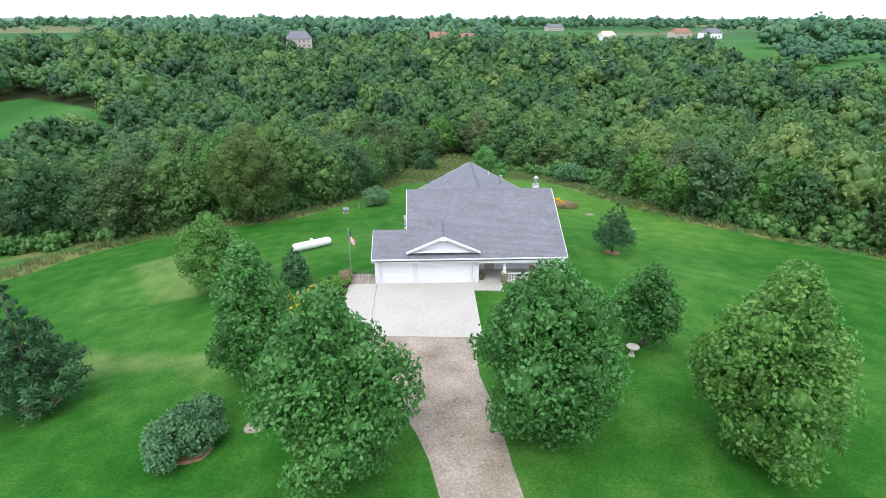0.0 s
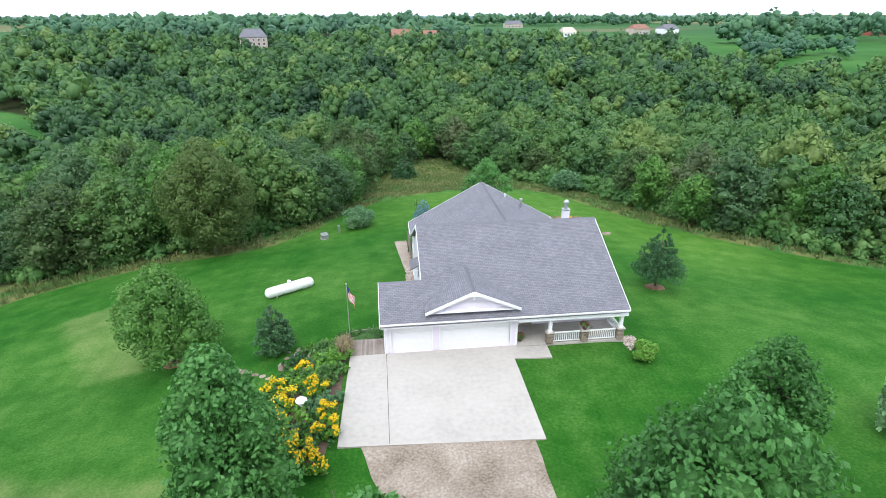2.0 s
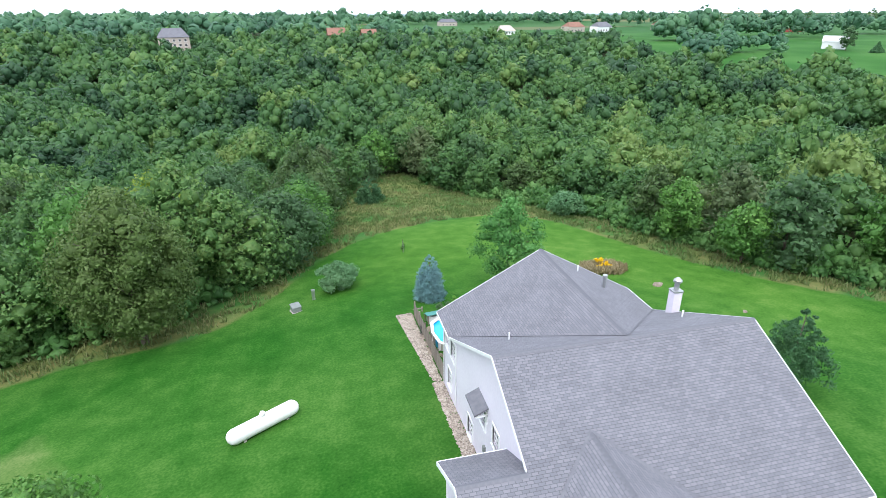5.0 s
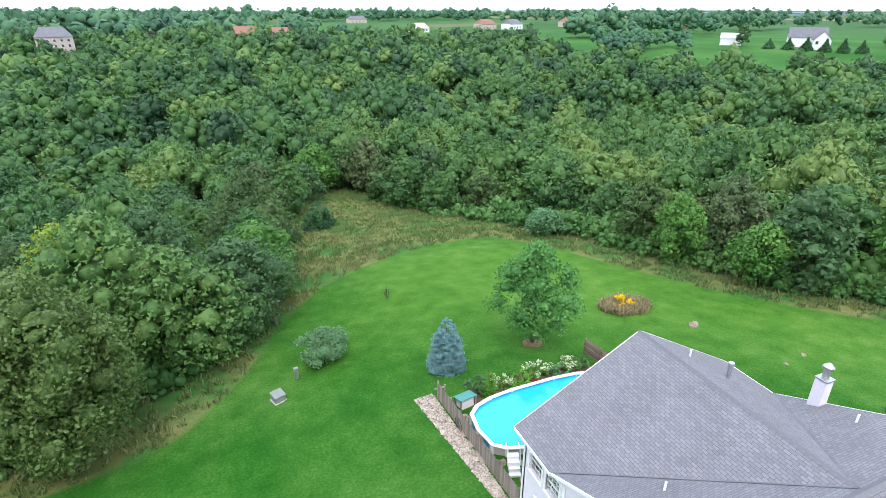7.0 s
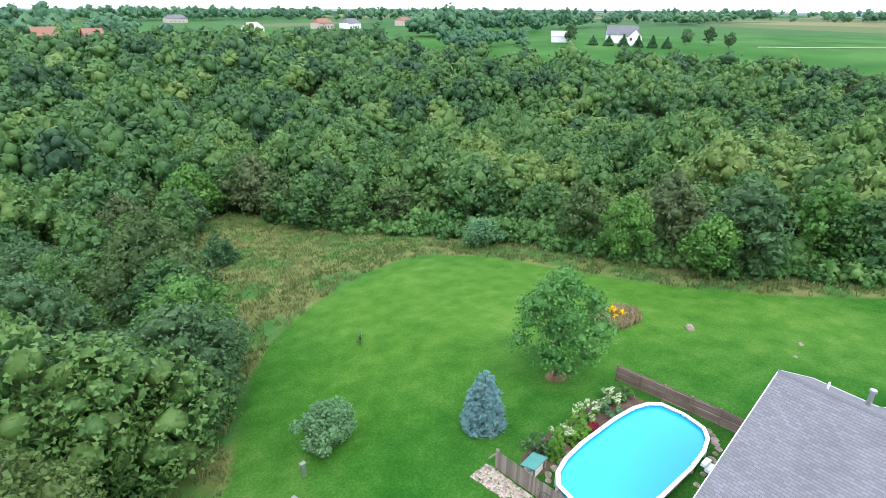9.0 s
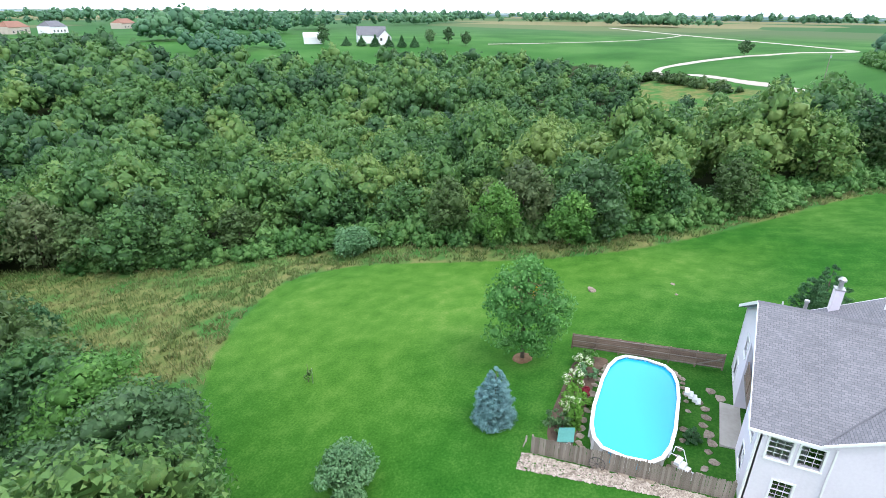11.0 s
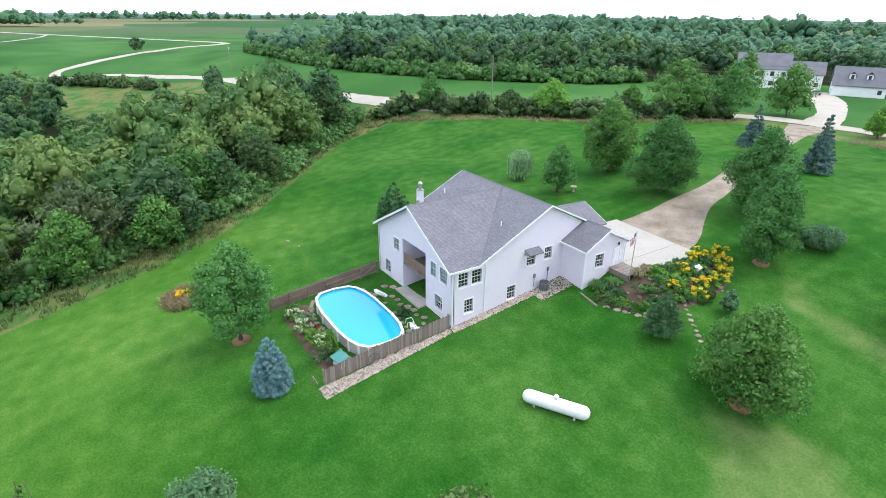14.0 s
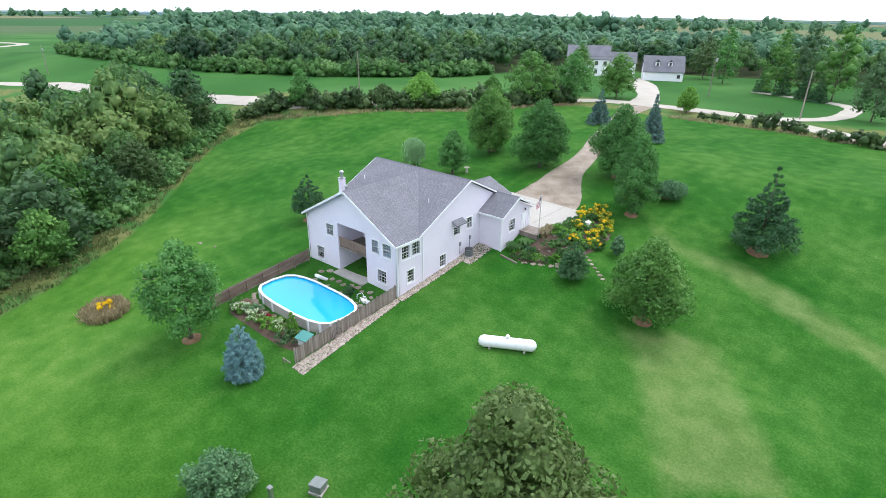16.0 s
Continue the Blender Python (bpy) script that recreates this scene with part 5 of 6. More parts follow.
def build_rough():
    rs = np.random.RandomState(9)
    x, y = rs.uniform(-75, 110, 60000), rs.uniform(-40, 178, 60000)
    lawn, wood = outline_distance(LAWN, x, y), in_woods(x, y)
    ok = (lawn < -0.1) & (lawn > -7) & (wood < 2) & (y > 22)
    ok &= rs.uniform(0, 1, len(x)) < 0.8
    pts = np.column_stack([x, y])[ok]
    tufts("rough_grass", pts[:5200], L_TALL, 0.55, 0.5, 9, "unmown tan and green grass between lawn and wood", 1)
    ok = (lawn < -6) & (wood < 1.5) & (y > 90)
    tufts("meadow_grass", np.column_stack([x, y])[ok][:2600], L_TALL, 0.45, 0.7, 8, "rough meadow grass in the clearing", 2)
    # weeds and saplings under the wood's edge
    ok = (wood > -1.5) & (wood < 6.5) & (lawn > -40) & (y > 20)
    pts = np.column_stack([x, y])[ok][:800]
    ax, ay = rs.uniform(80, 320, 9000), rs.uniform(-70, 12, 9000)
    aw = in_woods(ax, ay)
    pts = np.concatenate([pts, np.column_stack([ax, ay])[(aw > -2) & (aw < 5)][:320]])
    protos = [clump_crown(500 + k, 6, 1, 90, 0.3, 1.35, 1.9, -0.2, 0.4, 0.46, 0.9) for k in range(5)]
    joined("undergrowth", protos, pts[:, 0], pts[:, 1], terrain(pts[:, 0], pts[:, 1]) - 0.1, rs.uniform(0.6, 1.5, len(pts)) * np.where(pts[:, 1] < 15, 2.2, 1 + 0.12 * np.clip(in_woods(pts[:, 0], pts[:, 1]), 0, 8)), rs, L_WEED, "leafy weeds and brambles along the wood's foot")
    # roadside hedge
    line = [(84, 30), (79, 20), (66, 17), (57, 11), (50, 5), (44, -3), (38, -12), (34, -20), (28, -28)]
    pts = []
    for (ax, ay), (bx, by) in zip(line, line[1:]):
        m = int(math.hypot(bx - ax, by - ay) / 1.3)
        pts += [(ax + (bx - ax) * k / m + rs.uniform(-1, 1) + 1.0, ay + (by - ay) * k / m + rs.uniform(-1, 1) - 1.5) for k in range(m)]
    line = [(-2, -29), (-16, -27), (-30, -22), (-50, -16), (-80, -12)]
    for (ax, ay), (bx, by) in zip(line, line[1:]):
        m = int(math.hypot(bx - ax, by - ay) / 2.6)
        pts += [(ax + (bx - ax) * k / m + rs.uniform(-1, 1), ay + (by - ay) * k / m + rs.uniform(-1, 1)) for k in range(m)]
    for q in range(44):
        u = rs.uniform()
        pts.append((222 + 62 * u + rs.normal(0, 1.5), 58 + 44 * u + rs.normal(0, 1.5)))
    pts = np.array(pts)
    sz = rs.uniform(1.4, 2.9, len(pts)) * np.where(pts[:, 0] < 0, 0.6, 1.0)
    joined("roadside_hedge", protos, pts[:, 0], pts[:, 1], terrain(pts[:, 0], pts[:, 1]) - 0.1, sz, rs, L_OAK, "overgrown green hedge along the road")
    k = []
    for (ax, ay), (bx, by) in (((82, 28), (64, 19)), ((64, 19), (44, 4)), ((44, 4), (35, -14)), ((35, -14), (27, -28)), ((4, -26), (-16, -25)), ((-16, -25), (-40, -21)), ((-40, -21), (-75, -16))):
        for q in range(60):
            s = rs.uniform()
            k.append((ax + (bx - ax) * s + rs.normal(0, 0.8), ay + (by - ay) * s + rs.normal(0, 0.8)))
    tufts("verge_grass", k, L_TAN, 0.6, 0.7, 9, "tan seeding grass on the road verge", 4)


build_rough()
# larger trees along the road and round the neighbouring house
for i, (x, y, h, r, leaf) in enumerate(((77, 18, 8.5, 3.3, L_ASH), (52, 2, 7.6, 5.0, L_LIME), (58, 9, 5.0, 3.4, L_OAK), (36, -20, 12.5, 6.4, L_MAPLE), (30, -30, 12, 5.0, L_ASH), (42, -12, 6.5, 2.8, L_MAPLE), (25, -45, 11.5, 6.2, L_MAPLE), (40, -52, 13.0, 5.0, L_MAPLE), (3.2, -34.5, 5.4, 2.9, L_LIME), (-18.5, -86, 20, 7.2, L_MAPLE), (-4, -88, 18, 5.5, L_MAPLE), (-30, -52, 14, 5.6, L_DARK), (16, -110, 18, 5.2, L_ASH), (-9, -102, 19, 5.5, L_DARK), (-38, -84, 17, 6.5, L_MAPLE), (26, -122, 15, 6.0, L_OAK))):
    broadleaf("roadside_tree", x, y, h, r, 0.5, leaf, "leafy green tree standing by the road", 40 + i, 34, 30, 0.34, group="roadside trees", top=0.7)
for i, (x, y, h) in enumerate(((-6, -88, 9), (-12, -84, 8), (-16, -80, 7), (0, -92, 9))):
    conifer("spruce_tree", x, y, h, 2.6, L_PINE, "dark spruce beside the neighbouring lane", 70 + i, 10, 0.1, 0.36, 30, 0.2)
# single trees that stand out at the wood's edge
for i, (x, y, h, r, leaf, lab) in enumerate(((-31, 106, 13.5, 4.6, L_GOLD, "golden-green tree at the wood's edge"), (38.5, 84, 7.5, 3.4, L_MAPLE, "bright green young tree at the wood's edge"), (36.5, 94, 9, 3.4, L_MAPLE, "light green tree at the wood's edge"), (29.5, 113, 4.0, 3.2, L_BUSH, "grey-green bushy tree at the wood's edge"))):
    broadleaf("edge_tree", x, y, h, r, 0.4, leaf, lab, 90 + i, 34, 34, 0.32, top=0.75)

# ---- propane tank ----
TX, TY = -15.4, 64.6
tank = thing("propane_tank", "long white propane tank lying on the lawn", "tank", at=(TX, TY, height(TX, TY)), rz=radians(30))
bm = bm_lathe([(0.02, -2.5), (0.22, -2.47), (0.38, -2.36), (0.49, -2.18), (0.52, -2.0), (0.52, 2.0), (0.49, 2.18), (0.38, 2.36), (0.22, 2.47), (0.02, 2.5)], 28)
bmesh.ops.transform(bm, matrix=pose(0, 0, 0.54, 0, 90, 0), verts=bm.verts[:])
part("shell", bm, M_TANK, tank, smooth=True)
bm = bm_lathe([(0.17, 1.08), (0.19, 1.14), (0.19, 1.26), (0.14, 1.34), (0.02, 1.36)], 16)
part("valve_dome", bm, M_TANK, tank, smooth=True)
for x in (-1.5, 1.5):
    part("foot", bm_box([(x - 0.09, x + 0.09, -0.4, 0.4, -0.25, 0.18)], 0.02), M_CONC, tank)

# ---- pool ----
PXC, PYC, PZ = 3.3, 71.65, -2.9
PL, PW = 5.75, 2.72


def oval(u, grow=0.0):
    """A point on the stadium outline."""
    r, s = PW + grow, PL - PW
    a = 2 * math.pi * u
    c, q = math.cos(a), math.sin(a)
    n = 3.4
    x = (PL + grow) * math.copysign(abs(c) ** (2 / n * 1.15), c)
    y = r * math.copysign(abs(q) ** (2 / n * 0.95), q)
    return PXC + x, PYC + y


pool = thing("swimming_pool", "oval above-ground pool with bright blue water", "pool", at=(0, 0, 0))
SEG = 18
us = [k / SEG for k in range(SEG)]
ring = [oval(u) for u in us]
for k in range(SEG):
    (ax, ay), (bx, by) = ring[k], ring[(k + 1) % SEG]
    z0 = min(height(ax, ay), height(bx, by)) - 0.2
    d = Vector((bx - ax, by - ay, 0))
    nrm = Vector((d.y, -d.x, 0)).normalized()
    part("wall_panel", bm_prism([(ax, ay, PZ), (bx, by, PZ), (bx, by, z0), (ax, ay, z0)], -nrm * 0.05), M_POOLWALL, pool)
    part("upright", bm_prism([(ax - 0.09, ay - 0.09, PZ), (ax + 0.09, ay - 0.09, PZ), (ax + 0.09, ay + 0.09, PZ), (ax - 0.09, ay + 0.09, PZ)], (0, 0, z0 - PZ)), M_WHITE, pool)
    o0, o1, i0, i1 = oval(us[k], 0.1), oval(us[(k + 1) % SEG], 0.1), oval(us[k], -0.14), oval(us[(k + 1) % SEG], -0.14)
    part("top_rail", bm_prism([(*o0, PZ + 0.07), (*o1, PZ + 0.07), (*i1, PZ + 0.07), (*i0, PZ + 0.07)], (0, 0, -0.07)), M_WHITE, pool, "white top rail")
inner = [oval(k / 54, -0.08) for k in range(54)]
bm = bmesh.new()
a = [bm.verts.new((*p, PZ - 0.02)) for p in inner]
b = [bm.verts.new((*p, PZ - 1.25)) for p in inner]
for k in range(54):
    bm.faces.new((a[k], b[k], b[(k + 1) % 54], a[(k + 1) % 54]))
bm.faces.new(b)
part("liner", bm, M_LINER, pool, "blue vinyl liner")
bm = bmesh.new()
bm.faces.new([bm.verts.new((*p, PZ - 0.14)) for p in inner])
part("water", bm, M_WATER, pool, "bright blue water")


def pool_ladder(x, y, rz, rails=True):
    t = thing("pool_steps", "white plastic pool steps with handrails", "ladder", "pool steps", at=(x, y, height(x, y)), rz=rz)
    for k in range(4):
        part("tread", bm_box([(-0.35, 0.35, 0.1 + 0.28 * (3 - k), 0.42 + 0.28 * (3 - k), 0.22 * k + 0.02, 0.22 * k + 0.26)], 0.02), M_WHITE, t)
    for s in (-0.38, 0.38) if rails else ():
        bm = bm_tube((s, 0.7, 0.5), (s, 0.3, 1.45), 0.025, 0.025)
        bm_tube((s, 0.3, 1.45), (s, -0.2, 1.4), 0.025, 0.025, bm=bm)
        bm_tube((s, -0.2, 1.4), (s, -0.25, 0.95), 0.025, 0.025, bm=bm)
        part("handrail", bm, M_WHITE, t)


pool_ladder(-1.5, 68.9, radians(160))
pool_ladder(5.6, 68.75, radians(180), False)

# ---- fences round the pool yard ----
fence = thing("picket_fence", "weathered grey board fence beside river rock", "fence")
FX = -2.95
n = 82
rs_f = random.Random(4)
bw = (77.4 - 65.6) / n
board_me = {}
for k in range(n):
    y = 65.6 + bw * k
    g = height(FX, y)
    top = 1.5 - 0.02 * k / n * 8 + rs_f.uniform(-0.03, 0.03)
    key = k % 9
    if key not in board_me:
        bm = bm_prism([(0, 0, 0), (0, bw * 0.93, 0), (0, bw * 0.93, 1.34), (0, bw * 0.7, 1.42), (0, bw * 0.24, 1.42), (0, 0, 1.34)], (0.022, 0, 0))
        me = bpy.data.meshes.new("board")
        bm.to_mesh(me)
        bm.free()
        me.materials.append(M_WOODOLD)
        board_me[key] = me
    ob = new("board", board_me[key])
    ob.parent = fence
    ob.matrix_basis = Matrix.Translation((FX + rs_f.uniform(-0.01, 0.01), y, g + rs_f.uniform(-0.04, 0.03))) @ Matrix.Rotation(rs_f.uniform(-0.015, 0.015), 4, "X")
for y in np.arange(65.7, 77.6, 2.35):
    g = height(FX + 0.1, y)
    part("post", bm_box([(FX + 0.06, FX + 0.16, y - 0.05, y + 0.05, g - 0.3, g + 1.45)]), M_WOODOLD, fence)
for q in (0.35, 1.1):
    part("rail", bm_prism([(FX + 0.03, 65.6, height(FX, 65.6) + q), (FX + 0.03, 77.4, height(FX, 77.4) + q), (FX + 0.03, 77.4, height(FX, 77.4) + q + 0.09), (FX + 0.03, 65.6, height(FX, 65.6) + q + 0.09)], (0.04, 0, 0)), M_WOODOLD, fence)
tail = thing("fence_end", "short low timber rail closing the fence corner", "fence")
g = height(-2.6, 77.9)
part("post", bm_box([(-2.1, -2.0, 78.0, 78.1, g - 0.3, g + 0.5)]), M_WOODOLD, tail)
part("rail", bm_box([(-2.95, -2.05, 77.98, 78.03, g + 0.3, g + 0.42)]), M_WOODOLD, tail)
far_fence = thing("board_fence", "brown horizontal-board fence with a braced gate", "fence")
FX2 = 10.35
ys = np.arange(66.1, 78.0, 1.93)
for y in ys:
    g = height(FX2, y)
    part("post", bm_box([(FX2 - 0.06, FX2 + 0.06, y - 0.06, y + 0.06, g - 0.3, g + 1.5)]), M_FENCEFAR, far_fence)
for y0, y1 in zip(ys, ys[1:]):
    g0, g1 = height(FX2, y0), height(FX2, y1)
    for k in range(8):
        q = 0.1 + k * 0.165
        part("board", bm_prism([(FX2 + 0.07, y0, g0 + q), (FX2 + 0.07, y1, g1 + q), (FX2 + 0.07, y1, g1 + q + 0.155), (FX2 + 0.07, y0, g0 + q + 0.155)], (0.02, 0, 0)), M_FENCEFAR, far_fence)
    for q in (0.25, 0.8, 1.32):
        part("rail", bm_prism([(FX2 - 0.06, y0, g0 + q), (FX2 - 0.06, y1, g1 + q), (FX2 - 0.06, y1, g1 + q + 0.07), (FX2 - 0.06, y0, g0 + q + 0.07)], (-0.03, 0, 0)), M_WOODOLD, far_fence)
g = height(FX2, 67)
part("gate_brace", bm_prism([(FX2 - 0.1, 66.2, g + 1.25), (FX2 - 0.1, 67.9, g + 0.3), (FX2 - 0.1, 67.9, g + 0.18), (FX2 - 0.1, 66.2, g + 1.13)], (-0.03, 0, 0)), M_WOODOLD, far_fence, "pale diagonal gate brace")


# ---- loose stone ----
def stone_mesh(seed, flat=0.5):
    rs = np.random.RandomState(seed)
    bm = bmesh.new()
    bmesh.ops.create_icosphere(bm, subdivisions=1, radius=0.5)
    for v in bm.verts:
        v.co *= rs.uniform(0.75, 1.15)
        v.co.z *= flat
    me = bpy.data.meshes.new("stone")
    bm.to_mesh(me)
    bm.free()
    me.materials.append(M_STONE)
    return me


STONES = [stone_mesh(k) for k in range(6)]
SLABS = [stone_mesh(20 + k, 0.22) for k in range(5)]


def stones(name, label, category, spots, meshes, seed, lift=0.02):
    t = thing(name, label, category)
    rs = random.Random(seed)
    for x, y, s in spots:
        ob = new("stone", rs.choice(meshes))
        ob.parent = t
        ob.matrix_basis = Matrix.Translation((x, y, height(x, y) + lift)) @ Matrix.Rotation(rs.uniform(0, 6.28), 4, "Z") @ Matrix.Diagonal((s * rs.uniform(0.8, 1.3), s * rs.uniform(0.8, 1.2), s, 1))
    return t


def pebble_bed(name, spots, size, label, seed):
    """Hundreds of small rocks in one bed."""
    rs = np.random.RandomState(seed)
    base = np.array([(1, 0, 0), (0, 1, 0), (-1, 0, 0), (0, -1, 0), (0, 0, 0.8), (0, 0, -0.8)], float)
    tri = np.array([(0, 1, 4), (1, 2, 4), (2, 3, 4), (3, 0, 4)])
    p = np.asarray(spots, float)
    n = len(p)
    s = size * rs.uniform(0.5, 1.2, n)
    v = base[None] * rs.uniform(0.6, 1.2, (n, 6, 3)) * s[:, None, None]
    a = rs.uniform(0, 6.28, n)
    c, q = np.cos(a)[:, None], np.sin(a)[:, None]
    w = np.stack([v[:, :, 0] * c - v[:, :, 1] * q, v[:, :, 0] * q + v[:, :, 1] * c, v[:, :, 2]], -1)
    w[:, :, 0] += p[:, 0:1]
    w[:, :, 1] += p[:, 1:2]
    w[:, :, 2] += terrain(p[:, 0], p[:, 1])[:, None] + 0.03
    f = (tri[None] + (np.arange(n) * 6)[:, None, None]).reshape(-1, 3)
    return tagged(link_mesh(name, w.reshape(-1, 3), f, M_PEBBLE), label, "rock bed", kind="stuff")


rs_p = np.random.RandomState(3)
y = rs_p.uniform(65.8, 78.0, 2600)
pebble_bed("river_rock_bed", np.column_stack([-3.1 - rs_p.uniform(0, 1, 2600) * (0.55 + 0.075 * (y - 65.8)), y]), 0.12, "pale river rock along the fence", 5)
y = rs_p.uniform(52.4, 65.6, 2200)
wid = np.where(y < 56.5, 1.9, 0.75)
pebble_bed("foundation_rock_bed", np.column_stack([-3.05 - rs_p.uniform(0, 1, 2200) * wid, y]), 0.12, "pale river rock along the house wall", 6)
pebble_bed("porch_rock_bed", np.column_stack([rs_p.uniform(11.0, 12.2, 240), rs_p.uniform(45.6, 47.6, 240)]), 0.12, "pale rocks at the porch corner", 7)
pebble_bed("driveway_stones", np.column_stack([rs_p.normal(-2.9, 0.9, 1500), rs_p.uniform(31.0, 37.8, 1500)]), 0.06, "loose stones on the gravel drive", 8)


def beds(name, poly, label):
    """A dug bed laid over the ground."""
    p = rounded(poly, 2)
    bm = bmesh.new()
    cx, cy = sum(q[0] for q in p) / len(p), sum(q[1] for q in p) / len(p)
    rings = []
    for k in (1.0, 0.8, 0.6, 0.4, 0.2):
        rings.append([bm.verts.new((cx + (x - cx) * k, cy + (y - cy) * k, height(cx + (x - cx) * k, cy + (y - cy) * k) + (0.05 if k < 1 else -0.03))) for x, y in p])
    for a, b in zip(rings, rings[1:]):
        for i in range(len(p)):
            j = (i + 1) % len(p)
            bm.faces.new((a[i], a[j], b[j], b[i]))
    bm.faces.new(rings[-1])
    return tagged(part(name, bm, M_SOIL, None, smooth=True), label, "garden bed", kind="structure")


GARDEN = [(-6.3, 52.6), (-8.7, 48.8), (-8.9, 38.6), (-10.5, 36.2), (-13.2, 38.8), (-14.2, 42), (-14.0, 46), (-12.8, 50.0), (-10.2, 52.3), (-8, 53.2)]
beds("garden_soil", GARDEN, "dark soil of the rock garden")
beds("pool_bed", [(-2.6, 74.8), (-2.3, 76.9), (1, 77.3), (5, 77.2), (9.8, 77.2), (10.1, 74.0), (8, 74.8), (2, 74.9)], "dark planting bed beside the pool")

sp = []
rs_s = random.Random(8)
for k in range(46):
    u = k / 46
    x, y = oval(u, 0.45 + rs_s.uniform(0, 0.25))
    sp.append((x, y, rs_s.uniform(0.5, 0.8)))
stones("pool_edging", "flat tan stones laid round the pool", "edging stones", sp, SLABS, 1)
stones("yard_path", "flat stepping stones across the yard grass", "stepping stones", [(5.6, 67.6, 0.8), (4.9, 67.2, 0.9), (4.0, 67.1, 0.8), (3.1, 67.3, 0.7), (2.3, 66.9, 0.9), (1.5, 66.7, 0.8), (0.6, 66.9, 0.7), (-0.2, 66.6, 0.8), (-0.9, 67.1, 0.6), (6.5, 66.2, 0.8), (7.2, 66.8, 0.7), (-1.6, 67.3, 0.7)], SLABS, 2)
stones("garden_path", "pale stepping stones winding over the grass", "stepping stones", [(-13.2, 46.6, 0.5), (-13.7, 47.1, 0.55), (-14.3, 47.5, 0.5), (-14.8, 48.0, 0.55), (-15.4, 48.4, 0.6), (-15.9, 48.8, 0.5), (-16.4, 49.2, 0.6), (-16.9, 49.6, 0.5)], SLABS, 3)
sp = [(-9.3 - 4.5 * rs_s.random(), 41 + 10.5 * rs_s.random(), rs_s.uniform(0.3, 0.8)) for k in range(40)]
sp += [(-13.6 + 0.42 * k + rs_s.uniform(-0.2, 0.2), 50.2 + 0.22 * k, rs_s.uniform(0.35, 0.6)) for k in range(12)]
stones("garden_rocks", "tan and reddish rocks scattered in the garden", "rocks", sp, STONES, 4)
stones("lawn_rocks", "grey boulders lying in the lawn grass", "rocks", [(23.0, 78.2, 1.1), (23.7, 78.6, 0.6), (27.0, 70.5, 0.6), (24.2, 70.0, 0.5)], STONES, 5)
stones("flat_stone", "flat reddish stone lying in the front lawn", "rock", [(-11.7, 28.2, 1.6)], SLABS, 6)
stones("drive_stone", "pale stone beside the gravel drive", "rock", [(6.8, 15.6, 0.7)], STONES, 7)
part("timber_edge", bm_prism([(-6.4, 52.9, height(-6.4, 52.9) + 0.16), (-8.7, 53.1, height(-8.7, 53.1) + 0.16), (-8.7, 53.25, height(-8.7, 53.1) + 0.16), (-6.4, 53.05, height(-6.4, 52.9) + 0.16)], (0, 0, -0.4)), M_WOODOLD, None)
tagged(bpy.data.objects["timber_edge"], "weathered timber edging the hosta bed", "edging")


# ---- garden plants ----
def plant(name, x, y, h, r, leaf, label, seed, mains=10, per=26, size=0.13, bloom=None, category="plant"):
    t = tree_at(name, x, y, label, category)
    rs = np.random.RandomState(seed)
    cl = crown_clumps(rs, h, r, 0.0, mains, r * 0.42, 0.9, 4)
    v, f = leaves(rs, cl, per, size, 0.0, 0.3)
    link_mesh("foliage", v, f, leaf, t)
    if bloom:
        top = [(c[0] * 1.05, c[1] * 1.05, c[2] + 0.1 * h, c[3], c[4], c[5]) for c in cl if c[2] > h * 0.5]
        v, f = leaves(rs, top, per // 3 + 4, size * 0.75, 0.0, 0.75, 0.5)
        link_mesh("blossom", v, f, bloom, t)
    return t


k = 0
for x, y, r in ((-10.6, 43.5, 0.8), (-12.5, 43.2, 0.9), (-13.4, 45.1, 0.8), (-10.1, 37.2, 0.9), (-11.2, 38.2, 0.9), (-12.4, 39.6, 0.9), (-9.4, 39.6, 0.7), (-9.6, 41.0, 0.6), (-12.8, 41.4, 0.9), (-11.6, 46.4, 0.5)):
    plant("coneflowers", x, y, 1.15, r * 1.1, L_LIME, "clump of golden-yellow coneflowers in bloom", 900 + k, 10, 34, 0.17, L_YELLOW, "flowers")
    k += 1
for x, y, r, h, leaf, lab in ((-9.6, 46.4, 1.1, 0.9, L_LIME, "bright green daylily clump"), (-9.8, 44.6, 1.0, 0.9, L_WEED, "dark green perennials beside the slab"), (-11.2, 41.6, 0.9, 0.8, L_LIME, "light green perennial clump"), (-9.3, 42.4, 0.7, 0.6, L_BUSH, "silvery green perennial clump"), (-10.6, 48.8, 1.0, 0.5, L_WEED, "low dark groundcover between rocks"), (-9.0, 51.4, 1.3, 0.5, L_WEED, "low green groundcover beside the rocks"), (-12.2, 48.6, 0.8, 0.7, L_PINE, "small dark dwarf conifer"), (-11.6, 50.2, 0.7, 0.5, L_LIME, "lime-green perennial clump in the garden"), (-12.6, 46.8, 0.7, 0.6, L_LIME, "lime-green perennial clump in the garden"), (-10.4, 39.8, 0.8, 0.8, L_WEED, "green perennials among the flowers"), (-13.6, 43.6, 0.7, 0.6, L_WEED, "green perennials among the flowers")):
    plant("garden_plant", x, y, h, r, leaf, lab, 930 + k, 9, 24, 0.15)
    k += 1


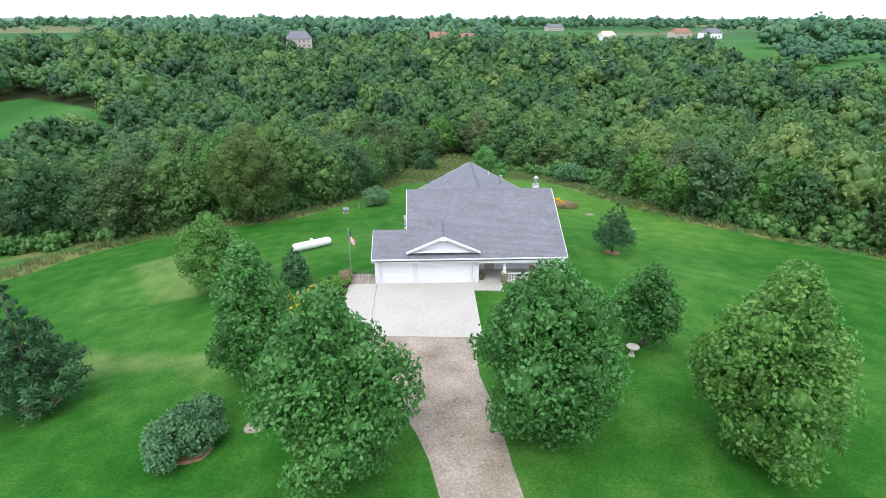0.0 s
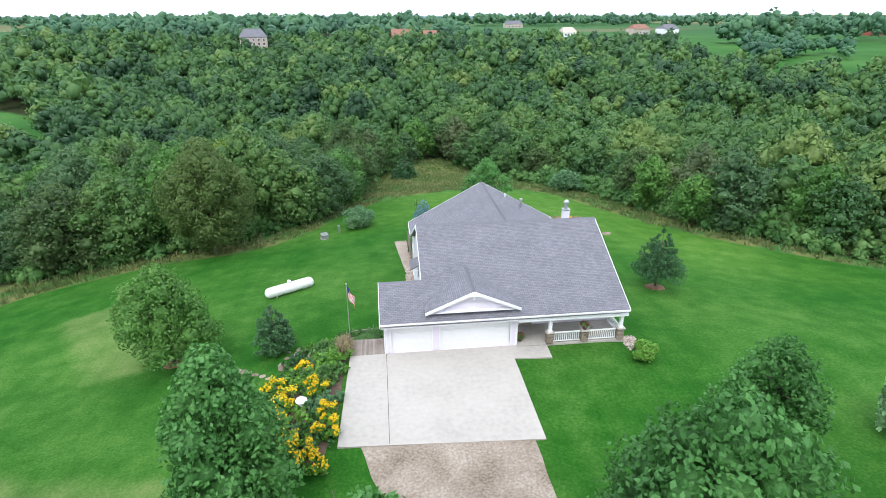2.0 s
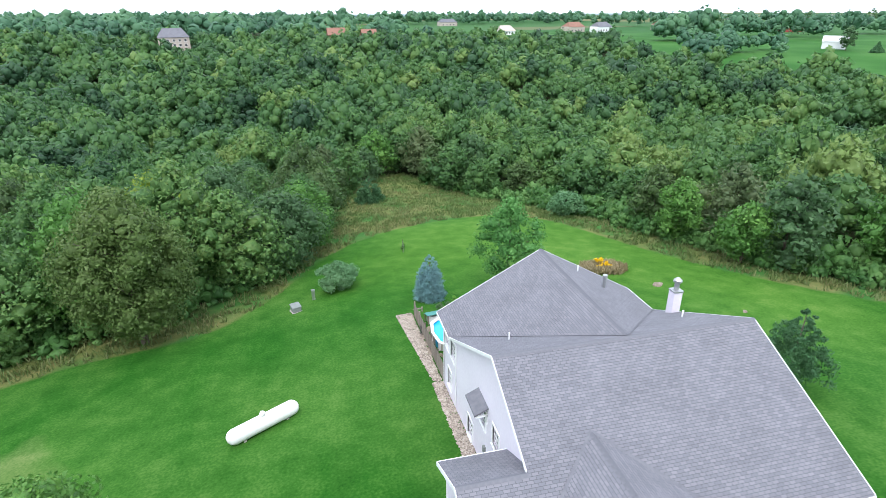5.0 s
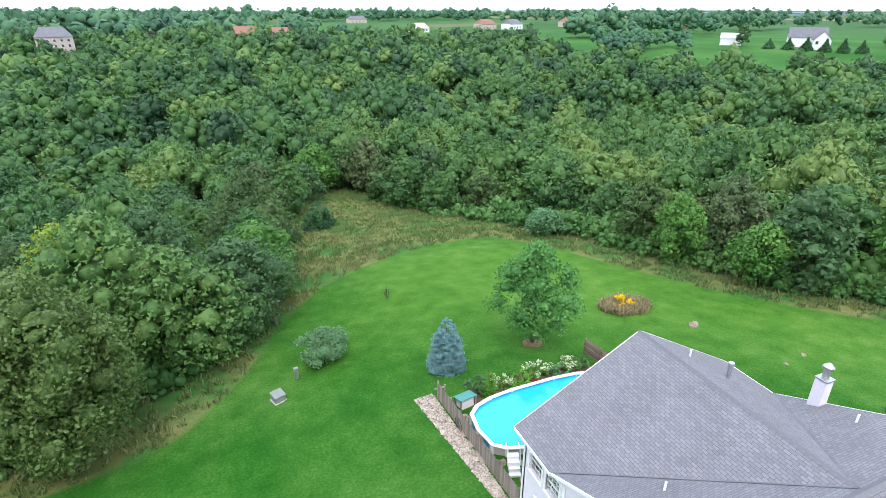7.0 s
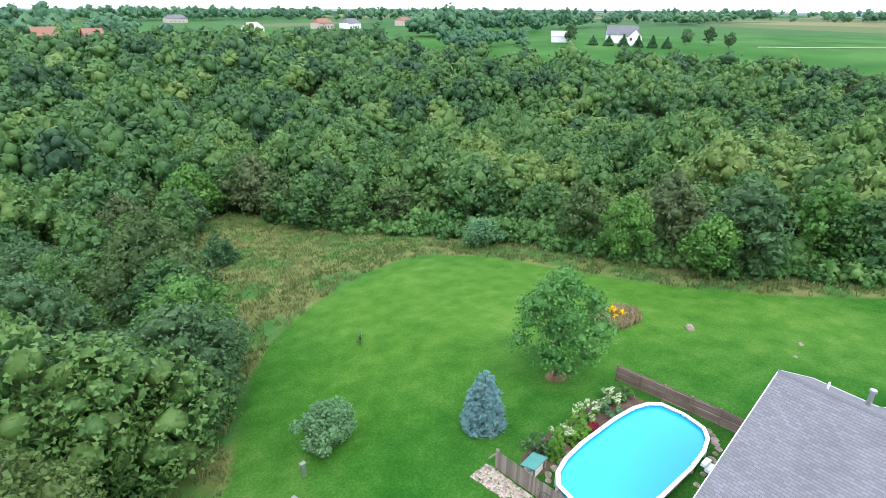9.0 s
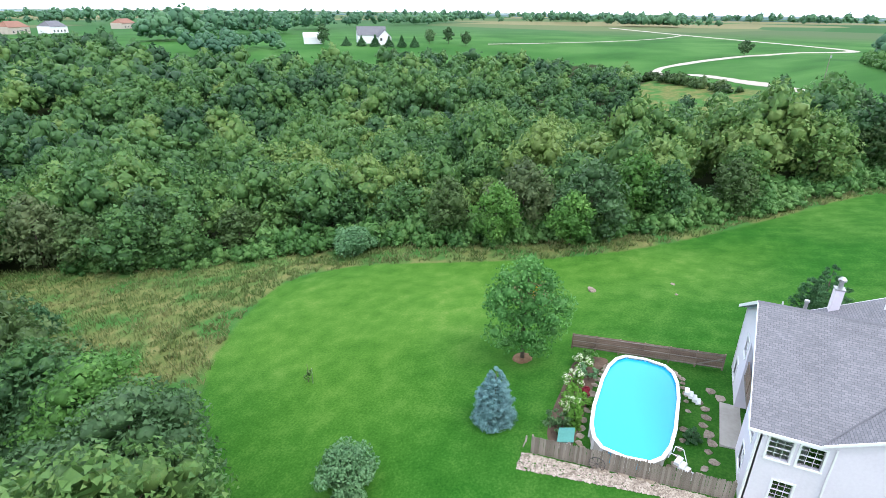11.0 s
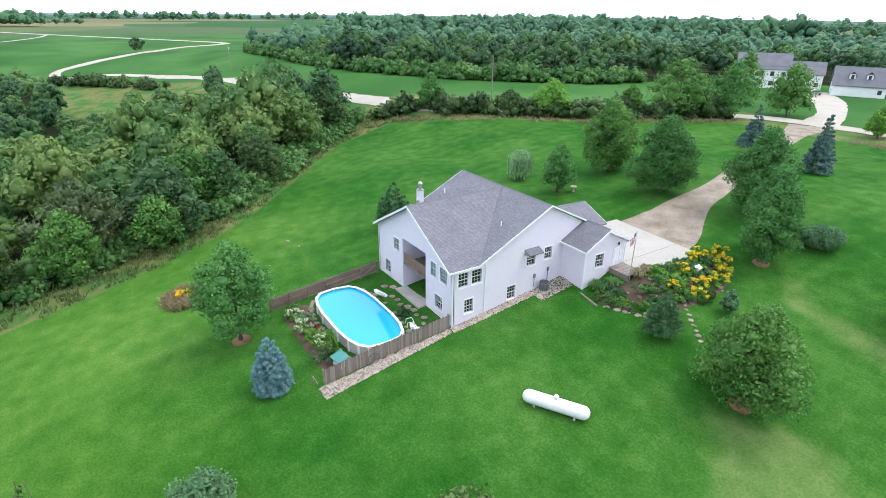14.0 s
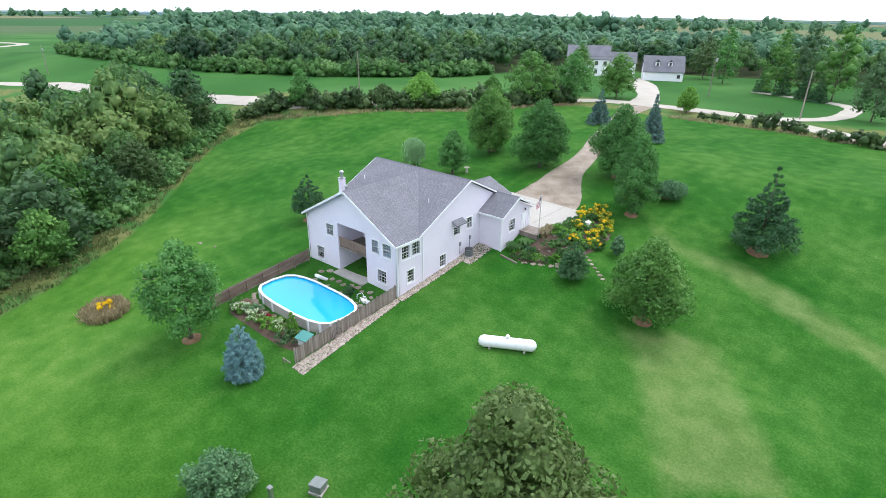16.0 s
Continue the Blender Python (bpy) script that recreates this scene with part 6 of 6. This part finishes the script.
rs_g = random.Random(21)
ring_g = rounded(GARDEN, 1)
for q in range(56):
    a, u = rs_g.choice(ring_g), rs_g.uniform(0.1, 0.92)
    x, y = -10.8 + (a[0] + 10.8) * u, 44.5 + (a[1] - 44.5) * u
    leaf, lab = rs_g.choice(((L_WEED, "dark green leafy perennial in the garden"), (L_LIME, "bright green leafy perennial in the garden"), (L_BUSH, "grey-green leafy perennial in the garden"), (L_WEED, "low spreading green groundcover in the garden")))
    plant("low_plant", x, y, rs_g.uniform(0.25, 0.7), rs_g.uniform(0.5, 1.0), leaf, lab, 1200 + q, 7, 20, 0.13)


def blades(name, x, y, r, h, leaf, label, cnt, seed, width=0.05, category="plant"):
    """A fountain of arching strap leaves."""
    t = tree_at(name, x, y, label, category)
    rs = np.random.RandomState(seed)
    vs, fs = [], []
    for q in range(cnt):
        a, l = rs.uniform(0, 6.28), r * rs.uniform(0.5, 1.1)
        o = rs.uniform(-0.4, 0.4, 2) * r
        w = np.array([-math.sin(a), math.cos(a), 0]) * width
        d = np.array([math.cos(a), math.sin(a), 0])
        for i, (u, z) in enumerate(((0, 0), (0.35, 0.8), (0.7, 1.0), (1.0, 0.65))):
            c = np.array([*o, 0]) + d * l * u + np.array([0, 0, h * z * rs.uniform(0.9, 1.1)])
            vs += [c - w * (1 - 0.6 * u), c + w * (1 - 0.6 * u)]
        b = q * 8
        fs += [(b, b + 1, b + 3, b + 2), (b + 2, b + 3, b + 5, b + 4), (b + 4, b + 5, b + 7, b + 6)]
    link_mesh("foliage", np.array(vs), np.array(fs), leaf, t)


blades("hosta", -6.9, 51.2, 0.9, 0.7, L_WEED, "dark green strap-leaved clump beside the garage", 150, 61, 0.06)
blades("hosta", -7.6, 49.9, 0.8, 0.65, L_WEED, "dark green strap-leaved clump beside the deck", 130, 62, 0.06)
blades("ornamental_grass", -8.9, 48.2, 0.7, 1.0, L_TAN, "tan feathery ornamental grass by the landing", 160, 63, 0.03)
blades("ornamental_grass", -8.9, 47.2, 0.6, 0.9, L_TAN, "tan feathery ornamental grass by the slab", 140, 64, 0.03)
# beside the pool
for x, y, r, h, leaf, bl, lab in ((1.8, 76.0, 0.7, 1.0, L_LIME, L_WFLOWER, "hydrangea with cream flower heads"), (5.2, 76.4, 0.7, 1.0, L_LIME, L_WFLOWER, "hydrangea with cream flower heads"), (7.6, 76.3, 0.7, 0.8, L_LIME, L_WFLOWER, "hydrangea with cream flower heads"), (3.4, 76.1, 0.8, 0.7, L_LIME, None, "yellow-green perennials by the pool"), (6.4, 75.8, 0.7, 0.7, L_BUSH, None, "grey-green perennials by the pool"), (8.8, 76.2, 0.7, 0.6, L_WEED, None, "green perennials by the board fence"), (-0.2, 76.4, 0.8, 1.0, L_DARK, None, "dark green rounded shrub by the pool"), (4.3, 75.3, 0.3, 0.4, L_RFLOWER, None, "purple-red perennials by the pool"), (2.6, 75.4, 0.6, 0.6, L_LIME, None, "yellow-green perennials by the pool")):
    plant("poolside_plant", x, y, h * 1.1, r * 1.3, leaf, lab, 960 + k, 9, 24, 0.14, bl)
    k += 1
conifer("arborvitae", 0.35, 75.4, 2.2, 0.55, L_LIME, "narrow bright-green arborvitae by the pool", 31, 9, 0.0, 0.12, 60, 0.0, 9, power=0.4)
conifer("dwarf_pine", 1.4, 67.9, 0.9, 0.6, L_PINE, "small dwarf pine on the yard grass", 32, 5, -0.1, 0.12, 40, 0.05, 7, power=0.6)
# flower island on the lawn
rs_i = np.random.RandomState(12)
a, q = rs_i.uniform(0, 6.28, 420), np.sqrt(rs_i.uniform(0, 1, 420))
tufts("island_grass", np.column_stack([20.2 + 2.5 * q * np.cos(a), 84.2 + 1.8 * q * np.sin(a)]), L_TAN, 0.65, 0.4, 14, "tan seeding grass island on the lawn", 6)
plant("goldenrod", 19.9, 84.2, 1.3, 0.9, L_YELLOW, "bright yellow goldenrod clump in the grass island", 990, 10, 26, 0.14)
# sapling with its stake
t = tree_at("sapling", -0.6, 97.8, "thin staked sapling with few leaves", "tree")
part("stem", bm_tube((0, 0, -0.2), (0.1, 0, 1.9), 0.025, 0.015, 6), M_BARK, t)
part("stake", bm_tube((0.5, 0.2, -0.2), (0.5, 0.2, 1.6), 0.03, 0.03, 6), M_METAL, t)
v, f = leaves(np.random.RandomState(3), [(0, 0, 0.5, 0.35, 0.35, 0.3), (0.1, 0.1, 1.0, 0.2, 0.2, 0.3)], 60, 0.12)
link_mesh("crown", v, f, L_OAK, t)

# ---- yard fittings ----
x, y = -13.75, 83.6
t = thing("utility_box", "grey-green metal transformer box on a pad", "utility box", at=(x, y, height(x, y)), rz=radians(20))
part("pad", bm_box([(-0.5, 0.5, -0.5, 0.5, -0.2, 0.08)], 0.01), M_CONC, t)
part("cabinet", bm_box([(-0.42, 0.42, -0.42, 0.42, 0.08, 0.55)], 0.02), M_GREY, t)
part("lid", bm_prism([(-0.46, -0.46, 0.62), (0.46, -0.46, 0.62), (0.46, 0.46, 0.74), (-0.46, 0.46, 0.74)], (0, 0, -0.1)), M_GREY, t)
x, y = -12.0, 86.0
t = thing("pedestal", "slim pale metal cable pedestal", "utility post", at=(x, y, height(x, y)), rz=radians(10))
part("body", bm_box([(-0.16, 0.16, -0.12, 0.12, -0.2, 1.05)], 0.015), M_METAL, t)
part("cap", bm_box([(-0.19, 0.19, -0.15, 0.15, 1.05, 1.12)], 0.015), M_GREY, t)
x, y = 12.9, 34.6
t = thing("birdbath", "pale stone birdbath on a turned pedestal", "birdbath", at=(x, y, height(x, y)))
part("pedestal", bm_lathe([(0.24, -0.1), (0.24, 0.08), (0.13, 0.16), (0.11, 0.45), (0.15, 0.6)], 18), M_CONC, t, smooth=True)
part("basin", bm_lathe([(0.14, 0.6), (0.36, 0.68), (0.46, 0.78), (0.43, 0.79), (0.3, 0.72), (0.02, 0.7)], 22), M_CONC, t, smooth=True)
x, y = -11.2, 42.2
t = thing("garden_lantern", "pale stone pagoda lantern among the flowers", "lantern", at=(x, y, height(x, y)))
part("base", bm_lathe([(0.25, -0.1), (0.25, 0.12), (0.12, 0.18), (0.1, 0.6), (0.2, 0.68)], 12), M_WHITE, t)
part("light_box", bm_box([(-0.17, 0.17, -0.17, 0.17, 0.68, 0.98)], 0.02), M_WHITE, t)
part("cap", bm_lathe([(0.38, 0.98), (0.3, 1.06), (0.12, 1.18), (0.04, 1.3)], 8), M_WHITE, t)
x, y = -8.55, 48.9
gz = height(x, y)
t = thing("flagpole", "slender metal flagpole with a striped flag", "flagpole", at=(x, y, gz))
TOP = 4.55 - gz
part("pole", bm_tube((0, 0, -0.3), (0, 0, TOP), 0.04, 0.03, 10), M_METAL, t)
part("finial", bm_lathe([(0.01, TOP), (0.07, TOP + 0.05), (0.07, TOP + 0.1), (0.01, TOP + 0.15)], 12), M_METAL, t)
fl = new("flag")
fl.parent = t
fl["label"] = "limp red, white and blue striped flag"


def cloth(u, v):
    """A point of the drooping flag; u along the fly, v down the hoist."""
    return (0.05 + 0.46 * u + 0.05 * math.sin(9 * u + 2 * v), 0.10 * math.sin(8 * u + 1.5 * v) * u, TOP - 0.1 - 0.85 * v - 0.95 * u)


def cloth_piece(name, u0, u1, v0, v1, m, lift=0.0):
    bm = bmesh.new()
    nu = max(2, int((u1 - u0) * 12))
    g = [[bm.verts.new(Vector(cloth(u0 + (u1 - u0) * i / nu, v0 + (v1 - v0) * j / 2)) + Vector((0, lift, 0))) for i in range(nu + 1)] for j in range(3)]
    for j in range(2):
        for i in range(nu):
            bm.faces.new((g[j][i], g[j][i + 1], g[j + 1][i + 1], g[j + 1][i]))
    part(name, bm, m, fl, smooth=True)


for k in range(13):
    cloth_piece("stripe", 0.4 if k < 7 else 0.0, 1.0, k / 13, (k + 1) / 13, M_RED if k % 2 == 0 else M_CLOTH)
cloth_piece("canton", 0.0, 0.4, 0.0, 7 / 13, M_BLUE)
x, y = -3.75, 55.2
t = thing("air_conditioner", "grey louvred air-conditioner unit by the wall", "air conditioner", at=(x, y, height(x, y)))
part("pad", bm_box([(-0.5, 0.5, -0.5, 0.5, -0.3, 0.06)]), M_CONC, t)
part("coil_case", bm_lathe([(0.42, 0.06), (0.44, 0.1), (0.44, 0.85), (0.42, 0.9)], 20), M_GREY, t)
for k in range(9):
    part("louvre", bm_lathe([(0.452, 0.14 + k * 0.08), (0.455, 0.17 + k * 0.08)], 20), M_DARK, t)
part("grille", bm_lathe([(0.43, 0.9), (0.40, 0.95), (0.1, 0.96)], 20), M_DARK, t)
for x, z0, z1 in ((55.9, -0.6, 0.4), (54.2, -0.3, 0.2)):
    tagged(part("utility_meter", bm_box([(-3.14, -3.01, x - 0.1, x + 0.1, z0, z0 + 0.4), (-3.08, -3.02, x - 0.02, x + 0.02, z0 - 1.0, z0)]), M_GREY, None), "grey utility meter on the house wall", "meter")
# pump cover and gear beside the pool
x, y = -1.55, 75.5
t = thing("pump_cover", "small shelter with a teal sloping cover by the pool", "pump cover", at=(x, y, height(x, y)), rz=radians(8))
part("cover", bm_prism([(-0.7, -0.5, 1.0), (0.7, -0.5, 1.0), (0.7, 0.55, 0.72), (-0.7, 0.55, 0.72)], (0, 0, -0.05)), M_TEAL, t, "teal cover")
part("box", bm_box([(-0.5, 0.5, -0.35, 0.4, 0.0, 0.68)], 0.01), M_WHITE, t)
for sx in (-0.62, 0.62):
    for sy, z in ((-0.42, 0.93), (0.47, 0.7)):
        part("leg", bm_box([(sx - 0.04, sx + 0.04, sy - 0.04, sy + 0.04, -0.1, z)]), M_WOODOLD, t)
x, y = -3.12, 73.2
t = thing("wagon_wheel", "thin rusty metal wheel leaning on the fence", "wheel", at=(x, y, height(x, y) + 0.52))
bm = bmesh.new()
for k in range(20):
    a0, a1 = 2 * math.pi * k / 20, 2 * math.pi * (k + 1) / 20
    bm_tube((0, 0.5 * math.cos(a0), 0.5 * math.sin(a0)), (0, 0.5 * math.cos(a1), 0.5 * math.sin(a1)), 0.02, 0.02, 6, True, bm)
part("rim", bm, M_DARK, t)
for k in range(8):
    a0 = 2 * math.pi * k / 8
    part("spoke", bm_tube((0, 0, 0), (0, 0.5 * math.cos(a0), 0.5 * math.sin(a0)), 0.012, 0.012, 6), M_DARK, t)
# hand pump under the front tree
x, y = -5.9, 22.9
t = thing("yard_ornament", "slim rust-red iron stand under the tree", "ornament", at=(x, y, height(x, y)))
for s in (-0.08, 0.08):
    part("bar", bm_tube((s, 0, -0.1), (s * 0.3, 0, 1.2), 0.02, 0.02, 6), M_RED, t)
part("plate", bm_box([(-0.12, 0.12, -0.03, 0.03, 1.15, 1.3)], 0.01), M_RED, t)
# flower pots on the porch
for x, y, z, r in ((PX[1], 46.9, 1.02, 0.22), (3.55, 47.4, 0.06, 0.2)):
    t = thing("flower_pot", "dark pot with crimson flowers on the porch", "flower pot", "porch pots", at=(x, y, z))
    part("pot", bm_lathe([(r * 0.6, 0), (r, 0.28), (r * 1.08, 0.3), (r * 0.9, 0.3)], 14), M_TERRA, t)
    v, f = leaves(np.random.RandomState(int(x * 9)), [(0, 0, 0.4, 0.34, 0.34, 0.2)], 120, 0.12)
    link_mesh("foliage", v, f, L_WEED, t)
    v, f = leaves(np.random.RandomState(int(x * 7)), [(0, 0, 0.46, 0.34, 0.34, 0.2)], 60, 0.1, 0, 0.85)
    link_mesh("blossom", v, f, L_RFLOWER, t)


# ---- utility poles and wires ----
def utility_pole(x, y, h, lean=0.0, transformer=False):
    t = thing("utility_pole", "weathered grey wooden utility pole", "utility pole", "roadside poles", at=(x, y, height(x, y)), rz=0.4)
    part("pole", bm_tube((0, 0, -0.5), (lean, 0, h), 0.17, 0.11, 10), M_WOODOLD, t)
    part("insulator", bm_lathe([(0.05, h), (0.08, h + 0.1), (0.03, h + 0.22)], 8), M_METAL, t).location = (lean, 0, 0)
    if transformer:
        part("transformer", bm_lathe([(0.24, h - 1.6), (0.26, h - 1.5), (0.26, h - 0.75), (0.2, h - 0.65)], 14), M_METAL, t).location = (lean - 0.4, 0, 0)


POLES = [(230, 29, 10.5, True), (80, -3, 10.5, False), (8.2, -68, 11.0, True), (-18, -43.5, 10.0, False)]
for x, y, h, tr in POLES:
    utility_pole(x, y, h, 0.0, tr)
for (ax, ay, ah, _), (bx, by, bh, _) in zip(POLES, POLES[1:]):
    cu = bpy.data.curves.new("wire", "CURVE")
    cu.dimensions, cu.bevel_depth = "3D", 0.02
    s = cu.splines.new("POLY")
    s.points.add(16)
    for k in range(17):
        u = k / 16
        z = (height(ax, ay) + ah) * (1 - u) + (height(bx, by) + bh) * u - 3.0 * u * (1 - u)
        s.points[k].co = (ax + (bx - ax) * u, ay + (by - ay) * u, z + 0.15, 1)
    cu.materials.append(M_DARK)
    tagged(new("power_line", cu), "thin dark overhead wire between poles", "wire")


# ---- other buildings ----
def building(name, label, x, y, rz, w, d, h, rise, wallm, roofm, windows=(), doors=(), dormers=(), sink=0.5, hip=0.0, z=None, category="house"):
    """A gabled building: w along its ridge, d deep; windows as (side, along, sill, width, height)."""
    t = thing(name, label, category, at=(x, y, height(x, y) if z is None else z), rz=radians(rz))
    part("wall", bm_box([(-w / 2, w / 2, -d / 2, d / 2, -sink, h)]), wallm, t)
    for s in (-1, 1):
        part("gable", bm_prism([(s * w / 2, -d / 2, h), (s * w / 2, d / 2, h), (s * (w / 2 - hip), 0, h + rise)], (-s * 0.2, 0, 0)), wallm if not hip else roofm, t)
        part("roof", bm_prism([(-w / 2 - 0.4, s * (d / 2 + 0.4), h - rise * 0.8 / d), (w / 2 + 0.4, s * (d / 2 + 0.4), h - rise * 0.8 / d), (w / 2 + 0.4 - hip, 0, h + rise + 0.1), (-w / 2 - 0.4 + hip, 0, h + rise + 0.1)], (0, 0, -0.2)), roofm, t)
    for side, u, z0, ww, hh in windows:
        q = new("window")
        q.parent = t
        if side in ("f", "b"):
            s = -1 if side == "f" else 1
            yy = s * d / 2
            part("frame", bm_box([(u - ww / 2 - 0.12, u + ww / 2 + 0.12, yy - 0.06, yy + 0.06, z0 - 0.12, z0 + hh + 0.12)]), M_WHITE, q)
            part("pane", bm_box([(u - ww / 2, u + ww / 2, yy - 0.075, yy + 0.075, z0, z0 + hh)]), M_DARK, q)
        else:
            s = -1 if side == "l" else 1
            xx = s * w / 2
            part("frame", bm_box([(xx - 0.06, xx + 0.06, u - ww / 2 - 0.12, u + ww / 2 + 0.12, z0 - 0.12, z0 + hh + 0.12)]), M_WHITE, q)
            part("pane", bm_box([(xx - 0.075, xx + 0.075, u - ww / 2, u + ww / 2, z0, z0 + hh)]), M_DARK, q)
    for side, u, ww, hh in doors:
        s = -1 if side == "f" else 1
        part("door", bm_box([(u - ww / 2, u + ww / 2, s * d / 2 - 0.08, s * d / 2 + 0.08, 0, hh)]), M_WHITE, t)
    for side, u in dormers:
        s = -1 if side == "f" else 1
        q = new("dormer")
        q.parent = t
        y0, y1 = s * d * 0.34, s * d * 0.1
        zb = h + rise * 0.3
        a, b = sorted((y0, y1))
        part("dormer_wall", bm_box([(u - 0.75, u + 0.75, a, b, zb - 0.6, zb + 1.4)]), wallm, q)
        part("pane", bm_box([(u - 0.35, u + 0.35, y0 - 0.05, y0 + 0.05, zb + 0.1, zb + 1.2)]), M_DARK, q)
        for e in (-1, 1):
            part("dormer_roof", bm_prism([(u + e * 1.0, y0 + s * 0.3, zb + 1.25), (u, y0 + s * 0.3, zb + 2.2), (u, y1, zb + 2.2), (u + e * 1.0, y1, zb + 1.25)], (0, 0, -0.15)), roofm, q)
    return t


W2 = [("b", u, z, 1.1, 1.4) for u in (-6, -3, 0, 3, 6) for z in (0.9, 3.8)] + [("f", u, z, 1.1, 1.4) for u in (-6, -3, 0, 3, 6) for z in (0.9, 3.8)] + [("l", u, z, 1.1, 1.4) for u in (-2.4, 2.4) for z in (0.9, 3.8)] + [("r", u, z, 1.1, 1.4) for u in (-2.4, 2.4) for z in (0.9, 3.8)]
building("neighbour_house", "large white two-storey house with a dark shingle roof", 62.5, -102, 28, 15, 10, 6.2, 4.2, M_WHITE, M_FARROOF, W2)
building("neighbour_wing", "lower white wing with a dark shingle roof", 52.5, -110.5, 28, 9, 8, 5.0, 3.2, M_WHITE, M_FARROOF, [("b", -3, 0.9, 1.1, 1.3), ("b", 2, 0.9, 1.1, 1.3), ("b", 2, 3.2, 1.1, 1.2)])
building("neighbour_garage", "cream garage with two dormers and a dark roof", 35.5, -106, 26, 13, 10, 3.4, 4.6, M_WHITE, M_FARROOF, [("b", -5.0, 1.0, 1.0, 1.2), ("l", 0, 1.0, 1.1, 1.3)], [("b", -1.2, 2.8, 2.3), ("b", 3.0, 2.8, 2.3)], [("b", -2), ("b", 2.2)])
W1 = [("f", u, 1.0, 1.4, 1.5) for u in (-7, -3.5, 0, 3.5, 7)] + [("f", u, 4.0, 1.3, 1.4) for u in (-7, -3.5, 0, 3.5, 7)]
building("far_mansion", "pale two-storey mansion among the trees", -95, 455, 12, 19, 13, 12.0, 5.0, M_TANWALL, M_FARROOF, [(a, b, c + 5, d, e) for a, b, c, d, e in W1], sink=6, hip=4)
building("brick_house", "red-brown brick house among the trees", 12, 445, 5, 12, 10, 10.0, 4.0, M_BROWNROOF, M_BROWNROOF, [("f", -3, 7.5, 1.4, 1.5), ("f", 3, 7.5, 1.4, 1.5)], sink=6)
building("brick_house", "red-brown brick house with a steep roof", 34, 440, 5, 10, 10, 10.0, 4.0, M_BROWNROOF, M_BROWNROOF, [("f", 0, 7.5, 1.4, 1.5)], sink=6)
for i, (x, y, rz, w, wm, rm, lab) in enumerate(((234, 1020, 8, 32, M_TANWALL, M_FARROOF, "far tan manor house behind the woods"), (310, 690, 20, 26, M_TANWALL, M_BROWNROOF, "far tan house with a hipped roof"), (342, 680, 20, 24, M_WHITE, M_FARROOF, "far pale house with a grey roof"), (470, 745, 25, 34, M_TANWALL, M_BROWNROOF, "far long house with a brown roof"), (205, 640, 10, 18, M_WHITE, M_TANWALL, "far low white building in the trees"), (800, -600, 40, 30, M_TANWALL, M_FARROOF, "far brown house on the wooded ridge"), (856, -720, 40, 30, M_WHITE, M_FARROOF, "far white building on the ridge"))):
    building("far_house", lab, x, y, rz, w, 14, 6.5 if i != 4 else 4.5, 5.0, wm, rm, [("f", u * w / 10, 1.2, 2, 2) for u in (-3, -1, 1, 3)], sink=2, hip=w / 6)
building("red_barn", "faded red barn at the field's edge", 560, 620, 30, 34, 16, 7, 7, M_BRICKRED, M_BRICKRED, [("f", -8, 1, 2, 2), ("f", 8, 1, 2, 2)], sink=1, category="barn")
building("white_shed", "small white gabled shed on the field", 345, 359, 130, 14, 10, 5, 3, M_WHITE, M_WHITE, [("l", 3, 0, 1.2, 2.2)], sink=1, category="shed")
building("farm_house", "white farmhouse behind dark spruces", 378, 325, 130, 23, 12, 6.5, 6, M_WHITE, M_FARROOF, [("f", u, 3, 1.6, 2) for u in (-8, -3, 3, 8)] + [("l", 0, 4, 2, 2)], sink=1)
building("farm_wing", "white farmhouse wing with a grey roof", 372, 310, 40, 15, 10, 6, 5, M_WHITE, M_FARROOF, [("l", u, 3, 1.6, 2) for u in (-3, 3)], sink=1)
for i, (x, y, h) in enumerate(((352, 318, 7), (356, 308, 8), (360, 298, 7.5), (366, 290, 8), (372, 282, 7), (346, 328, 6))):
    conifer("farm_spruce", x, y, h, 4.2, L_PINE, "dark spruce screening the farmhouse", 300 + i, 9, 0.1, 1.0, 12, 0.3, group="farm spruces")
for i, (x, y, h, r) in enumerate(((340, 345, 15, 6), (395, 280, 11, 5), (410, 270, 12, 5), (400, 250, 10, 5), (395, 50, 9, 4.5), (520, 560, 22, 9), (700, 640, 26, 8), (440, 600, 20, 9), (300, 260, 9, 5))):
    broadleaf("field_tree", x, y, h, r, 1.0, L_DARK, "lone tree on the crop fields", 320 + i, 20, 12, 1.0, group="field trees", top=0.8)


# a parked car on the neighbouring drive
def parked_car(x, y, rz):
    t = thing("parked_car", "silver car parked on the neighbouring drive", "car", at=(x, y, height(x, y) + 0.14), rz=radians(rz))
    prof = [(-2.2, 0.35), (-2.15, 0.8), (-1.3, 0.92), (-0.7, 1.42), (0.8, 1.42), (1.5, 0.95), (2.2, 0.85), (2.25, 0.35)]
    part("body", bm_prism([(a, -0.85, b) for a, b in prof], (0, 1.7, 0)), M_METAL, t)
    part("side_glass", bm_prism([(-1.1, -0.86, 0.95), (-0.65, -0.86, 1.36), (0.75, -0.86, 1.36), (1.3, -0.86, 0.98)], (0, 1.72, 0)), M_DARK, t)
    for a in (-1.4, 1.4):
        for s in (-0.82, 0.82):
            w = part("wheel", bm_lathe([(0.1, -0.1), (0.32, -0.1), (0.32, 0.1), (0.1, 0.1)], 14), M_DARK, t)
            w.matrix_basis = pose(a, s, 0.32, 90, 0, 0)


parked_car(41, -92, 60)
